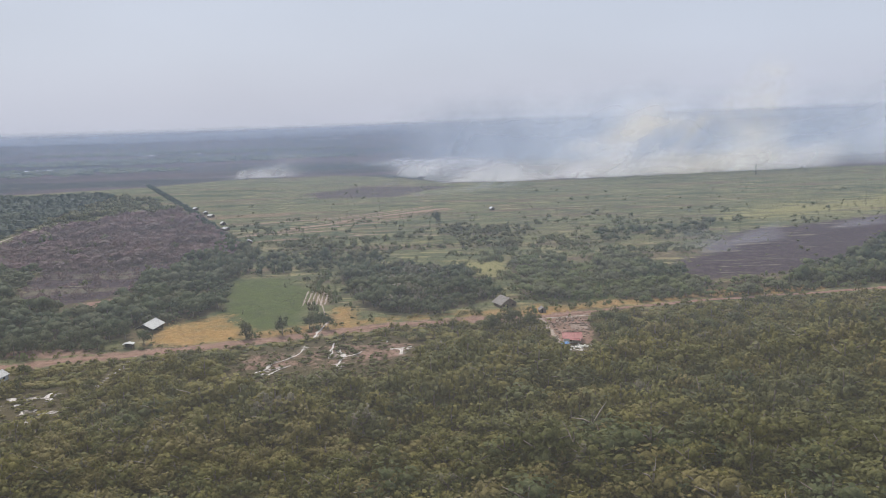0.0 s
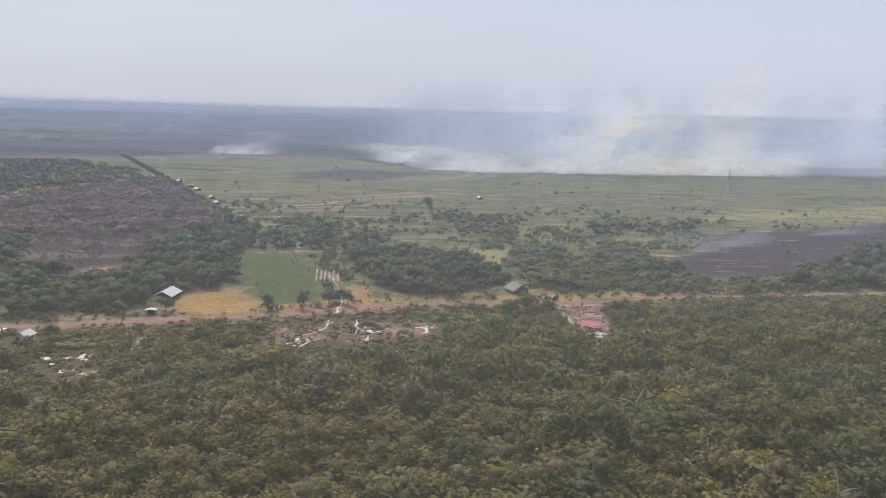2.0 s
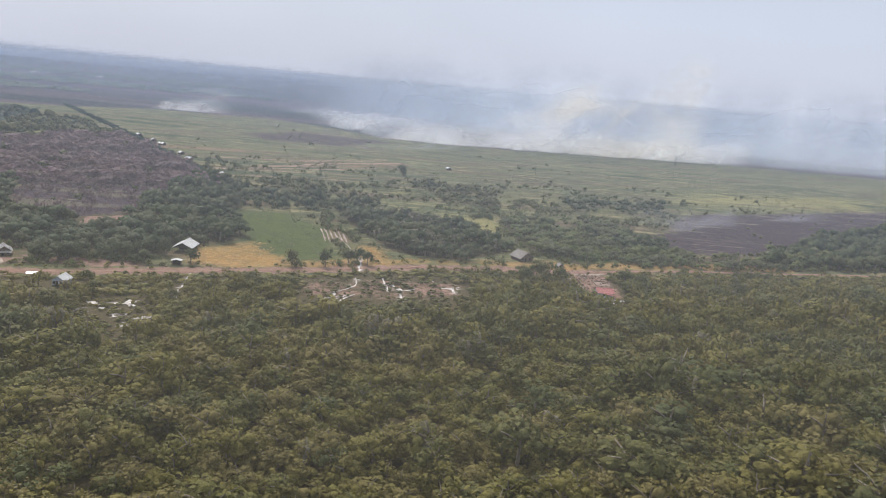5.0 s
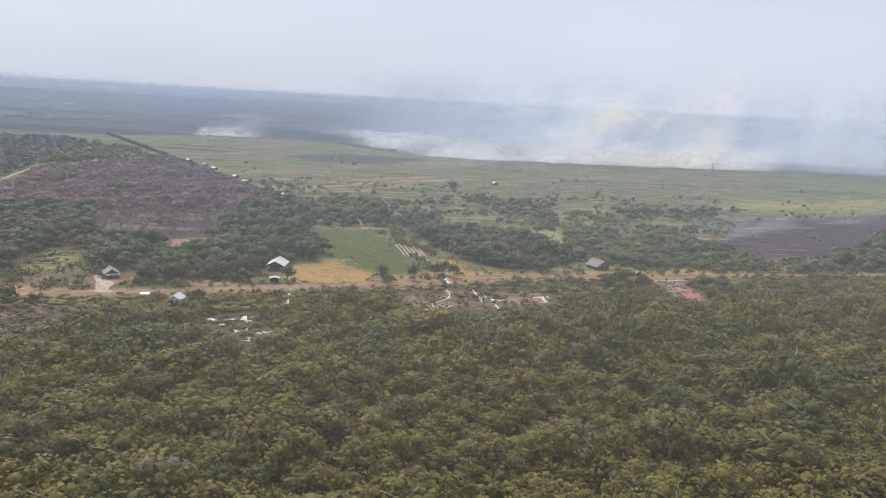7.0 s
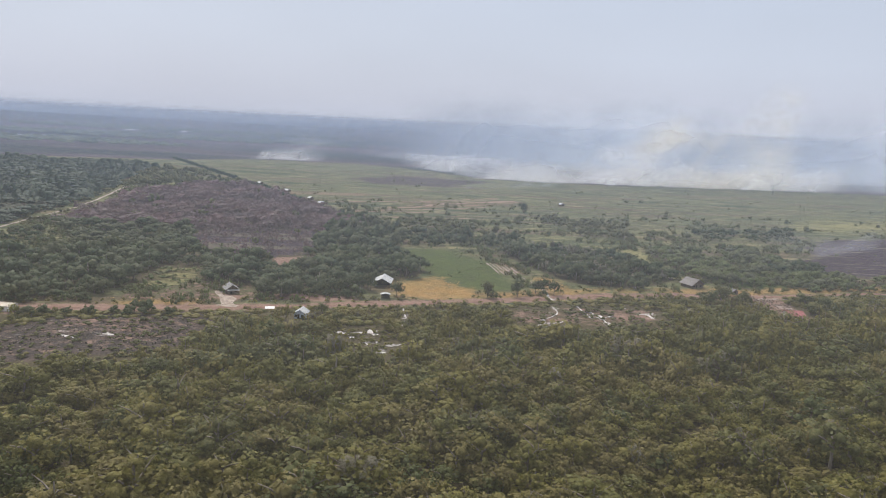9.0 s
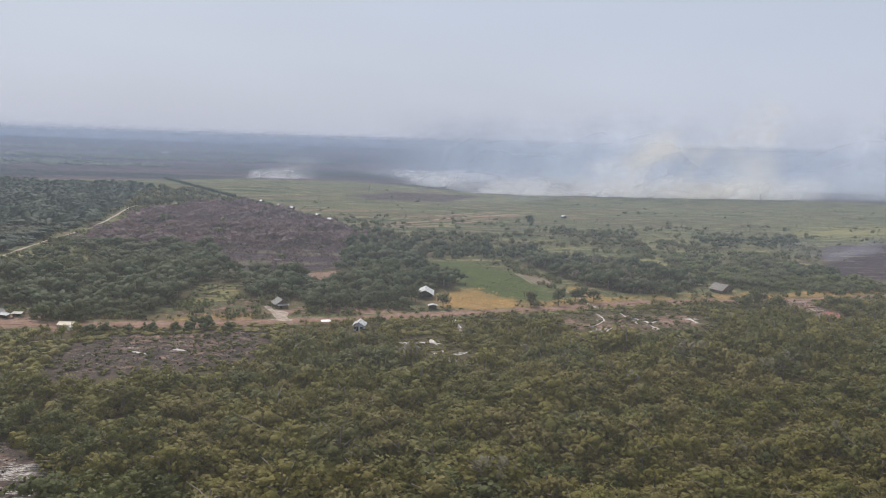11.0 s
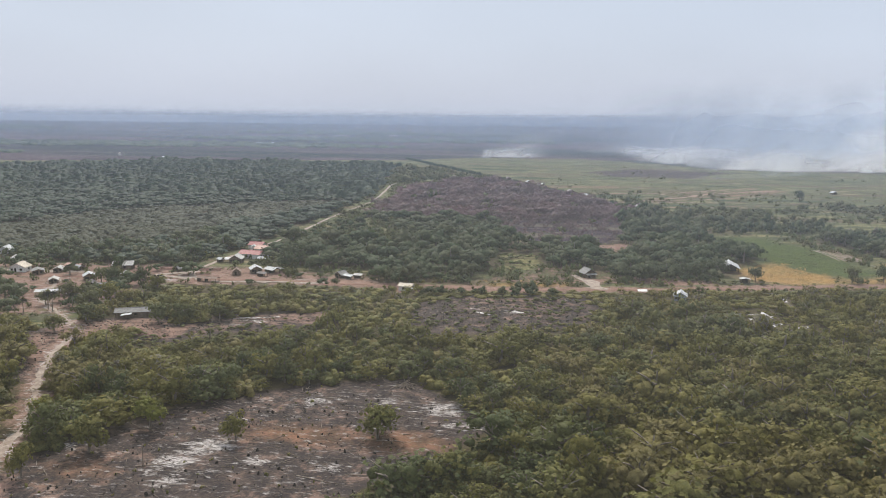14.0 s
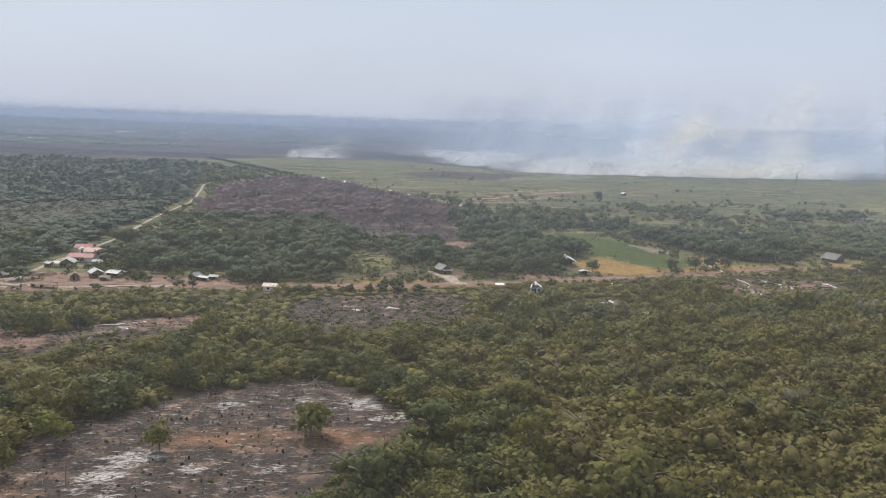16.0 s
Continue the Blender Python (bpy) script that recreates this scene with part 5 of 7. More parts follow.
VILLAGE_TREES = (
    (-400, 368, 9.0, 12.0, 0, "large round dark tree beside red roofs", M_LEAF_DARK),
    (-452, 300, 5.0, 9.0, 1, "broad dark green village tree", M_LEAF_DARK),
    (-466, 296, 4.5, 8.0, 2, "round dark green village tree", M_LEAF_DARK),
    (-437, 286, 5.2, 8.4, 3, "broad green tree behind grey house", None),
    (-446, 262, 5.6, 8.6, 4, "tall green tree beside grey house", None),
    (-457, 264, 6.0, 8.6, 5, "spreading grey green tree in village", M_LEAF_OLIVE),
    (-435, 258, 5.6, 7.6, 6, "broad tree behind long grey house", None),
    (-467, 300, 5.0, 8.0, 4, "grey green tree between village roofs", M_LEAF_OLIVE),
    (-479, 322, 4.0, 9.5, 0, "tall dark tree between village houses", M_LEAF_DARK),
    (-505, 330, 4.0, 7.5, 1, "round dark tree between village houses", M_LEAF_DARK),
    (-560, 330, 5.0, 9.0, 2, "broad dark tree beside village yard", M_LEAF_DARK))
OUTER_TREES = (
    (-466, 263, 6.2, 8.6, 1, "large grey green tree beside village yard", M_LEAF_OLIVE),
    (-448, 250, 6.0, 8.4, 3, "broad olive green tree behind long house", M_LEAF_OLIVE),
    (-437, 231, 5.6, 7.6, 6, "spreading grey green tree beside the track", M_LEAF_OLIVE),
    (-409, 236, 5.0, 7.4, 2, "dense dark tree beside long grey house", M_LEAF_DUSK),
    (-401, 240, 5.2, 7.6, 4, "dense dark tree beside brown strip", M_LEAF_DUSK),
    (-388, 246, 4.6, 7.0, 5, "dusky green tree above brown strip", M_LEAF_DUSK),
    (-473, 298, 5.2, 8.0, 0, "round dusky tree between village roofs", M_LEAF_DUSK),
    (-396, 350, 7.5, 10.5, 1, "large dark tree beside white roofs", M_LEAF_DARK),
    (-437, 236, 4.6, 6.6, 5, "leafy tree beside long grey house", None),
    (-440, 216, 4.4, 6.4, 0, "round green tree beside bare track", None),
    (-405, 248, 5.2, 7.4, 1, "round dark green tree beside brown strip", None),
    (-413, 252, 5.4, 7.6, 2, "round green tree behind long house", None),
    (-471, 254, 4.8, 6.6, 5, "round grey green tree in village yard", M_LEAF_OLIVE),
    (-455, 205, 4.6, 8.0, 3, "round green tree beside the track", None),
    (-448, 190, 4.4, 7.6, 4, "round green tree beside the track", None),
    (-468, 214, 4.6, 8.0, 5, "broad green tree at village edge", None))
for x, y, r, h, kk, label, leaf in CLEARING_TREES + FIELD_TREES + ROAD_TREES + VILLAGE_TREES + OUTER_TREES:
    big = 1.2 if y < 145 else 1.1
    single_tree(x, y, r * big, h * big * 0.96, kk, label, kk * 1.3 + x, leaf, full=True)


def zone_wood(name, label, poly, step, r, h, templates, mats, seed, skip=(), thin=1.0, category="wood", edge=9.0):
    xs, ys = [p[0] for p in poly], [p[1] for p in poly]
    rg = np.random.default_rng(seed)

    def keep(x, y):
        wob = np.array([noise.noise(Vector((a * 0.05, b * 0.05, seed * 1.7))) for a, b in zip(x, y)])
        k = (depth_in(x, y, poly) + edge * wob > edge * 0.15) & sight(x, y, 30) & clear_of(x, y)
        for s in skip:
            for back in (0, 8, 16, 25) if s in (GLADE, PATCH) else (0, 8, 14) if s is BURNGROUND else (0,):
                k &= ~inside(x, y + back, s)
        for hx, hy, r in HOUSES:
            k &= ~((np.abs(x - hx) < r * 0.75) & (y < hy) & (y > hy - 17))
        return k & (rg.random(x.shape) < thin)

    x, y = scatter(min(xs) - edge, max(xs) + edge, min(ys) - edge, max(ys) + edge, step, seed, keep, 0.62)
    swell = np.array([noise.noise(Vector((a * 0.03, b * 0.03, seed * 0.9))) for a, b in zip(x, y)])
    q = np.clip(rg.lognormal(-0.08, 0.38, len(x)) * (1 + 0.45 * swell), 0.42, 1.8)
    return plant(name, label, category, np.column_stack([x, y, r * q, h * q * rg.uniform(0.85, 1.15, len(x))]), templates, mats, seed)


D_MATS = [M_LEAF_DARK, M_BARK]
zone_wood("wood", "dense dark green wood behind the houses", DARKWOOD, 7.2, 6.6, 8.2, MID, D_MATS, 31, (GLADE, PATCH, BURNGROUND))
zone_wood("wood", "dark green wood beside the dry field", WOOD1, 6.4, 5.6, 7.2, MID, D_MATS, 32, thin=0.85)
zone_wood("dry_thicket", "grey leafless thicket among dark trees", WOOD1, 9.0, 4.4, 6.2, SCRUFF, [M_LEAF_DRY, M_DEADWOOD], 72, thin=0.5, category="thicket")
zone_wood("wood", "dark green wood behind the brown house", WOOD2, 6.4, 5.4, 6.5, MID, [M_LEAF_MEADOW, M_BARK], 33, thin=0.6)
zone_wood("wood", "dark green wood beside burnt land", WOOD3, 6.6, 4.4, 5.5, MID, [M_LEAF_MEADOW, M_BARK], 34, thin=0.5)
zone_wood("wood", "clump of dark round trees beside burnt land", [(118, 470), (146, 470), (150, 520), (128, 548), (112, 520)], 6.0, 4.6, 7.0, MID, D_MATS, 71, thin=0.8)
zone_wood("wood", "belt of tall scrub between road and scorched peat", BELT, 6.2, 4.6, 5.6, MID, [M_LEAF_MEADOW, M_BARK], 56, thin=0.55)
zone_wood("wood", "dark green wood along scorched peat", RIGHTWOOD, 6.8, 5.4, 8.5, LOW, D_MATS, 35)
FAR_HALF = [(-400, 690), (-500, 1400), (-1300, 1400), (-1300, 690)]
L_MATS = [M_LEAF_FAR, M_BARK]
zone_wood("wood", "leafy trees between the road and dark wood", [(-352, 330), (-296, 333), (-296, 362), (-330, 350)], 6.0, 4.4, 6.5, MID, D_MATS, 58, (GLADE,))
zone_wood("wood", "spreading trees behind the road verge", [(-228, 354), (-172, 364), (-172, 386), (-228, 386)], 7.0, 4.6, 7.0, MID, D_MATS, 59)
zone_wood("hedge", "dark leafy hedge in front of the road", [(-318, 309), (-262, 320), (-250, 324), (-250, 314), (-318, 303)], 4.6, 3.0, 4.2, MID, D_MATS, 60, thin=0.75, category="hedge", edge=3.0)
zone_wood("plantation", "dense dark green plantation rows", LEFTWOOD, 6.6, 6.2, 5.0, LOW, L_MATS, 36, (OLIVE, VILLAGE, FAR_HALF))
zone_wood("plantation", "dense dark green far plantation", [(-452, 690), (-475, 900), (-545, 1280), (-941, 1260), (-1150, 1010), (-890, 690)], 11.0, 10.5, 5.2, TINY, L_MATS, 55)
zone_wood("wood", "belt of dark round trees behind the village", [(-640, 345), (-452, 345), (-450, 420), (-484, 440), (-519, 388), (-563, 370), (-640, 366)], 7.0, 5.2, 7.0, MID, D_MATS, 68)
zone_wood("young_plantation", "low olive brown young plantation", OLIVE, 5.6, 5.6, 1.8, TINY, [M_LEAF_YOUNG, M_BARK], 37)
zone_wood("wood", "dim dusky trees at the foot of scorched wood", [(-378, 522), (-425, 585), (-312, 582), (-302, 535), (-286, 490), (-300, 474), (-350, 455)], 6.6, 5.4, 5.4, MID, D_MATS, 75, thin=0.75)
zone_wood("scorched_wood", "scorched mauve brown wood with bare crowns", BURNWOOD, 6.4, 7.0, 5.2, SCRUFF, [M_LEAF_BURNT, M_DEADWOOD], 38, thin=0.8)
zone_wood("scrub", "surviving olive trees in the scorched wood", BURNWOOD, 15.0, 4.6, 5.0, SCRUFF, [M_LEAF_OLIVE, M_BARK], 69, thin=0.25, category="scrub")
zone_wood("scrub", "olive scrub along the side road", [(-444, 560), (-426, 560), (-430, 840), (-400, 930), (-475, 900), (-462, 700)], 8.0, 4.4, 2.6, SCRUFF, [M_LEAF_OLIVE, M_BARK], 70, thin=0.75, category="scrub")
zone_wood("scrub", "low olive scrub between canal and plantation", [(-345, 1000), (-420, 1150), (-545, 1280), (-475, 900), (-400, 930)], 13.0, 6.5, 4.5, TINY, [M_LEAF_OLIVE, M_BARK], 57, thin=0.8, category="scrub")
zone_wood("scorched_scrub", "thin scorched scrub on black ash", BURNGROUND, 6.0, 2.6, 3.0, SCRUFF, [M_LEAF_BURNT, M_CHAR], 39, thin=0.55, category="scrub")
zone_wood("scrub", "scattered dark shrubs on burnt peat", BURN_R, 16.0, 1.5, 2.2, TINY, [M_LEAF_OLIVE, M_CHAR], 40, thin=0.06, category="scrub")
for i, (poly, th) in enumerate(((SHRUBS, 0.65), (SHRUBS1, 0.45), (SHRUBS2, 0.6))):
    zone_wood("scrub", "patch of grey green scrub on grassland", poly, 7.0, 3.2, 5.0, LOW, [M_LEAF_DARK if i < 1 else M_LEAF_OLIVE, M_BARK], 41 + i, thin=th, category="scrub")
zone_wood("wood", "belt of grey green trees behind the field", [(-200, 560), (-150, 610), (-40, 600), (-60, 560), (-110, 545), (-150, 545)], 7.0, 3.6, 7.0, LOW, D_MATS, 45, thin=0.7)
zone_wood("wood", "dark green trees at foot of scorched wood", [(-200, 720), (-165, 650), (-150, 560), (-190, 540), (-215, 600)], 6.5, 3.8, 7.5, LOW, D_MATS, 46, thin=0.85)
zone_wood("scrub", "low green scrub beside the road", [(-340, 330), (-300, 345), (-296, 330), (-330, 324)], 5.0, 2.4, 4.0, MID, D_MATS, 47, thin=0.8, category="scrub")
zone_wood("scrub", "low scrub on pale sandy ground", SANDSTRIP, 3.0, 1.3, 1.3, LOW, [M_LEAF_OLIVE, M_BARK], 48, thin=0.38, category="scrub")
zone_wood("scrub", "low scrub around white sand", SANDPATCH, 2.4, 1.1, 1.2, LOW, F_MATS, 49, thin=0.6, category="scrub")
zone_wood("scrub", "regrowth shrubs on cleared brown strip", STRIP, 3.6, 1.4, 1.4, LOW, [M_LEAF_OLIVE, M_DEADWOOD], 50, thin=0.55, category="scrub")
zone_wood("scrub", "regrowth shrubs on cleared brown ground", BROWN2, 5.0, 1.2, 1.6, LOW, [M_LEAF_OLIVE, M_DEADWOOD], 51, thin=0.3, category="scrub")
zone_wood("scrub", "low green bushes in the grassy glade", GLADE, 3.8, 1.8, 1.8, LOW, [M_LEAF_MEADOW, M_BARK], 52, thin=0.4, category="scrub")
zone_wood("scrub", "small trees dotted over yellow meadow", MEADOW, 6.0, 2.8, 3.4, LOW, D_MATS, 53, thin=0.5, category="scrub")
zone_wood("scrub", "grey green bushes crowding the village houses", [(-462, 352), (-452, 420), (-420, 420), (-400, 362), (-350, 348), (-340, 326), (-400, 322)], 5.2, 2.6, 3.0, SCRUFF, [M_LEAF_DUSK, M_BARK], 73, thin=0.55, category="scrub")
zone_wood("scrub", "dusty low bushes between village yards", VILLAGE, 6.0, 1.9, 2.0, SCRUFF, [M_LEAF_DUSK, M_BARK], 74, thin=0.4, category="scrub")
zone_wood("scrub", "village shade trees between the houses", VILLAGE, 11.5, 5.4, 6.6, MID, D_MATS, 54, thin=0.6, category="trees")


def verge_keep(x, y):
    d = y - road_y(x)
    return sight(x, y) & (d > -9) & (d < 16) & clear_of(x, y, 0.3) & ~inside(x, y, VILLAGE) & ~inside(x, y, ORANGE)


vx, vy = scatter(-450, 280, 300, 470, 4.6, 61, verge_keep)
k = rng.random(len(vx)) < np.where(vy > road_y(vx), 0.5, 0.6)
plant("verge_scrub", "low green scrub along the road verge", "scrub", np.column_stack([vx, vy, rng.uniform(0.9, 2.0, len(vx)), rng.uniform(1.2, 3.2, len(vx))])[k], MID, F_MATS, 61)

bx, by = scatter(-350, 1100, 470, 1480, 15.0, 62, lambda x, y: sight(x, y, 40) & clear_of(x, y, 2) & (y < np.interp(x, [-560, -113, 8, 1500], [1500, 1500, 1310, 1400])) & ~inside(x, y, BURNWOOD) & ~inside(x, y, GREEN) & ~inside(x, y, LEFTWOOD) & ~inside(x, y, DARKWOOD), 0.6)
bn = np.array([noise.noise(Vector((a * 0.012, b * 0.012, 3.3))) for a, b in zip(bx, by)])
k = rng.random(len(bx)) < np.clip(0.16 + 0.5 * bn, 0.02, 0.6)
q = rng.uniform(0.6, 1.35, len(bx)) * np.where(rng.random(len(bx)) < 0.06, 1.7, 1)
k &= rng.random(len(bx)) < 0.5
plant("bushes", "olive bushes dotted over open grassland", "bushes", np.column_stack([bx, by, 1.9 * q, 2.0 * q])[k], SCRUFF, [M_LEAF_OLIVE, M_BARK], 62)
# mixed scrub between the woods and fields
sx_, sy_ = scatter(-430, 420, 322, 860, 6.0, 65, lambda x, y: sight(x, y, 20) & clear_of(x, y, 2) & (y > road_y(x) + 5) & ~inside(x, y, BURNWOOD) & ~inside(x, y, VILLAGE) & ~inside(x, y, GREEN) & ~inside(x, y, ORANGE) & ~inside(x, y, ORANGE2) & ~inside(x, y, LEFTWOOD) & ~inside(x, y, DARKWOOD) & ~inside(x, y, BURN_R) & ~inside(x, y, BURNGROUND), 0.6)
sn = np.array([noise.noise(Vector((a * 0.016, b * 0.022, 9.1))) + 0.5 * noise.noise(Vector((a * 0.06, b * 0.06, 2.2))) for a, b in zip(sx_, sy_)])
k = rng.random(len(sx_)) < np.clip(np.where(sx_ < -180, 0.55, np.where((sx_ > -20) & (sy_ < 540), 0.5, 0.16)) + 1.1 * sn, 0.015, 0.8) * np.clip((900 - sy_) / 300, 0.25, 1)
q = rng.uniform(0.6, 1.3, len(sx_))
plant("mixed_scrub", "patchy grey green scrub over rough grassland", "scrub", np.column_stack([sx_, sy_, 2.1 * q, 3.0 * q])[k], SCRUFF, [M_LEAF_OLIVE, M_BARK], 65)
plant("mixed_scrub", "scattered dark green shrubs over rough grassland", "scrub", np.column_stack([sx_ + 2.5, sy_ + 1.0, 1.8 * q, 3.2 * q])[k & (q > 0.85)], TINY, [M_LEAF_MEADOW, M_BARK], 66)
# low herbs on the crop field
cx, cy = scatter(-170, -65, 375, 550, 3.4, 63, lambda x, y: depth_in(x, y, GREEN) + 9 * np.sin(x * 0.21) * np.sin(y * 0.17) > 2, 1.0)
plant("crop", "bright green crop plants in field", "crop", np.column_stack([cx, cy, rng.uniform(0.5, 1.3, len(cx)), rng.uniform(0.1, 0.3, len(cx))]), TUFT, [leaf_material("crop_leaves", [(0.046, 0.074, 0.020), (0.062, 0.088, 0.024), (0.086, 0.104, 0.034)], 0.2, 0.0, (0.1, 0.1, 0.05), (0.10, 0.12, 0.05), 0.95)], 63)
for i, (poly, n, mt) in enumerate(((GREEN, 34, M_LEAF_MEADOW), (ORANGE, 26, M_LEAF_OLIVE), (ORANGE2, 10, M_LEAF_OLIVE), (BURN_R, 60, M_LEAF_OLIVE))):
    rg = np.random.default_rng(195 + i)
    x, y = rg.uniform(min(p[0] for p in poly), max(p[0] for p in poly), n * 3), rg.uniform(min(p[1] for p in poly), max(p[1] for p in poly), n * 3)
    k = inside(x, y, poly) & clear_of(x, y) & (np.sin(x * 0.11 + i) + np.sin(y * 0.09) > 0)
    x, y = x[k][:n], y[k][:n]
    plant("scrub", "few low bushes scattered over the field", "scrub", np.column_stack([x, y, rg.uniform(0.5, 1.6, len(x)), rg.uniform(0.5, 1.8, len(x))]), LOW, [mt, M_BARK], 195 + i)
M_STRAW = leaf_material("dry_straw", [(0.35, 0.205, 0.066), (0.40, 0.255, 0.09), (0.25, 0.155, 0.05)], 0.2, 0.0, (0.1, 0.1, 0.05), (0.38, 0.30, 0.16), 0.8, 2.0, 0.42)
for i, poly in enumerate((ORANGE, ORANGE2, ORANGE3, ORANGE4)):
    ax, ay = scatter(min(p[0] for p in poly) - 4, max(p[0] for p in poly) + 4, min(p[1] for p in poly) - 4, max(p[1] for p in poly) + 4, 2.4, 180 + i, lambda x, y: (depth_in(x, y, poly) + 7 * np.sin(x * 0.31) * np.sin(y * 0.23) > 0) & clear_of(x, y), 0.7)
    k = rng.random(len(ax)) < 0.6
    plant("dry_grass", "tufts of straw coloured dry grass", "grass", np.column_stack([ax, ay, rng.uniform(0.5, 1.3, len(ax)), rng.uniform(0.15, 0.5, len(ax))])[k], TUFT, [M_STRAW], 180 + i)
# grass tufts and low herbs over the open land
def tuft_keep(x, y):
    k = sight(x, y, 20) & clear_of(x, y, 0.5) & (y > road_y(x) + 3)
    for p in (GREEN, ORANGE, ORANGE2, ORANGE3, ORANGE4, BURNWOOD, LEFTWOOD, VILLAGE, BURN_R, BURNGROUND):
        k &= ~inside(x, y, p)
    return k & (y < np.interp(x, [-560, -113, 8, 1500], [1450, 1450, 1290, 1380]))
for i, (y0, y1, st, r, mt) in enumerate(((325, 520, 4.2, 0.9, M_LEAF_OLIVE), (430, 760, 6.5, 1.3, M_LEAF_DARK), (480, 900, 7.5, 1.5, M_LEAF_OLIVE), (700, 1400, 15.0, 1.6, M_LEAF_OLIVE))):
    ax, ay = scatter(-420, 1050, y0, y1, st, 170 + i, tuft_keep, 0.6)
    an = np.array([noise.noise(Vector((a * 0.02, b * 0.03, i * 3.7))) + 0.6 * noise.noise(Vector((a * 0.08, b * 0.08, i * 1.1))) for a, b in zip(ax, ay)])
    k = rng.random(len(ax)) < np.clip(0.30 + 0.9 * an, 0.03, 0.9)
    q = rng.uniform(0.5, 1.5, len(ax))
    plant("grass_tufts", "tufts of rough grass and low herbs", "grass", np.column_stack([ax, ay, r * q, 0.75 * r * q])[k], TUFT, [mt], 170 + i)
# hedge of trees along the canal
CANAL_BANK = [(x - 6, y - 3) for x, y in CANAL]
hx_, hy_ = scatter(-600, -150, 660, 1500, 4.6, 67, lambda x, y: (off_line(x, y, CANAL_BANK) < 4.5) & clear_of(x, y, -5), 0.7)
plant("canal_hedge", "dark green trees lining the straight canal", "trees", np.column_stack([hx_, hy_, rng.uniform(1.6, 3.6, len(hx_)), rng.uniform(1.4, 4.6, len(hx_))]), TINY, L_MATS, 67)
# far tree belts
def far_keep(x, y):
    n = np.sin(x * 0.0031 + 2 * np.sin(y * 0.0017)) + np.sin(y * 0.0105 + 0.6 * np.sin(x * 0.002))
    return sight(x, y, 60) & (y > np.interp(x, [-2000, -560, -450, -100, 100, 2000], [1300, 1520, 1680, 1640, 1480, 1560])) & (n > 0.55)
wx, wy = scatter(-3200, 2600, 1300, 3600, 44, 64, far_keep, 0.6)
plant("distant_woods", "distant dark woods under blue haze", "woods", np.column_stack([wx, wy, rng.uniform(20, 42, len(wx)), rng.uniform(4, 8, len(wx))]), TINY, L_MATS, 64)


# ---- fallen wood and stumps on the cleared ground ----
def log_mesh(seed):
    rg = np.random.default_rng(seed)
    n = 5
    pts = [(i / (n - 1) - 0.5, rg.normal(0, 0.02), 0.06 + rg.normal(0, 0.01)) for i in range(n)]
    return tube(pts, [0.030, 0.028, 0.024, 0.018, 0.010], 5)


def stuff_of(name, label, category, spots, shapes, mat, seed):
    """Small repeated pieces in one object. spots: x, y, turn, sx, sy, sz."""
    rg = np.random.default_rng(seed)
    V, F, base = [], [], 0
    for s in spots:
        v, f = shapes[rg.integers(0, len(shapes))]
        v = np.array(v)
        ca, sa = math.cos(s[2]), math.sin(s[2])
        a, b = v[:, 0] * s[3], v[:, 1] * s[4]
        x, y = a * ca - b * sa + s[0], a * sa + b * ca + s[1]
        V.append(np.column_stack([x, y, v[:, 2] * s[5] + gz(x, y)]))
        F.append(np.array(f) + base)
        base += len(v)
    return tagged(new(name, mesh_of(name, np.concatenate(V), np.concatenate(F), [mat])), label, category, kind="stuff")


LOGS = [log_mesh(i) for i in range(6)]


def litter(poly, n, seed):
    rg = np.random.default_rng(seed)
    xs, ys = [p[0] for p in poly], [p[1] for p in poly]
    x, y = rg.uniform(min(xs), max(xs), n * 3), rg.uniform(min(ys), max(ys), n * 3)
    k = inside(x, y, poly) & clear_of(x, y)
    return x[k][:n], y[k][:n], rg


for i, (poly, n) in enumerate(((CLEARING, 420), (STRIP, 330), (BROWN2, 160), (SANDSTRIP, 90))):
    x, y, rg = litter(poly, n, 70 + i)
    ln = rg.uniform(0.8, 3.6, len(x))
    stuff_of("fallen_branches", "bleached fallen branches on cleared ground", "branches", np.column_stack([x, y, rg.normal(0.1, 0.8, len(x)), ln, ln * 0.9, rg.uniform(1.5, 4.0, len(x))]), LOGS, M_DEADWOOD, 70 + i)
    x, y, rg = litter(poly, int(n * 1.7), 80 + i)
    st = [tube([(0, 0, -0.05), (0.02, 0.0, 0.5), (0.05, 0.02, 1.0)], [0.5, 0.42, 0.3], 6), tube([(0, 0, -0.05), (-0.05, 0.04, 0.6), (0.1, 0.0, 1.0)], [0.55, 0.5, 0.12], 5)]
    q = np.clip(rg.lognormal(-1.25, 0.42, len(x)), 0.12, 0.6)
    stuff_of("charred_stumps", "small charred stumps and burnt tufts", "stumps", np.column_stack([x, y, rg.uniform(0, 6, len(x)), q * rg.uniform(0.8, 2.2, len(x)), q, q * rg.uniform(0.4, 1.3, len(x))]), st, M_CHAR, 80 + i)
x, y, rg = litter(CLEARING, 90, 90)
plant("regrowth", "small green regrowth tufts on ash", "scrub", np.column_stack([x, y, rg.uniform(0.3, 0.8, len(x)), rg.uniform(0.4, 0.9, len(x))]), TINY, F_MATS, 90)

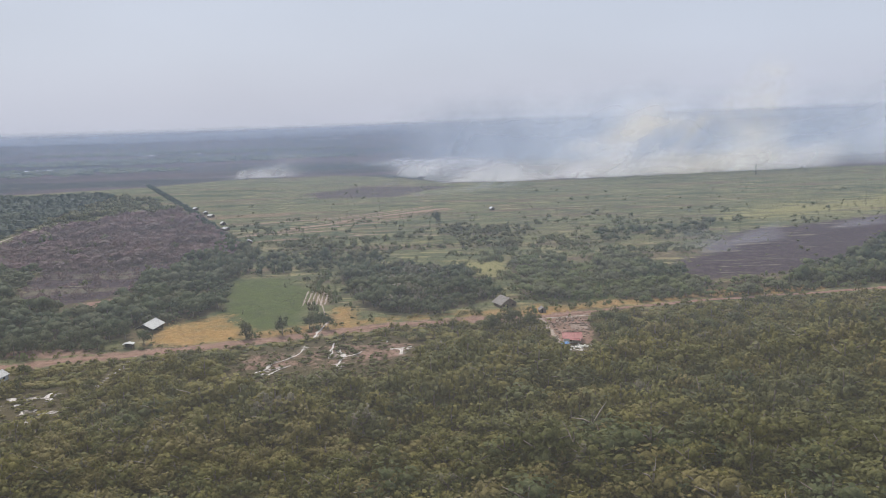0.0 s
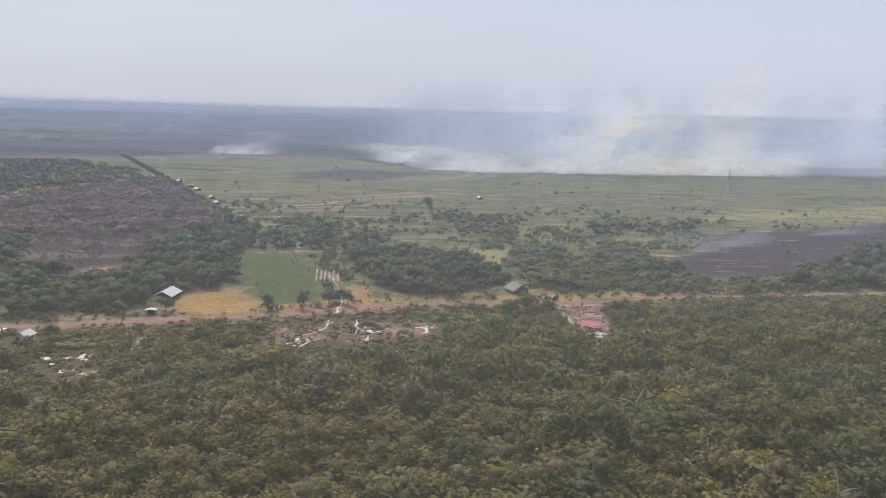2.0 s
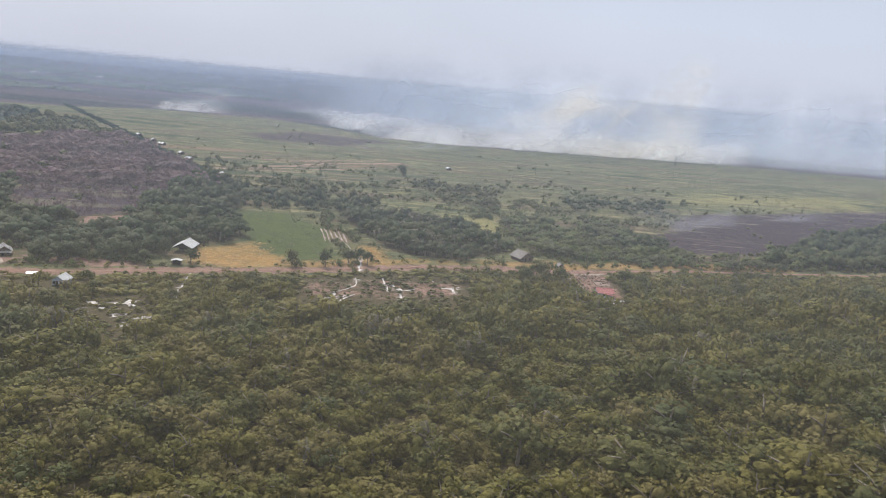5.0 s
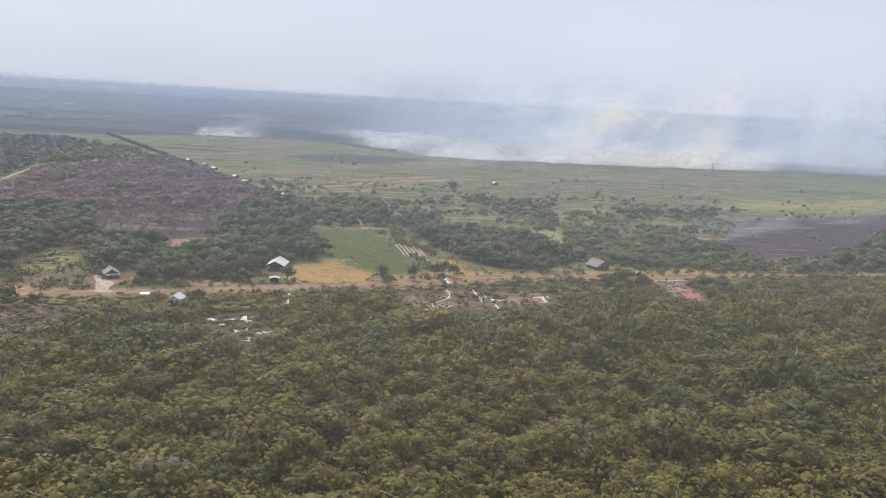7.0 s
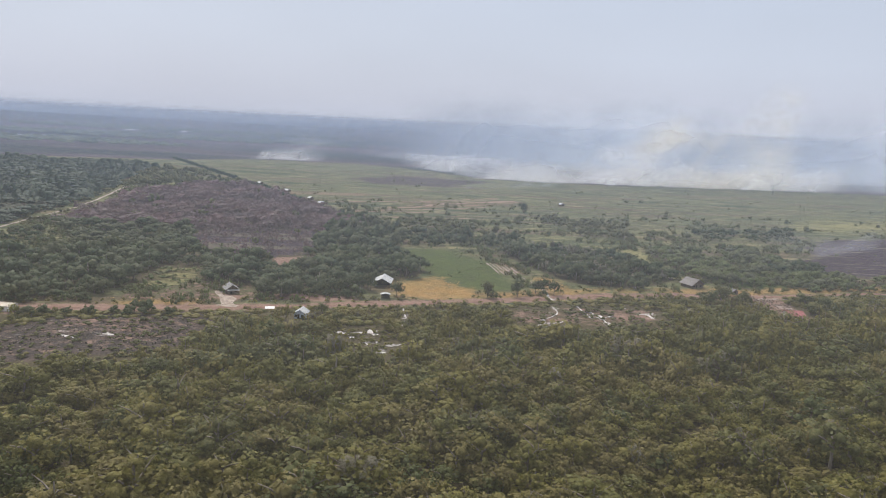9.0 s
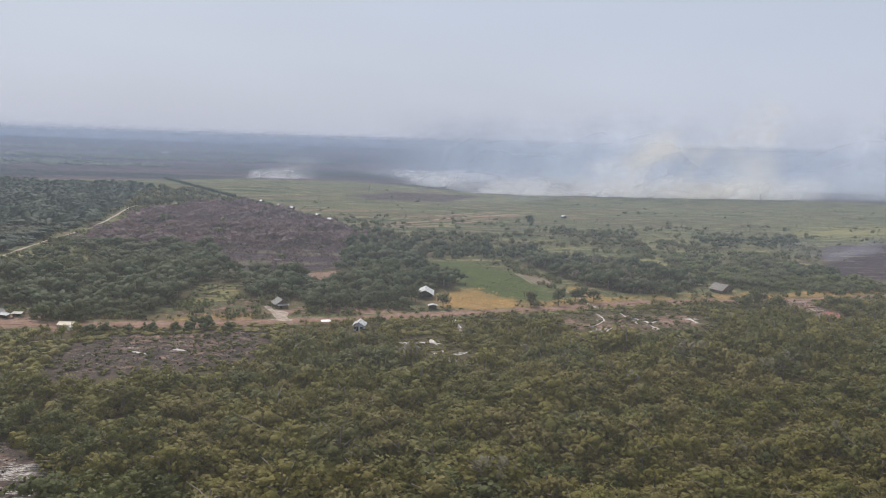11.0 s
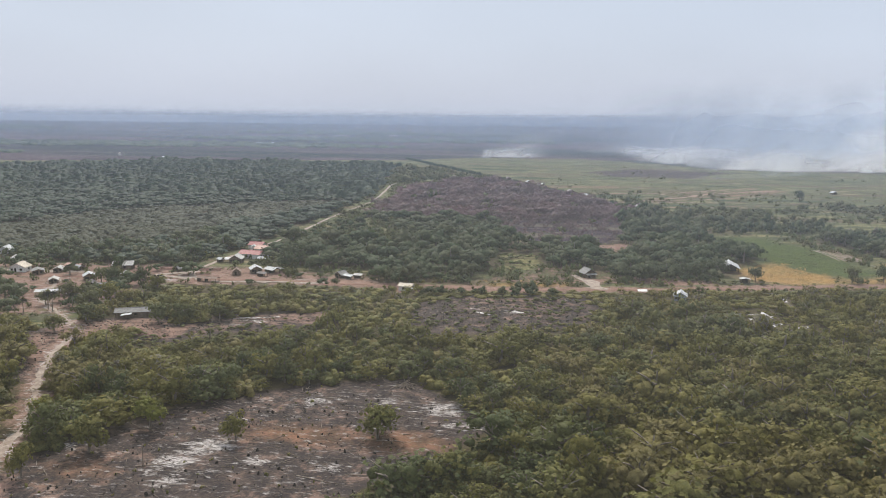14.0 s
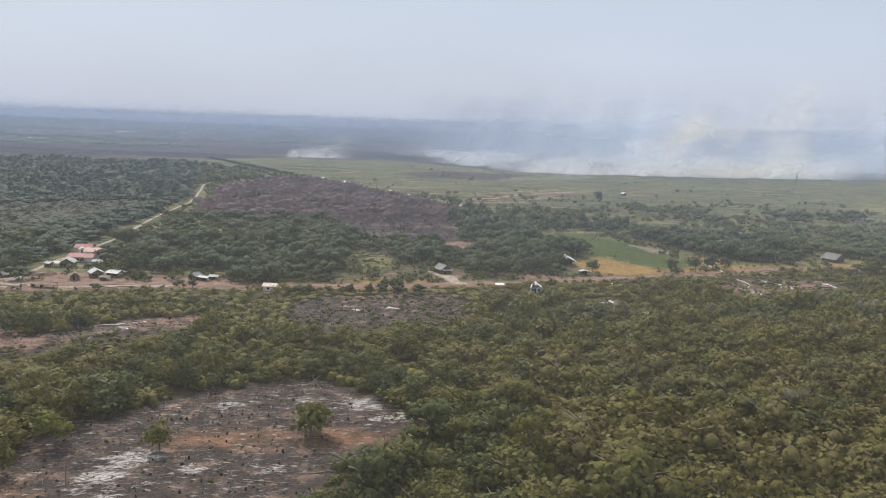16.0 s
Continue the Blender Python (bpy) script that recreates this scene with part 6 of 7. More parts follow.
# long felled trunks
for x, y, t, ln in ((-284, 128, 0.25, 16), (-292, 122, 0.1, 13), (-305, 118, -0.2, 11), (-280, 166, 0.35, 9), (-318, 168, 0.1, 8), (-345, 118, 0.3, 8), (-288, 131, -0.3, 9)):
    v, f = log_mesh(int(x) % 7)
    ob = new("felled_trunk", mesh_of("felled_trunk", np.array(v) * np.array([ln, 6.0, 5.0]), f, [M_DEADWOOD], smooth=True))
    ob.matrix_world = pose(x, y, float(gz(x, y)) - 0.12, 0, 0, math.degrees(t))
    tagged(ob, "long bleached felled trunk lying on ash", "log", "felled trunks on the clearing")

# heap of dragged branches at the clearing's far corner
heap = new("branch_heap")
heap.matrix_world = pose(-298, 182.5, float(gz(-298, 182.5)))
rg = np.random.default_rng(97)
for i in range(26):
    a, b = rg.uniform(0, 6.28), rg.uniform(0.8, 4.2)
    v, f = tube([(b * math.cos(a) * 1.4, b * math.sin(a), -0.05), (b * 0.4 * math.cos(a), b * 0.4 * math.sin(a), rg.uniform(0.2, 1.1)), (-0.5 * b * math.cos(a + rg.uniform(-1, 1)), -0.5 * b * math.sin(a + rg.uniform(-1, 1)), rg.uniform(0.3, 2.6))], [0.13, 0.10, 0.05], 5)
    ob = new("branch", mesh_of("branch", v, f, [M_DEADWOOD]))
    ob.parent = heap
tagged(heap, "heap of pale uprooted branches against forest edge", "branch heap")
# a bare burnt pole
v, f = tube([(0, 0, -0.1), (0.05, 0, 2.4), (0.12, 0.02, 4.8)], [0.16, 0.12, 0.05], 6)
snag = new("dead_snag", mesh_of("dead_snag", v, f, [M_DEADWOOD]))
snag.matrix_world = pose(-347, 117, float(gz(-347, 117)))
tagged(snag, "bare dead tree trunk standing on clearing", "dead tree")

# building rubble between the red house and the road
rg = np.random.default_rng(99)
x, y = rg.uniform(47, 72, 260), rg.uniform(360, 402, 260)
k = inside(x, y, [(46, 400), (72, 402), (64, 358), (48, 360)]) & (np.hypot(x - 63, y - 382) > 4)
x, y = x[k], y[k]
CHUNK = [(np.array([(sx * 0.5 * (1 - 0.15 * sz), sy * 0.5, (sz + 1) * 0.5 - 0.05) for sz in (-1, 1) for sx, sy in ((-1, -1), (1, -1), (1, 1), (-1, 1))]) * np.array([1.0, q, 1.0]), [(0, 3, 2, 1), (4, 5, 6, 7), (0, 1, 5, 4), (1, 2, 6, 5), (2, 3, 7, 6), (3, 0, 4, 7)]) for q in (0.4, 0.8, 1.2)]
half = len(x) // 2
stuff_of("rubble", "reddish rubble and boards on bare yard", "rubble", np.column_stack([x, y, rg.uniform(0, 6, len(x)), rg.uniform(0.4, 1.6, len(x)), rg.uniform(0.4, 1.2, len(x)), rg.uniform(0.2, 0.7, len(x))])[:half], CHUNK, M_CONCRETE, 98)
stuff_of("debris", "dark scattered debris on bare yard", "debris", np.column_stack([x, y, rg.uniform(0, 6, len(x)), rg.uniform(0.4, 1.4, len(x)), rg.uniform(0.4, 1.0, len(x)), rg.uniform(0.2, 0.6, len(x))])[half:], CHUNK, M_WOOD_WALL, 99)
for i, (poly, n, mt, nm, lab) in enumerate(((JUNCTION, 260, M_DEADWOOD, "wood_litter", "broken wood and clods on bare ground"), (JUNCTION, 160, M_CHAR, "charred_litter", "charred lumps on bare trampled ground"), (VILLAGE, 420, M_CONCRETE, "rubble", "rubble and boards strewn over village yard"), (VILLAGE, 260, M_WOOD_WALL, "debris", "dark clutter strewn over village yard"), (STRIP, 420, M_DEADWOOD, "wood_litter", "broken dead wood on cleared strip"))):
    x, y, rg = litter(poly, n, 140 + i)
    stuff_of(nm, lab, "litter", np.column_stack([x, y, rg.uniform(0, 6, len(x)), rg.uniform(0.2, 1.1, len(x)), rg.uniform(0.2, 0.6, len(x)), rg.uniform(0.1, 0.35, len(x))]), CHUNK, mt, 140 + i)


# ---- houses ----
def house(name, label, x, y, turn, w, d, h, rise, roof, wall, over=0.6, stilts=0.0, open_front=False, hip=0.0, doors=1, windows=2, category="house", group=""):
    """A gabled house; its front gable faces -y before it is turned. w across, d deep, h to the eaves."""
    root = new(name)
    root.matrix_world = pose(x, y, float(gz(x, y)) - 0.05, 0, 0, turn)
    tagged(root, label, category, group)
    t, z0 = 0.14, stilts
    if stilts:
        for sx in (-0.46, 0, 0.46):
            for sy in (-0.46, 0.46):
                part("post", box(sx * w, sy * d, -0.1, 0.2, 0.2, z0 + 0.1), M_WOOD_WALL, root)
        part("floor_deck", box(0, 0, z0 - 0.12, w + 0.2, d + 0.2, 0.12), M_WOOD_WALL, root)
    if open_front:
        for sx in (-0.47, 0.47):
            for sy in (-0.47, 0, 0.47):
                part("post", box(sx * w, sy * d, z0 - 0.1, 0.2, 0.2, h + 0.1), M_WOOD_WALL, root)
        part("wall", box(0, d / 2 - t, z0, w * 0.9, t, h), wall, root)
        # near-black inner sheet paints the shade under the open roof
        part("wall", box(0, 0.1 * d, z0, w * 0.86, t, h * 0.92), M_DARK, root)
    else:
        part("wall", box(0, -d / 2 + t / 2, z0, w, t, h), wall, root)
        part("wall", box(0, d / 2 - t / 2, z0, w, t, h), wall, root)
        part("wall", box(-w / 2 + t / 2, 0, z0, t, d - 2 * t, h), wall, root)
        part("wall", box(w / 2 - t / 2, 0, z0, t, d - 2 * t, h), wall, root)
        if doors:
            dr = part("door", box(-0.1 * w, -d / 2 - 0.03, z0 + 0.05, 0.95, 0.06, 2.0), M_DARK, root, "dark wooden door")
            part("door_frame", box(-0.1 * w, -d / 2 - 0.02, z0 + 2.05, 1.15, 0.1, 0.1), M_WOOD_WALL, dr)
        for i in range(windows):
            px_ = (-0.33, 0.25, 0.38)[i] * w
            wd = part("window", box(px_, -d / 2 - 0.025, z0 + 0.95, 1.1, 0.05, 1.0), M_DARK, root, "near-black panel painted as shaded window opening")
            part("sill", box(px_, -d / 2 - 0.06, z0 + 0.86, 1.3, 0.14, 0.08), M_WOOD_WALL, wd)
        for sgn in (-1, 1):
            wd = part("window", box(sgn * (w / 2 + 0.02), 0.1 * d, z0 + 0.95, 0.05, 1.2, 0.95), M_DARK, root, "near-black panel painted as shaded window opening")
            part("sill", box(sgn * (w / 2 + 0.05), 0.1 * d, z0 + 0.86, 0.14, 1.4, 0.08), M_WOOD_WALL, wd)
    top, e, o = z0 + h + rise, z0 + h - over * rise / (w / 2), over
    ew, ed = w / 2 + o, d / 2 + o
    if not hip:
        for sy in (-1, 1):
            bm = bmesh.new()
            for q in (0, t):
                bm.faces.new([bm.verts.new(p) for p in ((-w / 2, sy * (d / 2 - q), z0 + h), (w / 2, sy * (d / 2 - q), z0 + h), (0, sy * (d / 2 - q), top - 0.1))])
            # open sheds: near-black gable paints the shaded roof space
            part("gable", bm, M_DARK if open_front else wall, root)
    r = hip * d / 2
    part("roof_slope", plate([(-ew, -ed, e), (0, -ed + r, top), (0, ed - r, top), (-ew, ed, e)], 0.07), roof, root)
    part("roof_slope", plate([(0, -ed + r, top), (ew, -ed, e), (ew, ed, e), (0, ed - r, top)], 0.07), roof, root)
    if hip:
        for sy in (-1, 1):
            bm = bmesh.new()
            bm.faces.new([bm.verts.new(p) for p in ((-ew, sy * ed, e), (ew, sy * ed, e), (0, sy * (ed - r), top))])
            bmesh.ops.solidify(bm, geom=bm.faces[:], thickness=0.06)
            part("roof_slope", bm, roof, root)
    part("ridge_cap", box(0, 0, top - 0.03, 0.4, 2 * (ed - r) + 0.02, 0.09), roof, root)
    return root


def lean_to(parent, x, y, w, d, h0, h1, roof):
    part("porch_roof", plate([(x - w / 2, y - d / 2, h0), (x + w / 2, y - d / 2, h0), (x + w / 2, y + d / 2, h1), (x - w / 2, y + d / 2, h1)], 0.06), roof, parent)
    for sx in (-0.46, 0.46):
        part("porch_post", box(x + sx * w, y - d * 0.44, -0.1, 0.14, 0.14, h0 + 0.1), M_WOOD_WALL, parent)


house("barn", "open barn with white sheet gable roof", -161.5, 399, -6, 9.0, 13.0, 3.2, 2.3, M_WHITE_ROOF, M_WOOD_WALL, 0.7, open_front=True, category="barn")
house("shed", "small open shed with white roof beside road", -160, 367, 3, 4.4, 3.0, 2.3, 0.5, M_WHITE_ROOF, M_WOOD_WALL, 0.35, open_front=True, category="shed")
house("house", "small pale blue house with white gable roof", -198, 320.5, -8, 5.2, 6.5, 2.7, 1.6, M_WHITE_ROOF, M_BLUE_WALL, 0.5, windows=2)
h3 = house("house", "wooden house with grey sheet gable roof and porch", -239, 367, 24, 6.0, 7.0, 2.7, 2.0, M_DULL_ROOF, M_WOOD_WALL, 0.7)
lean_to(h3, 0, -4.9, 6.0, 2.2, 2.0, 2.5, M_DULL_ROOF)
house("house", "brown house with weathered grey brown roof", 29, 431, 24, 9.5, 9.5, 2.6, 3.0, M_DARK_ROOF, M_WOOD_WALL, 0.9)
house("hut", "little dark hut beside the brown house", 48, 414, 10, 3.4, 3.4, 2.0, 1.2, M_DARK_ROOF, M_WOOD_WALL, 0.4, windows=0, category="hut")
rh = house("house", "white house with low red sheet roof", 55, 357, 86, 8.0, 8.0, 2.6, 1.5, M_RED_ROOF, M_WHITE_WALL, 0.7)
lean_to(rh, -5.6, -1.0, 2.8, 5.0, 2.0, 2.4, M_RED_ROOF)
th = house("house", "house with broad tan sheet roof below road", -325.5, 316, 84, 6.0, 6.0, 2.6, 0.8, M_TAN_ROOF, M_WHITE_WALL, 0.5)
lean_to(th, -4.0, -4.5, 3.5, 3.4, 2.0, 2.3, M_WHITE_ROOF)
house("house", "grey roofed roadside house with open stall", -364, 337, -30, 4.4, 4.6, 2.1, 1.3, M_DULL_ROOF, M_WOOD_WALL, 0.5)
house("stall", "white roofed roadside stall with open front", -359, 334.5, 60, 3.4, 5.2, 1.9, 0.5, M_WHITE_ROOF, M_WOOD_WALL, 0.4, open_front=True, category="stall")
house("stall", "low grey roofed stall with cluttered front", -355, 338, 75, 3.2, 4.2, 1.8, 0.5, M_GREY_ROOF, M_WOOD_WALL, 0.4, open_front=True, category="stall")
house("house", "small house with white gable roof in village", -411, 339, 30, 5.5, 6.0, 2.6, 1.4, M_WHITE_ROOF, M_WOOD_WALL, 0.5)
st = house("stall", "open stall with broad white roof beside road", -402.5, 340.5, 62, 5.0, 6.5, 2.4, 0.9, M_WHITE_ROOF, M_WOOD_WALL, 0.5, open_front=True, category="stall")
lean_to(st, 4.6, 0, 3.0, 5.0, 1.9, 2.2, M_GREY_ROOF)
house("shed", "low dark roofed shed beside the road", -404, 331, 80, 3.0, 4.4, 1.9, 0.5, M_DARK_ROOF, M_WOOD_WALL, 0.4, open_front=True, category="shed")
house("hut", "small rusty brown hut beside the road", -418.5, 332, 20, 4.0, 4.0, 2.2, 1.5, M_RUST_ROOF, M_WOOD_WALL, 0.4, windows=0, category="hut")
house("shed", "long low brown roofed shed at road edge", -425.5, 314, 86, 3.6, 10.5, 2.0, 0.6, M_RUST_ROOF, M_WOOD_WALL, 0.4, open_front=True, category="shed")
house("house", "village house with long faded red sheet roof", -431, 382, 84, 8.0, 13.0, 2.8, 1.5, M_RED_ROOF, M_WHITE_WALL, 0.6)
house("house", "village house with faded pink roof", -427, 398, 84, 7.5, 15.0, 2.8, 1.6, M_PINK_ROOF, M_WHITE_WALL, 0.6)
house("house", "village house with red roof at the back", -440, 412, 84, 6.5, 9.0, 2.8, 1.5, M_RED_ROOF, M_WHITE_WALL, 0.6)
house("house", "village house with pale tan roof", -421.5, 383, 12, 6.0, 7.5, 2.6, 1.3, M_TAN_ROOF, M_WHITE_WALL, 0.5)
house("stall", "small white roofed stall near the junction", -419, 369, 70, 3.6, 5.5, 2.3, 0.8, M_WHITE_ROOF, M_WOOD_WALL, 0.4, open_front=True, category="stall")
house("shed", "small white roofed shed behind red roofs", -439, 404, 20, 3.0, 4.0, 2.8, 0.8, M_WHITE_ROOF, M_WHITE_WALL, 0.3, windows=0, category="shed")
gh = house("house", "pale grey roofed house near red roofs", -433, 365, 8, 6.5, 7.0, 2.7, 1.9, M_GREY_ROOF, M_WOOD_WALL, 0.5)
lean_to(gh, -5.2, -0.5, 3.4, 4.4, 2.0, 2.5, M_WHITE_ROOF)
house("stall", "tiny white roofed stall beside grey house", -441, 362, 60, 3.0, 3.6, 2.2, 0.7, M_WHITE_ROOF, M_WOOD_WALL, 0.3, open_front=True, category="stall")
lh = house("house", "long low house with dull grey sheet roof", -424, 243.5, -68, 5.0, 13.0, 2.6, 1.1, M_DULL_ROOF, M_WOOD_WALL, 0.5, windows=3)
lean_to(lh, 4.4, -2.0, 3.0, 4.0, 1.9, 2.3, M_WHITE_ROOF)
house("hall", "long open hall with white flat gable roof", -480, 271, -70, 5.0, 13.0, 2.4, 0.5, M_WHITE_ROOF, M_WHITE_WALL, 0.5, open_front=True, category="hall")
house("house", "small village house with white roof", -484, 305, 35, 5.0, 6.0, 2.5, 1.4, M_WHITE_ROOF, M_WOOD_WALL, 0.5)
house("house", "village house with pale double gable roof", -531, 317, 10, 8.0, 7.0, 2.8, 2.0, M_TAN_ROOF, M_WHITE_WALL, 0.6)
house("house", "white roofed house at the wood edge", -575, 363, 15, 6.0, 7.0, 2.7, 1.8, M_WHITE_ROOF, M_WHITE_WALL, 0.5)
house("house", "village house with pyramid shaped pale roof", -466, 308, 30, 7.0, 6.5, 2.6, 2.2, M_GREY_ROOF, M_WOOD_WALL, 0.6, hip=0.7)
house("house", "grey roofed house set back from road", -483, 334, -70, 6.0, 10.0, 2.7, 1.6, M_GREY_ROOF, M_WOOD_WALL, 0.5)
house("house", "pale roofed house behind village yard", -548, 338, 60, 5.5, 7.0, 2.6, 1.5, M_GREY_ROOF, M_WHITE_WALL, 0.5)
house("house", "pale grey gabled village house with patched roof", -511, 320, 20, 4.2, 5.6, 2.1, 1.0, M_GREY_ROOF, M_WOOD_WALL, 0.5)
house("house", "dull grey roofed village house", -518, 313, 40, 5.2, 6.8, 2.3, 0.8, M_DULL_ROOF, M_WOOD_WALL, 0.5)
house("house", "white roofed house behind village yard", -503, 324, 70, 3.8, 5.0, 2.0, 1.1, M_WHITE_ROOF, M_WOOD_WALL, 0.5)
house("house", "low dull grey shed beside village trees", -466, 289, -60, 4.0, 6.4, 2.0, 0.7, M_DULL_ROOF, M_WOOD_WALL, 0.5)
house("house", "small dark roofed shed in village yard", -474, 291, 20, 3.6, 4.8, 1.9, 1.0, M_DARK_ROOF, M_WOOD_WALL, 0.5)
house("house", "rusty roofed shed beside village road", -457, 312, 80, 4.8, 7.2, 2.1, 0.7, M_RUST_ROOF, M_WOOD_WALL, 0.5)
house("house", "grey roofed hut on village yard", -497, 296, 30, 3.9, 5.4, 2.0, 0.9, M_GREY_ROOF, M_WOOD_WALL, 0.5)
house("house", "dull grey hut at village corner", -450, 334, -40, 3.4, 4.6, 2.0, 1.1, M_DULL_ROOF, M_WOOD_WALL, 0.5)
house("house", "low brown roofed house beside the road", -506, 326, 80, 5.0, 9.0, 2.5, 1.2, M_PINK_ROOF, M_WOOD_WALL, 0.5)
for hx, hy, tn, rf, ww in ((-184, 700, 20, M_GREY_ROOF, 8), (-231, 796, 60, M_WHITE_ROOF, 7), (-247, 842, 30, M_GREY_ROOF, 7), (-283, 919, 60, M_GREY_ROOF, 8), (-300, 955, 20, M_WHITE_ROOF, 7), (-330, 1010, 40, M_GREY_ROOF, 8), (51, 908, 15, M_WHITE_ROOF, 7)):
    house("farm_hut", "small farm hut with pale sheet roof beside canal" if hx < 0 else "small farm hut with white roof on grassland", hx, hy, tn, ww * 0.7, ww * 0.8, 2.4, 1.4, rf, M_WOOD_WALL, 0.6, windows=0, category="hut", group="farm huts")
house("depot", "far white roofed depot behind the plantation", -977, 1290, 80, 8, 13, 4.0, 2.0, M_WHITE_ROOF, M_WHITE_WALL, 0.6, windows=0, doors=0, category="depot")
house("depot", "far pale roofed depot behind the plantation", -1129, 1390, 40, 6, 7, 4.0, 2.0, M_TAN_ROOF, M_WHITE_WALL, 0.6, windows=0, doors=0, category="depot")

# roofless walls and slabs beside the red house
ruin = new("foundation")
ruin.matrix_world = pose(63, 382, float(gz(63, 382)) - 0.05, 0, 0, -8)
tagged(ruin, "roofless reddish foundation with low broken walls", "foundation")
part("slab", box(0, 0, 0, 9, 9, 0.22, 0.04), M_CONCRETE, ruin)
for bx_, by_, sx, sy, hh in ((-4.4, 0, 0.2, 8, 0.5), (0, 4.3, 8, 0.2, 0.6), (4.3, 1.0, 0.2, 5, 0.5), (-1, -1.2, 0.2, 4, 0.4), (2, 0.6, 4, 0.2, 0.5)):
    part("low_wall", box(bx_, by_, 0.2, sx, sy, hh), M_CONCRETE, ruin)

# stall roof of white sheeting beside the road
tarp = new("tarpaulin_shelter")
tarp.matrix_world = pose(-214, 331.5, float(gz(-214, 331.5)) - 0.05, 0, 0, 5)
tagged(tarp, "low white tarpaulin shelter beside the road", "shelter")
part("sheet", plate([(-2.3, -1.3, 1.25), (2.3, -1.3, 1.35), (2.2, 1.3, 1.75), (-2.2, 1.3, 1.65)], 0.05), M_TARP, tarp)
for sx in (-2, 2):
    for sy in (-1.1, 1.1):
        part("pole", box(sx, sy, -0.05, 0.1, 0.1, 1.5), M_WOOD_WALL, tarp)

# blue sheet and pale heaps in front of the red roofed house
blue = new("tarpaulin_shelter")
blue.matrix_world = pose(50.5, 349, float(gz(50.5, 349)) - 0.05, 0, 0, 6)
tagged(blue, "small blue tarpaulin shelter beside white house", "shelter")
part("sheet", plate([(-1.9, -1.2, 1.3), (1.9, -1.2, 1.4), (1.8, 1.2, 1.8), (-1.8, 1.2, 1.7)], 0.05), M_BLUE_TARP, blue)
for sx in (-1.7, 1.7):
    for sy in (-1.0, 1.0):
        part("pole", box(sx, sy, -0.05, 0.1, 0.1, 1.5), M_WOOD_WALL, blue)
rg = np.random.default_rng(101)
x, y = rg.normal(56, 2.6, 46), rg.normal(346, 1.6, 46)
stuff_of("rubble", "white plaster rubble in front of house", "rubble", np.column_stack([x, y, rg.uniform(0, 6, 46), rg.uniform(0.4, 1.4, 46), rg.uniform(0.4, 1.0, 46), rg.uniform(0.2, 0.6, 46)]), CHUNK, M_WHITE_WALL, 101)

# a parked car on the village road
car = new("car")
car.matrix_world = pose(-452, 315.5, float(gz(-452, 315.5)) + 0.12, 0, 0, 12)
tagged(car, "small dark car parked on the village road", "car")
part("body", box(0, 0, 0.3, 4.0, 1.65, 0.62, 0.12), M_PAINT, car)
part("cabin", box(-0.2, 0, 0.90, 2.2, 1.45, 0.6, 0.2), M_DARK, car)
for sx in (-1.25, 1.25):
    for sy in (-0.75, 0.75):
        bm = bmesh.new()
        bmesh.ops.create_cone(bm, cap_ends=True, segments=14, radius1=0.31, radius2=0.31, depth=0.2, matrix=Matrix.Translation((sx, sy, 0.31)) @ Matrix.Rotation(radians(90), 4, "X"))
        part("wheel", bm, M_RUBBER, car)

# lattice mast on the plain
mast = new("lattice_mast")
mast.matrix_world = pose(520, 1310, float(gz(520, 1310)) - 0.1)
tagged(mast, "dark lattice mast on the open plain", "mast")
for a in range(3):
    c, s_ = math.cos(a * 2.094), math.sin(a * 2.094)
    v, f = tube([(1.6 * c, 1.6 * s_, 0), (0.5 * c, 0.5 * s_, 17)], [0.28, 0.2], 5)
    ob = new("leg", mesh_of("leg", v, f, [M_STEEL]))
    ob.parent = mast
for i in range(8):
    z0, z1 = i * 2.1, i * 2.1 + 2.1
    for a in range(3):
        r0, r1 = 1.6 - 1.1 * z0 / 17, 1.6 - 1.1 * z1 / 17
        a0, a1 = a * 2.094, (a + 1) * 2.094
        v, f = tube([(r0 * math.cos(a0), r0 * math.sin(a0), z0), (r1 * math.cos(a1), r1 * math.sin(a1), z1)], [0.12, 0.12], 4)
        ob = new("brace", mesh_of("brace", v, f, [M_STEEL]))
        ob.parent = mast


# brown board fence along the village road
fence = new("fence")
fence.matrix_world = pose(-447, 338, float(gz(-447, 338)) - 0.05, 0, 0, 8)
tagged(fence, "long reddish board fence beside village road", "fence")
for i in range(17):
    part("fence_post", box(-16 + 2 * i, 0.1, -0.1, 0.14, 0.14, 1.5), M_WOOD_WALL, fence)
for i in range(16):
    part("fence_panel", box(-15 + 2 * i, 0, 0.1, 1.94, 0.05, 1.25), M_PINK_ROOF, fence)


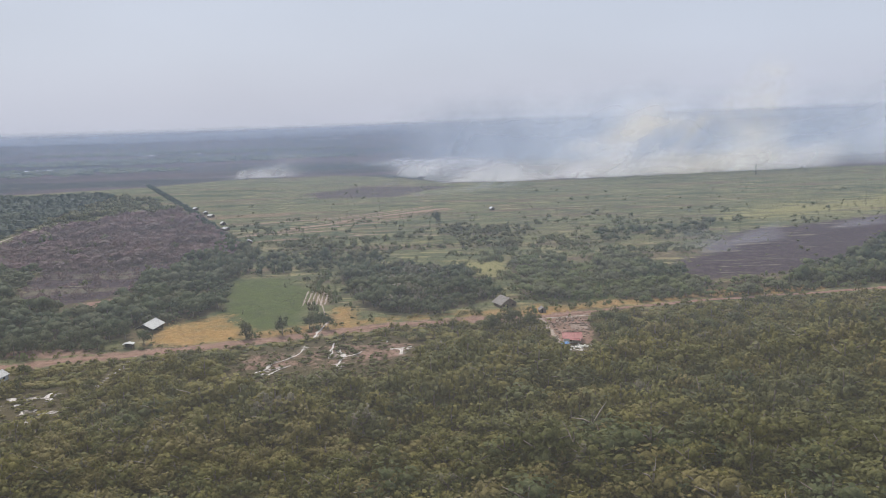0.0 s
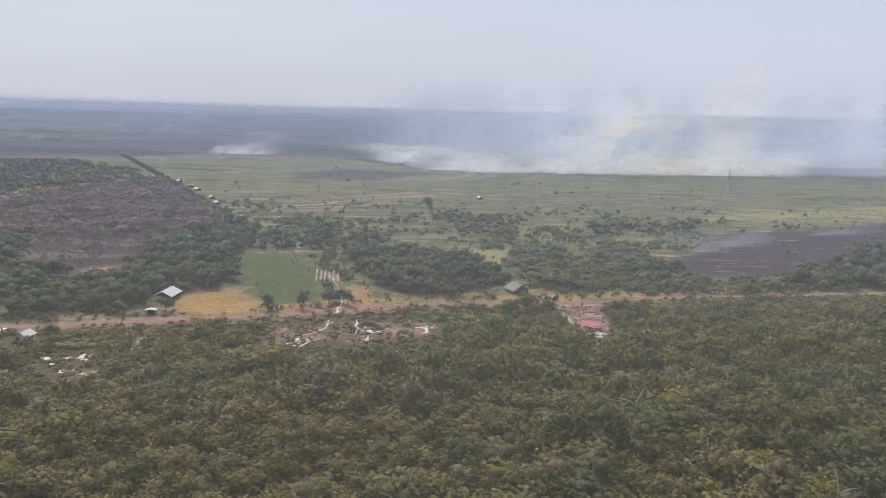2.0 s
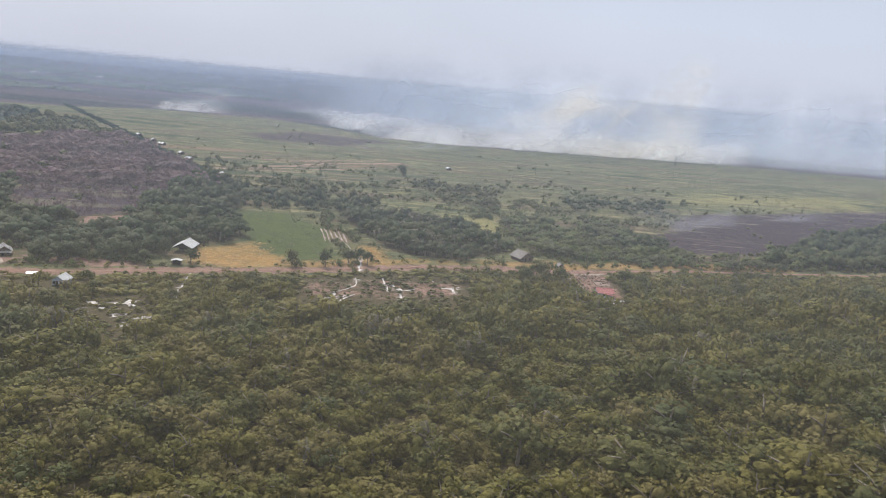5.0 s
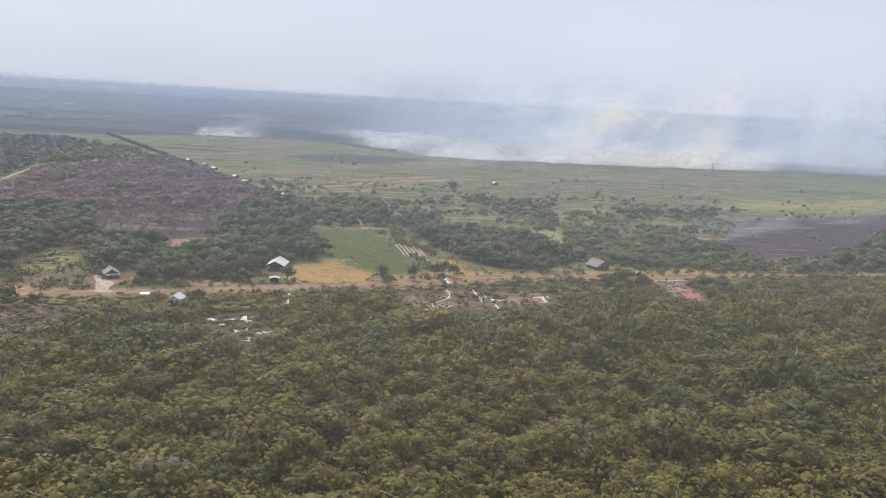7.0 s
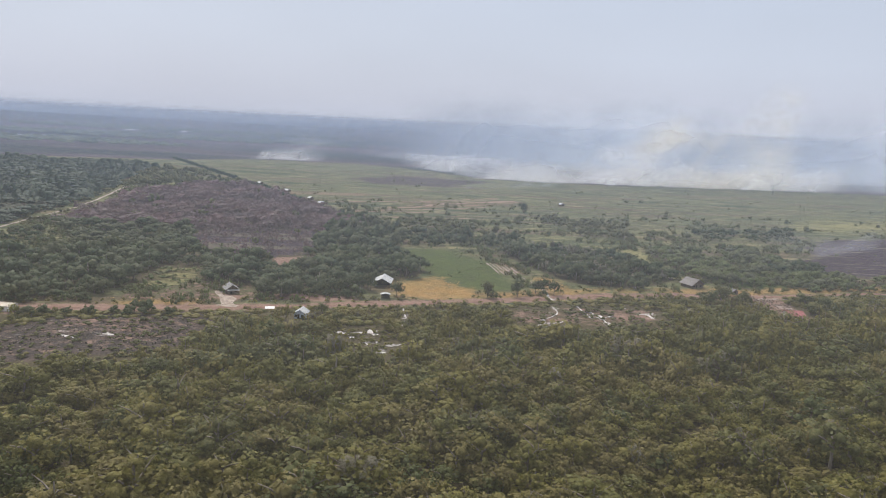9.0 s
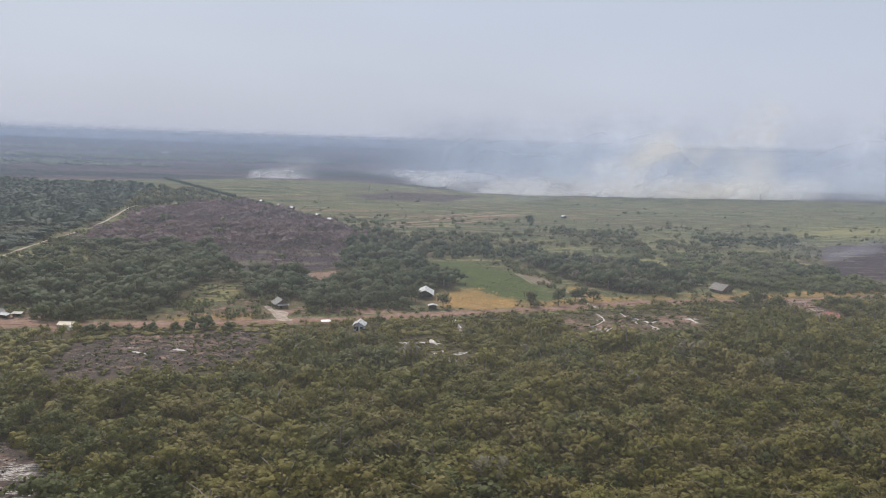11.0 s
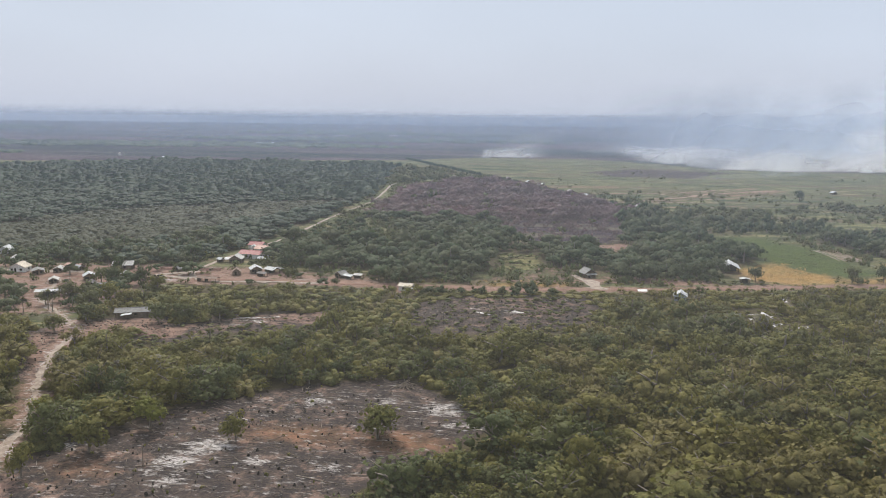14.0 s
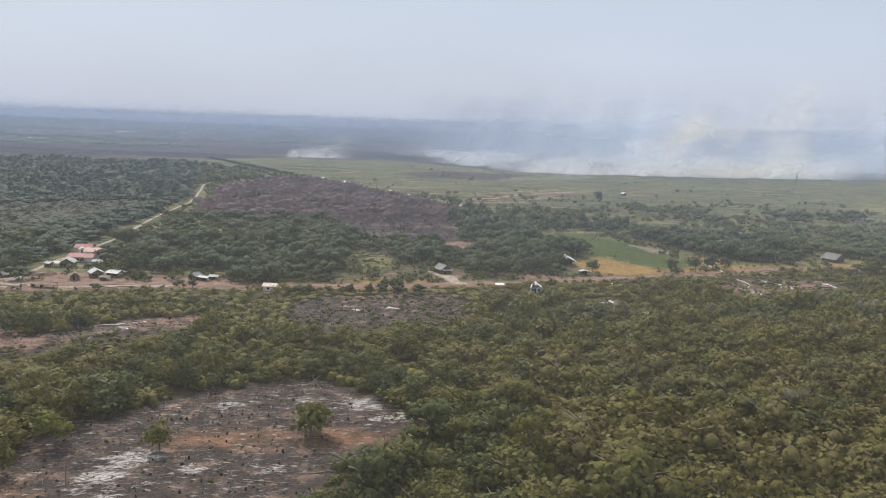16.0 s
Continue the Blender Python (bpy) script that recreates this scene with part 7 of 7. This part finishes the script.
# ---- palms ----
def palm(x, y, h, seed):
    rg = np.random.default_rng(seed)
    root = new("palm_tree")
    root.matrix_world = pose(x, y, float(gz(x, y)) - 0.05, 0, 0, seed * 50)
    v, f = tube([(0, 0, 0), (0.1, 0, h * 0.4), (0.4, 0.1, h)], [0.22, 0.16, 0.13], 7)
    ob = new("trunk", mesh_of("trunk", v, f, [M_BARK], smooth=True))
    ob.parent = root
    for i in range(13):
        a, up = i * 2.4, rg.uniform(-0.2, 1.0)
        ln = rg.uniform(2.2, 2.9)
        vs, fs = [], []
        for k in range(7):
            q = k / 6
            r_, z_ = ln * q, h + up * ln * 0.5 * q - 1.5 * q * q * ln * 0.45
            wd = 0.42 * math.sin(math.pi * min(0.12 + q * 0.88, 1)) + 0.03
            for sgn, dz in ((-1, -0.14), (0, 0.02), (1, -0.14)):
                vs.append((0.4 + r_ * math.cos(a) - sgn * wd * math.sin(a), 0.1 + r_ * math.sin(a) + sgn * wd * math.cos(a), z_ + dz * abs(sgn)))
        for k in range(6):
            for s_ in range(2):
                fs.append((k * 3 + s_, k * 3 + s_ + 1, k * 3 + s_ + 4, k * 3 + s_ + 3))
        ob = new("frond", mesh_of("frond", vs, fs, [M_LEAF_DARK]))
        ob.parent = root
    return tagged(root, "coconut palm with drooping green fronds in village", "palm tree", "village palms")


for i, (x, y, h) in enumerate(((-460, 243, 8.5), (-464, 246, 7.5), (-471, 240, 5.5), (-491, 300, 8.0), (-196, 309, 3.2), (-484, 322, 8.5), (-455, 249, 7.0))):
    palm(x, y, h, i + 1)


# ---- smoke and haze ----
def curtain(name, label, line, height, mat, rows=8, lean=0.0, sway=8.0, seed=1, base=0.0):
    """A hanging sheet, for smoke and for haze, along a line on the ground, wavy in plan, leaning over as it rises."""
    rg = np.random.default_rng(seed)
    pts = []
    for (x0, y0), (x1, y1) in zip(line, line[1:]):
        n = max(2, int(math.hypot(x1 - x0, y1 - y0) / (25 if sway else 150)))
        pts += [(x0 + (x1 - x0) * k / n, y0 + (y1 - y0) * k / n) for k in range(n)]
    pts = np.array(pts + [line[-1]], float)
    n = len(pts)
    ph = rg.uniform(0, 6, 3)
    vs, uvs = [], []
    for r in range(rows + 1):
        q = r / rows
        w = sway * (np.sin(pts[:, 0] * 0.021 + ph[0] + q) + 0.6 * np.sin(pts[:, 0] * 0.047 + ph[1] + 2 * q)) * (0.4 + q)
        z = gz(pts[:, 0], pts[:, 1]) + base + height * q
        vs.append(np.column_stack([pts[:, 0] + lean * height * q, pts[:, 1] + w, z]))
        uvs.append(np.column_stack([np.linspace(0, 1, n), np.full(n, q)]))
    vs, uvs = np.concatenate(vs), np.concatenate(uvs)
    fs = np.array([(r * n + i, r * n + i + 1, (r + 1) * n + i + 1, (r + 1) * n + i) for r in range(rows) for i in range(n - 1)])
    me = mesh_of(name, vs, fs, [mat], smooth=True)
    me.uv_layers.new(name="UVMap").data.foreach_set("uv", uvs[fs.ravel()].astype(np.float32).ravel())
    return tagged(new(name, me), label, "smoke" if name == "smoke" else "haze", kind="stuff" if name == "smoke" else "structure")


# upright sheets imitate distance haze, tint set by distance; nearest lifts dark tones
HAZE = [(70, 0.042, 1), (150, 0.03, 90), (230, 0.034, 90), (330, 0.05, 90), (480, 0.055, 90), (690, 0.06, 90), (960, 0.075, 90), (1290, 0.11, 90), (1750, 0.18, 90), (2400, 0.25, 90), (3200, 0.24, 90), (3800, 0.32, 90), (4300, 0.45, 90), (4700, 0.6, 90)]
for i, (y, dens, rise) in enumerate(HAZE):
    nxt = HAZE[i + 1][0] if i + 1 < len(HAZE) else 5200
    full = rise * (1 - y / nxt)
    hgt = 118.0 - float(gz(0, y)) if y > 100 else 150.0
    hz = veil_material("haze_tint_sheet", (0.36, 0.43, 0.57) if y > 2300 else (0.43, 0.55, 0.78) if y > 300 else (0.74, 0.74, 0.74) if y > 100 else (0.80, 0.77, 0.70), dens, full / hgt, 0.5, 0.12 if y < 3500 else 0.0, 0.5 if 200 < y < 400 else 0.66 if 400 < y < 1000 else 1.0)
    curtain("haze", "upright translucent sheet painting distance haze over the land", [(-4600, y), (4600, y)], hgt, hz, 6, 0, 0.0, 100 + i, -2.0)

S_WHITE = smoke_material("white_smoke", (0.90, 0.90, 0.92), 0.42, 60, 0.8, 0.05, None, 0.7, 0.58)
S_PUFF = smoke_material("dense_white_smoke", (0.94, 0.94, 0.95), 0.55, 24, 0.7, 0.04, None, 0.9, 0.80, 0.45, 0.8, 0.8, 0.75, 0.4)
# blue tone holds painted far haze as well as drifting smoke
S_DIM = smoke_material("blue_grey_smoke_haze", (0.66, 0.73, 0.85), 0.40, 200, 0.4, 0.06, None, 0.9, 0.95, 0.15, 0.6)
S_WARM = smoke_material("yellowish_smoke", (0.88, 0.87, 0.84), 0.46, 80, 0.8, 0.03, (0.87, 0.82, 0.73), 0.85, 0.62, 0.2, 1.0)
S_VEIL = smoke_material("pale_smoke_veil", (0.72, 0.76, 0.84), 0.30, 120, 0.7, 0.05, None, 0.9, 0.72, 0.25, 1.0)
S_PLUME = smoke_material("beige_smoke_plume", (0.87, 0.86, 0.84), 0.24, 70, 1.3, 0.04, (0.86, 0.84, 0.79), 1.1, 0.72, 0.48, 1.0, 0.25, 1.0)
S_WISP = smoke_material("white_smoke_wisp", (0.90, 0.90, 0.94), 0.46, 34, 0.8, 0.05, None, 0.8, 0.74, 0.45, 0.8, 1.2, 0.5, 0.6)
S_STREAK = smoke_material("drifting_smoke_streak", (0.86, 0.87, 0.92), 0.55, 40, 1.0, 0.10, None, 0.6, 0.58, 0.3, 1.2, 2.2, 0.28)
S_THIN = smoke_material("thin_ground_smoke", (0.74, 0.76, 0.86), 0.22, 26, 1.0, 0.15, None, 0.8, 0.50, 0.25, 1.0, 1.4, 0.5)
FRONT = [(-150, 1590), (-128, 1560), (-60, 1440), (-10, 1335), (110, 1300), (256, 1333), (406, 1341), (508, 1372), (600, 1392), (740, 1410)]
for i in range(4):
    curtain("smoke", "white smoke bank rising along grass fire", [(x + 14 * i, y + 26 * i) for x, y in FRONT], 62 + 9 * i, S_WHITE, 8, 0.5, 10, 200 + i)
for i in range(4):
    curtain("smoke", "yellowish smoke billowing above the fire front", [(180 + 20 * i, 1322 + 24 * i), (406, 1345 + 24 * i), (520, 1376 + 24 * i), (640, 1400 + 24 * i)], 105 + 16 * i, S_WARM, 8, 0.35, 12, 210 + i)
for i in range(4):
    curtain("smoke", "tall beige smoke plume above fire front", [(425 + 14 * i, 1365 + 22 * i), (520 + 6 * i, 1378 + 22 * i), (640 + 6 * i, 1400 + 22 * i)], 185 + 25 * i, S_PLUME, 10, 0.12, 10, 260 + i)
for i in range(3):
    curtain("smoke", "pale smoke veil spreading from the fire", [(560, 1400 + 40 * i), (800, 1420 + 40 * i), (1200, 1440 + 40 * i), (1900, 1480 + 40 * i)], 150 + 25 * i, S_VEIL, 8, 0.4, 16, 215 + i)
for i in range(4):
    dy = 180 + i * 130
    curtain("smoke", "blue grey smoke and painted distance haze over far land", [(-230, 1660 + dy), (150, 1450 + dy), (600, 1480 + dy), (1200, 1470 + dy), (2300, 1500 + dy)], 190 + 20 * i, S_DIM, 8, 0.3, 25, 220 + i)
# single burning spots with their own puffs: x, y, width, height
for i, (x, y, w, hgt) in enumerate(((-447, 1575, 40, 26), (-128, 1562, 60, 30), (-84, 1500, 70, 44), (-2, 1330, 60, 34), (60, 1305, 70, 40), (205, 1322, 60, 46))):
    for k in range(2):
        curtain("smoke", "dense white smoke puff over burning grass", [(x - 0.2 * w, y + 6 * k), (x + 0.4 * w, y + 4 + 6 * k), (x + w, y + 8 + 6 * k)], hgt * (1 + 0.2 * k), S_PUFF, 6, 0.7, 3, 300 + 2 * i + k)
for i in range(3):
    curtain("smoke", "thin white smoke trailing from burning grass", [(-458, 1580 + i * 14), (-400, 1590 + i * 14), (-290, 1605 + i * 14)], 62 + i * 10, S_WISP, 6, 0.8, 5, 230 + i)
for i, (x0, x1, y, hgt) in enumerate(((-250, 60, 1990, 40), (-230, 120, 1900, 46), (-190, 180, 1800, 50), (-170, 150, 1700, 44), (-140, 130, 1640, 40))):
    curtain("smoke", "thin white smoke streaks over burnt grass", [(x0, y), ((x0 + x1) / 2, y + 14), (x1, y - 20)], hgt, S_STREAK, 6, 0.6, 8, 234 + i)
for i, (x0, y0, x1, y1, hgt) in enumerate(((-140, 1290, 60, 1310, 20), (-95, 1080, 90, 1180, 12), (-60, 1130, 130, 1240, 16), (-110, 1210, 60, 1270, 16))):
    curtain("smoke", "low white smoke over smouldering grass", [(x0, y0), ((x0 + x1) / 2, (y0 + y1) / 2 - 8), (x1, y1)], hgt, S_THIN, 5, 0.5, 5, 238 + i)
for i, (x0, y0, x1, y1, hgt) in enumerate(((128, 560, 230, 585, 20), (140, 590, 330, 640, 26), (150, 625, 420, 700, 30))):
    curtain("smoke", "thin grey smoke over scorched peat", [(x0, y0), ((x0 + x1) / 2, (y0 + y1) / 2 - 6), (x1, y1)], hgt, S_THIN, 6, 0.5, 4, 243 + i)
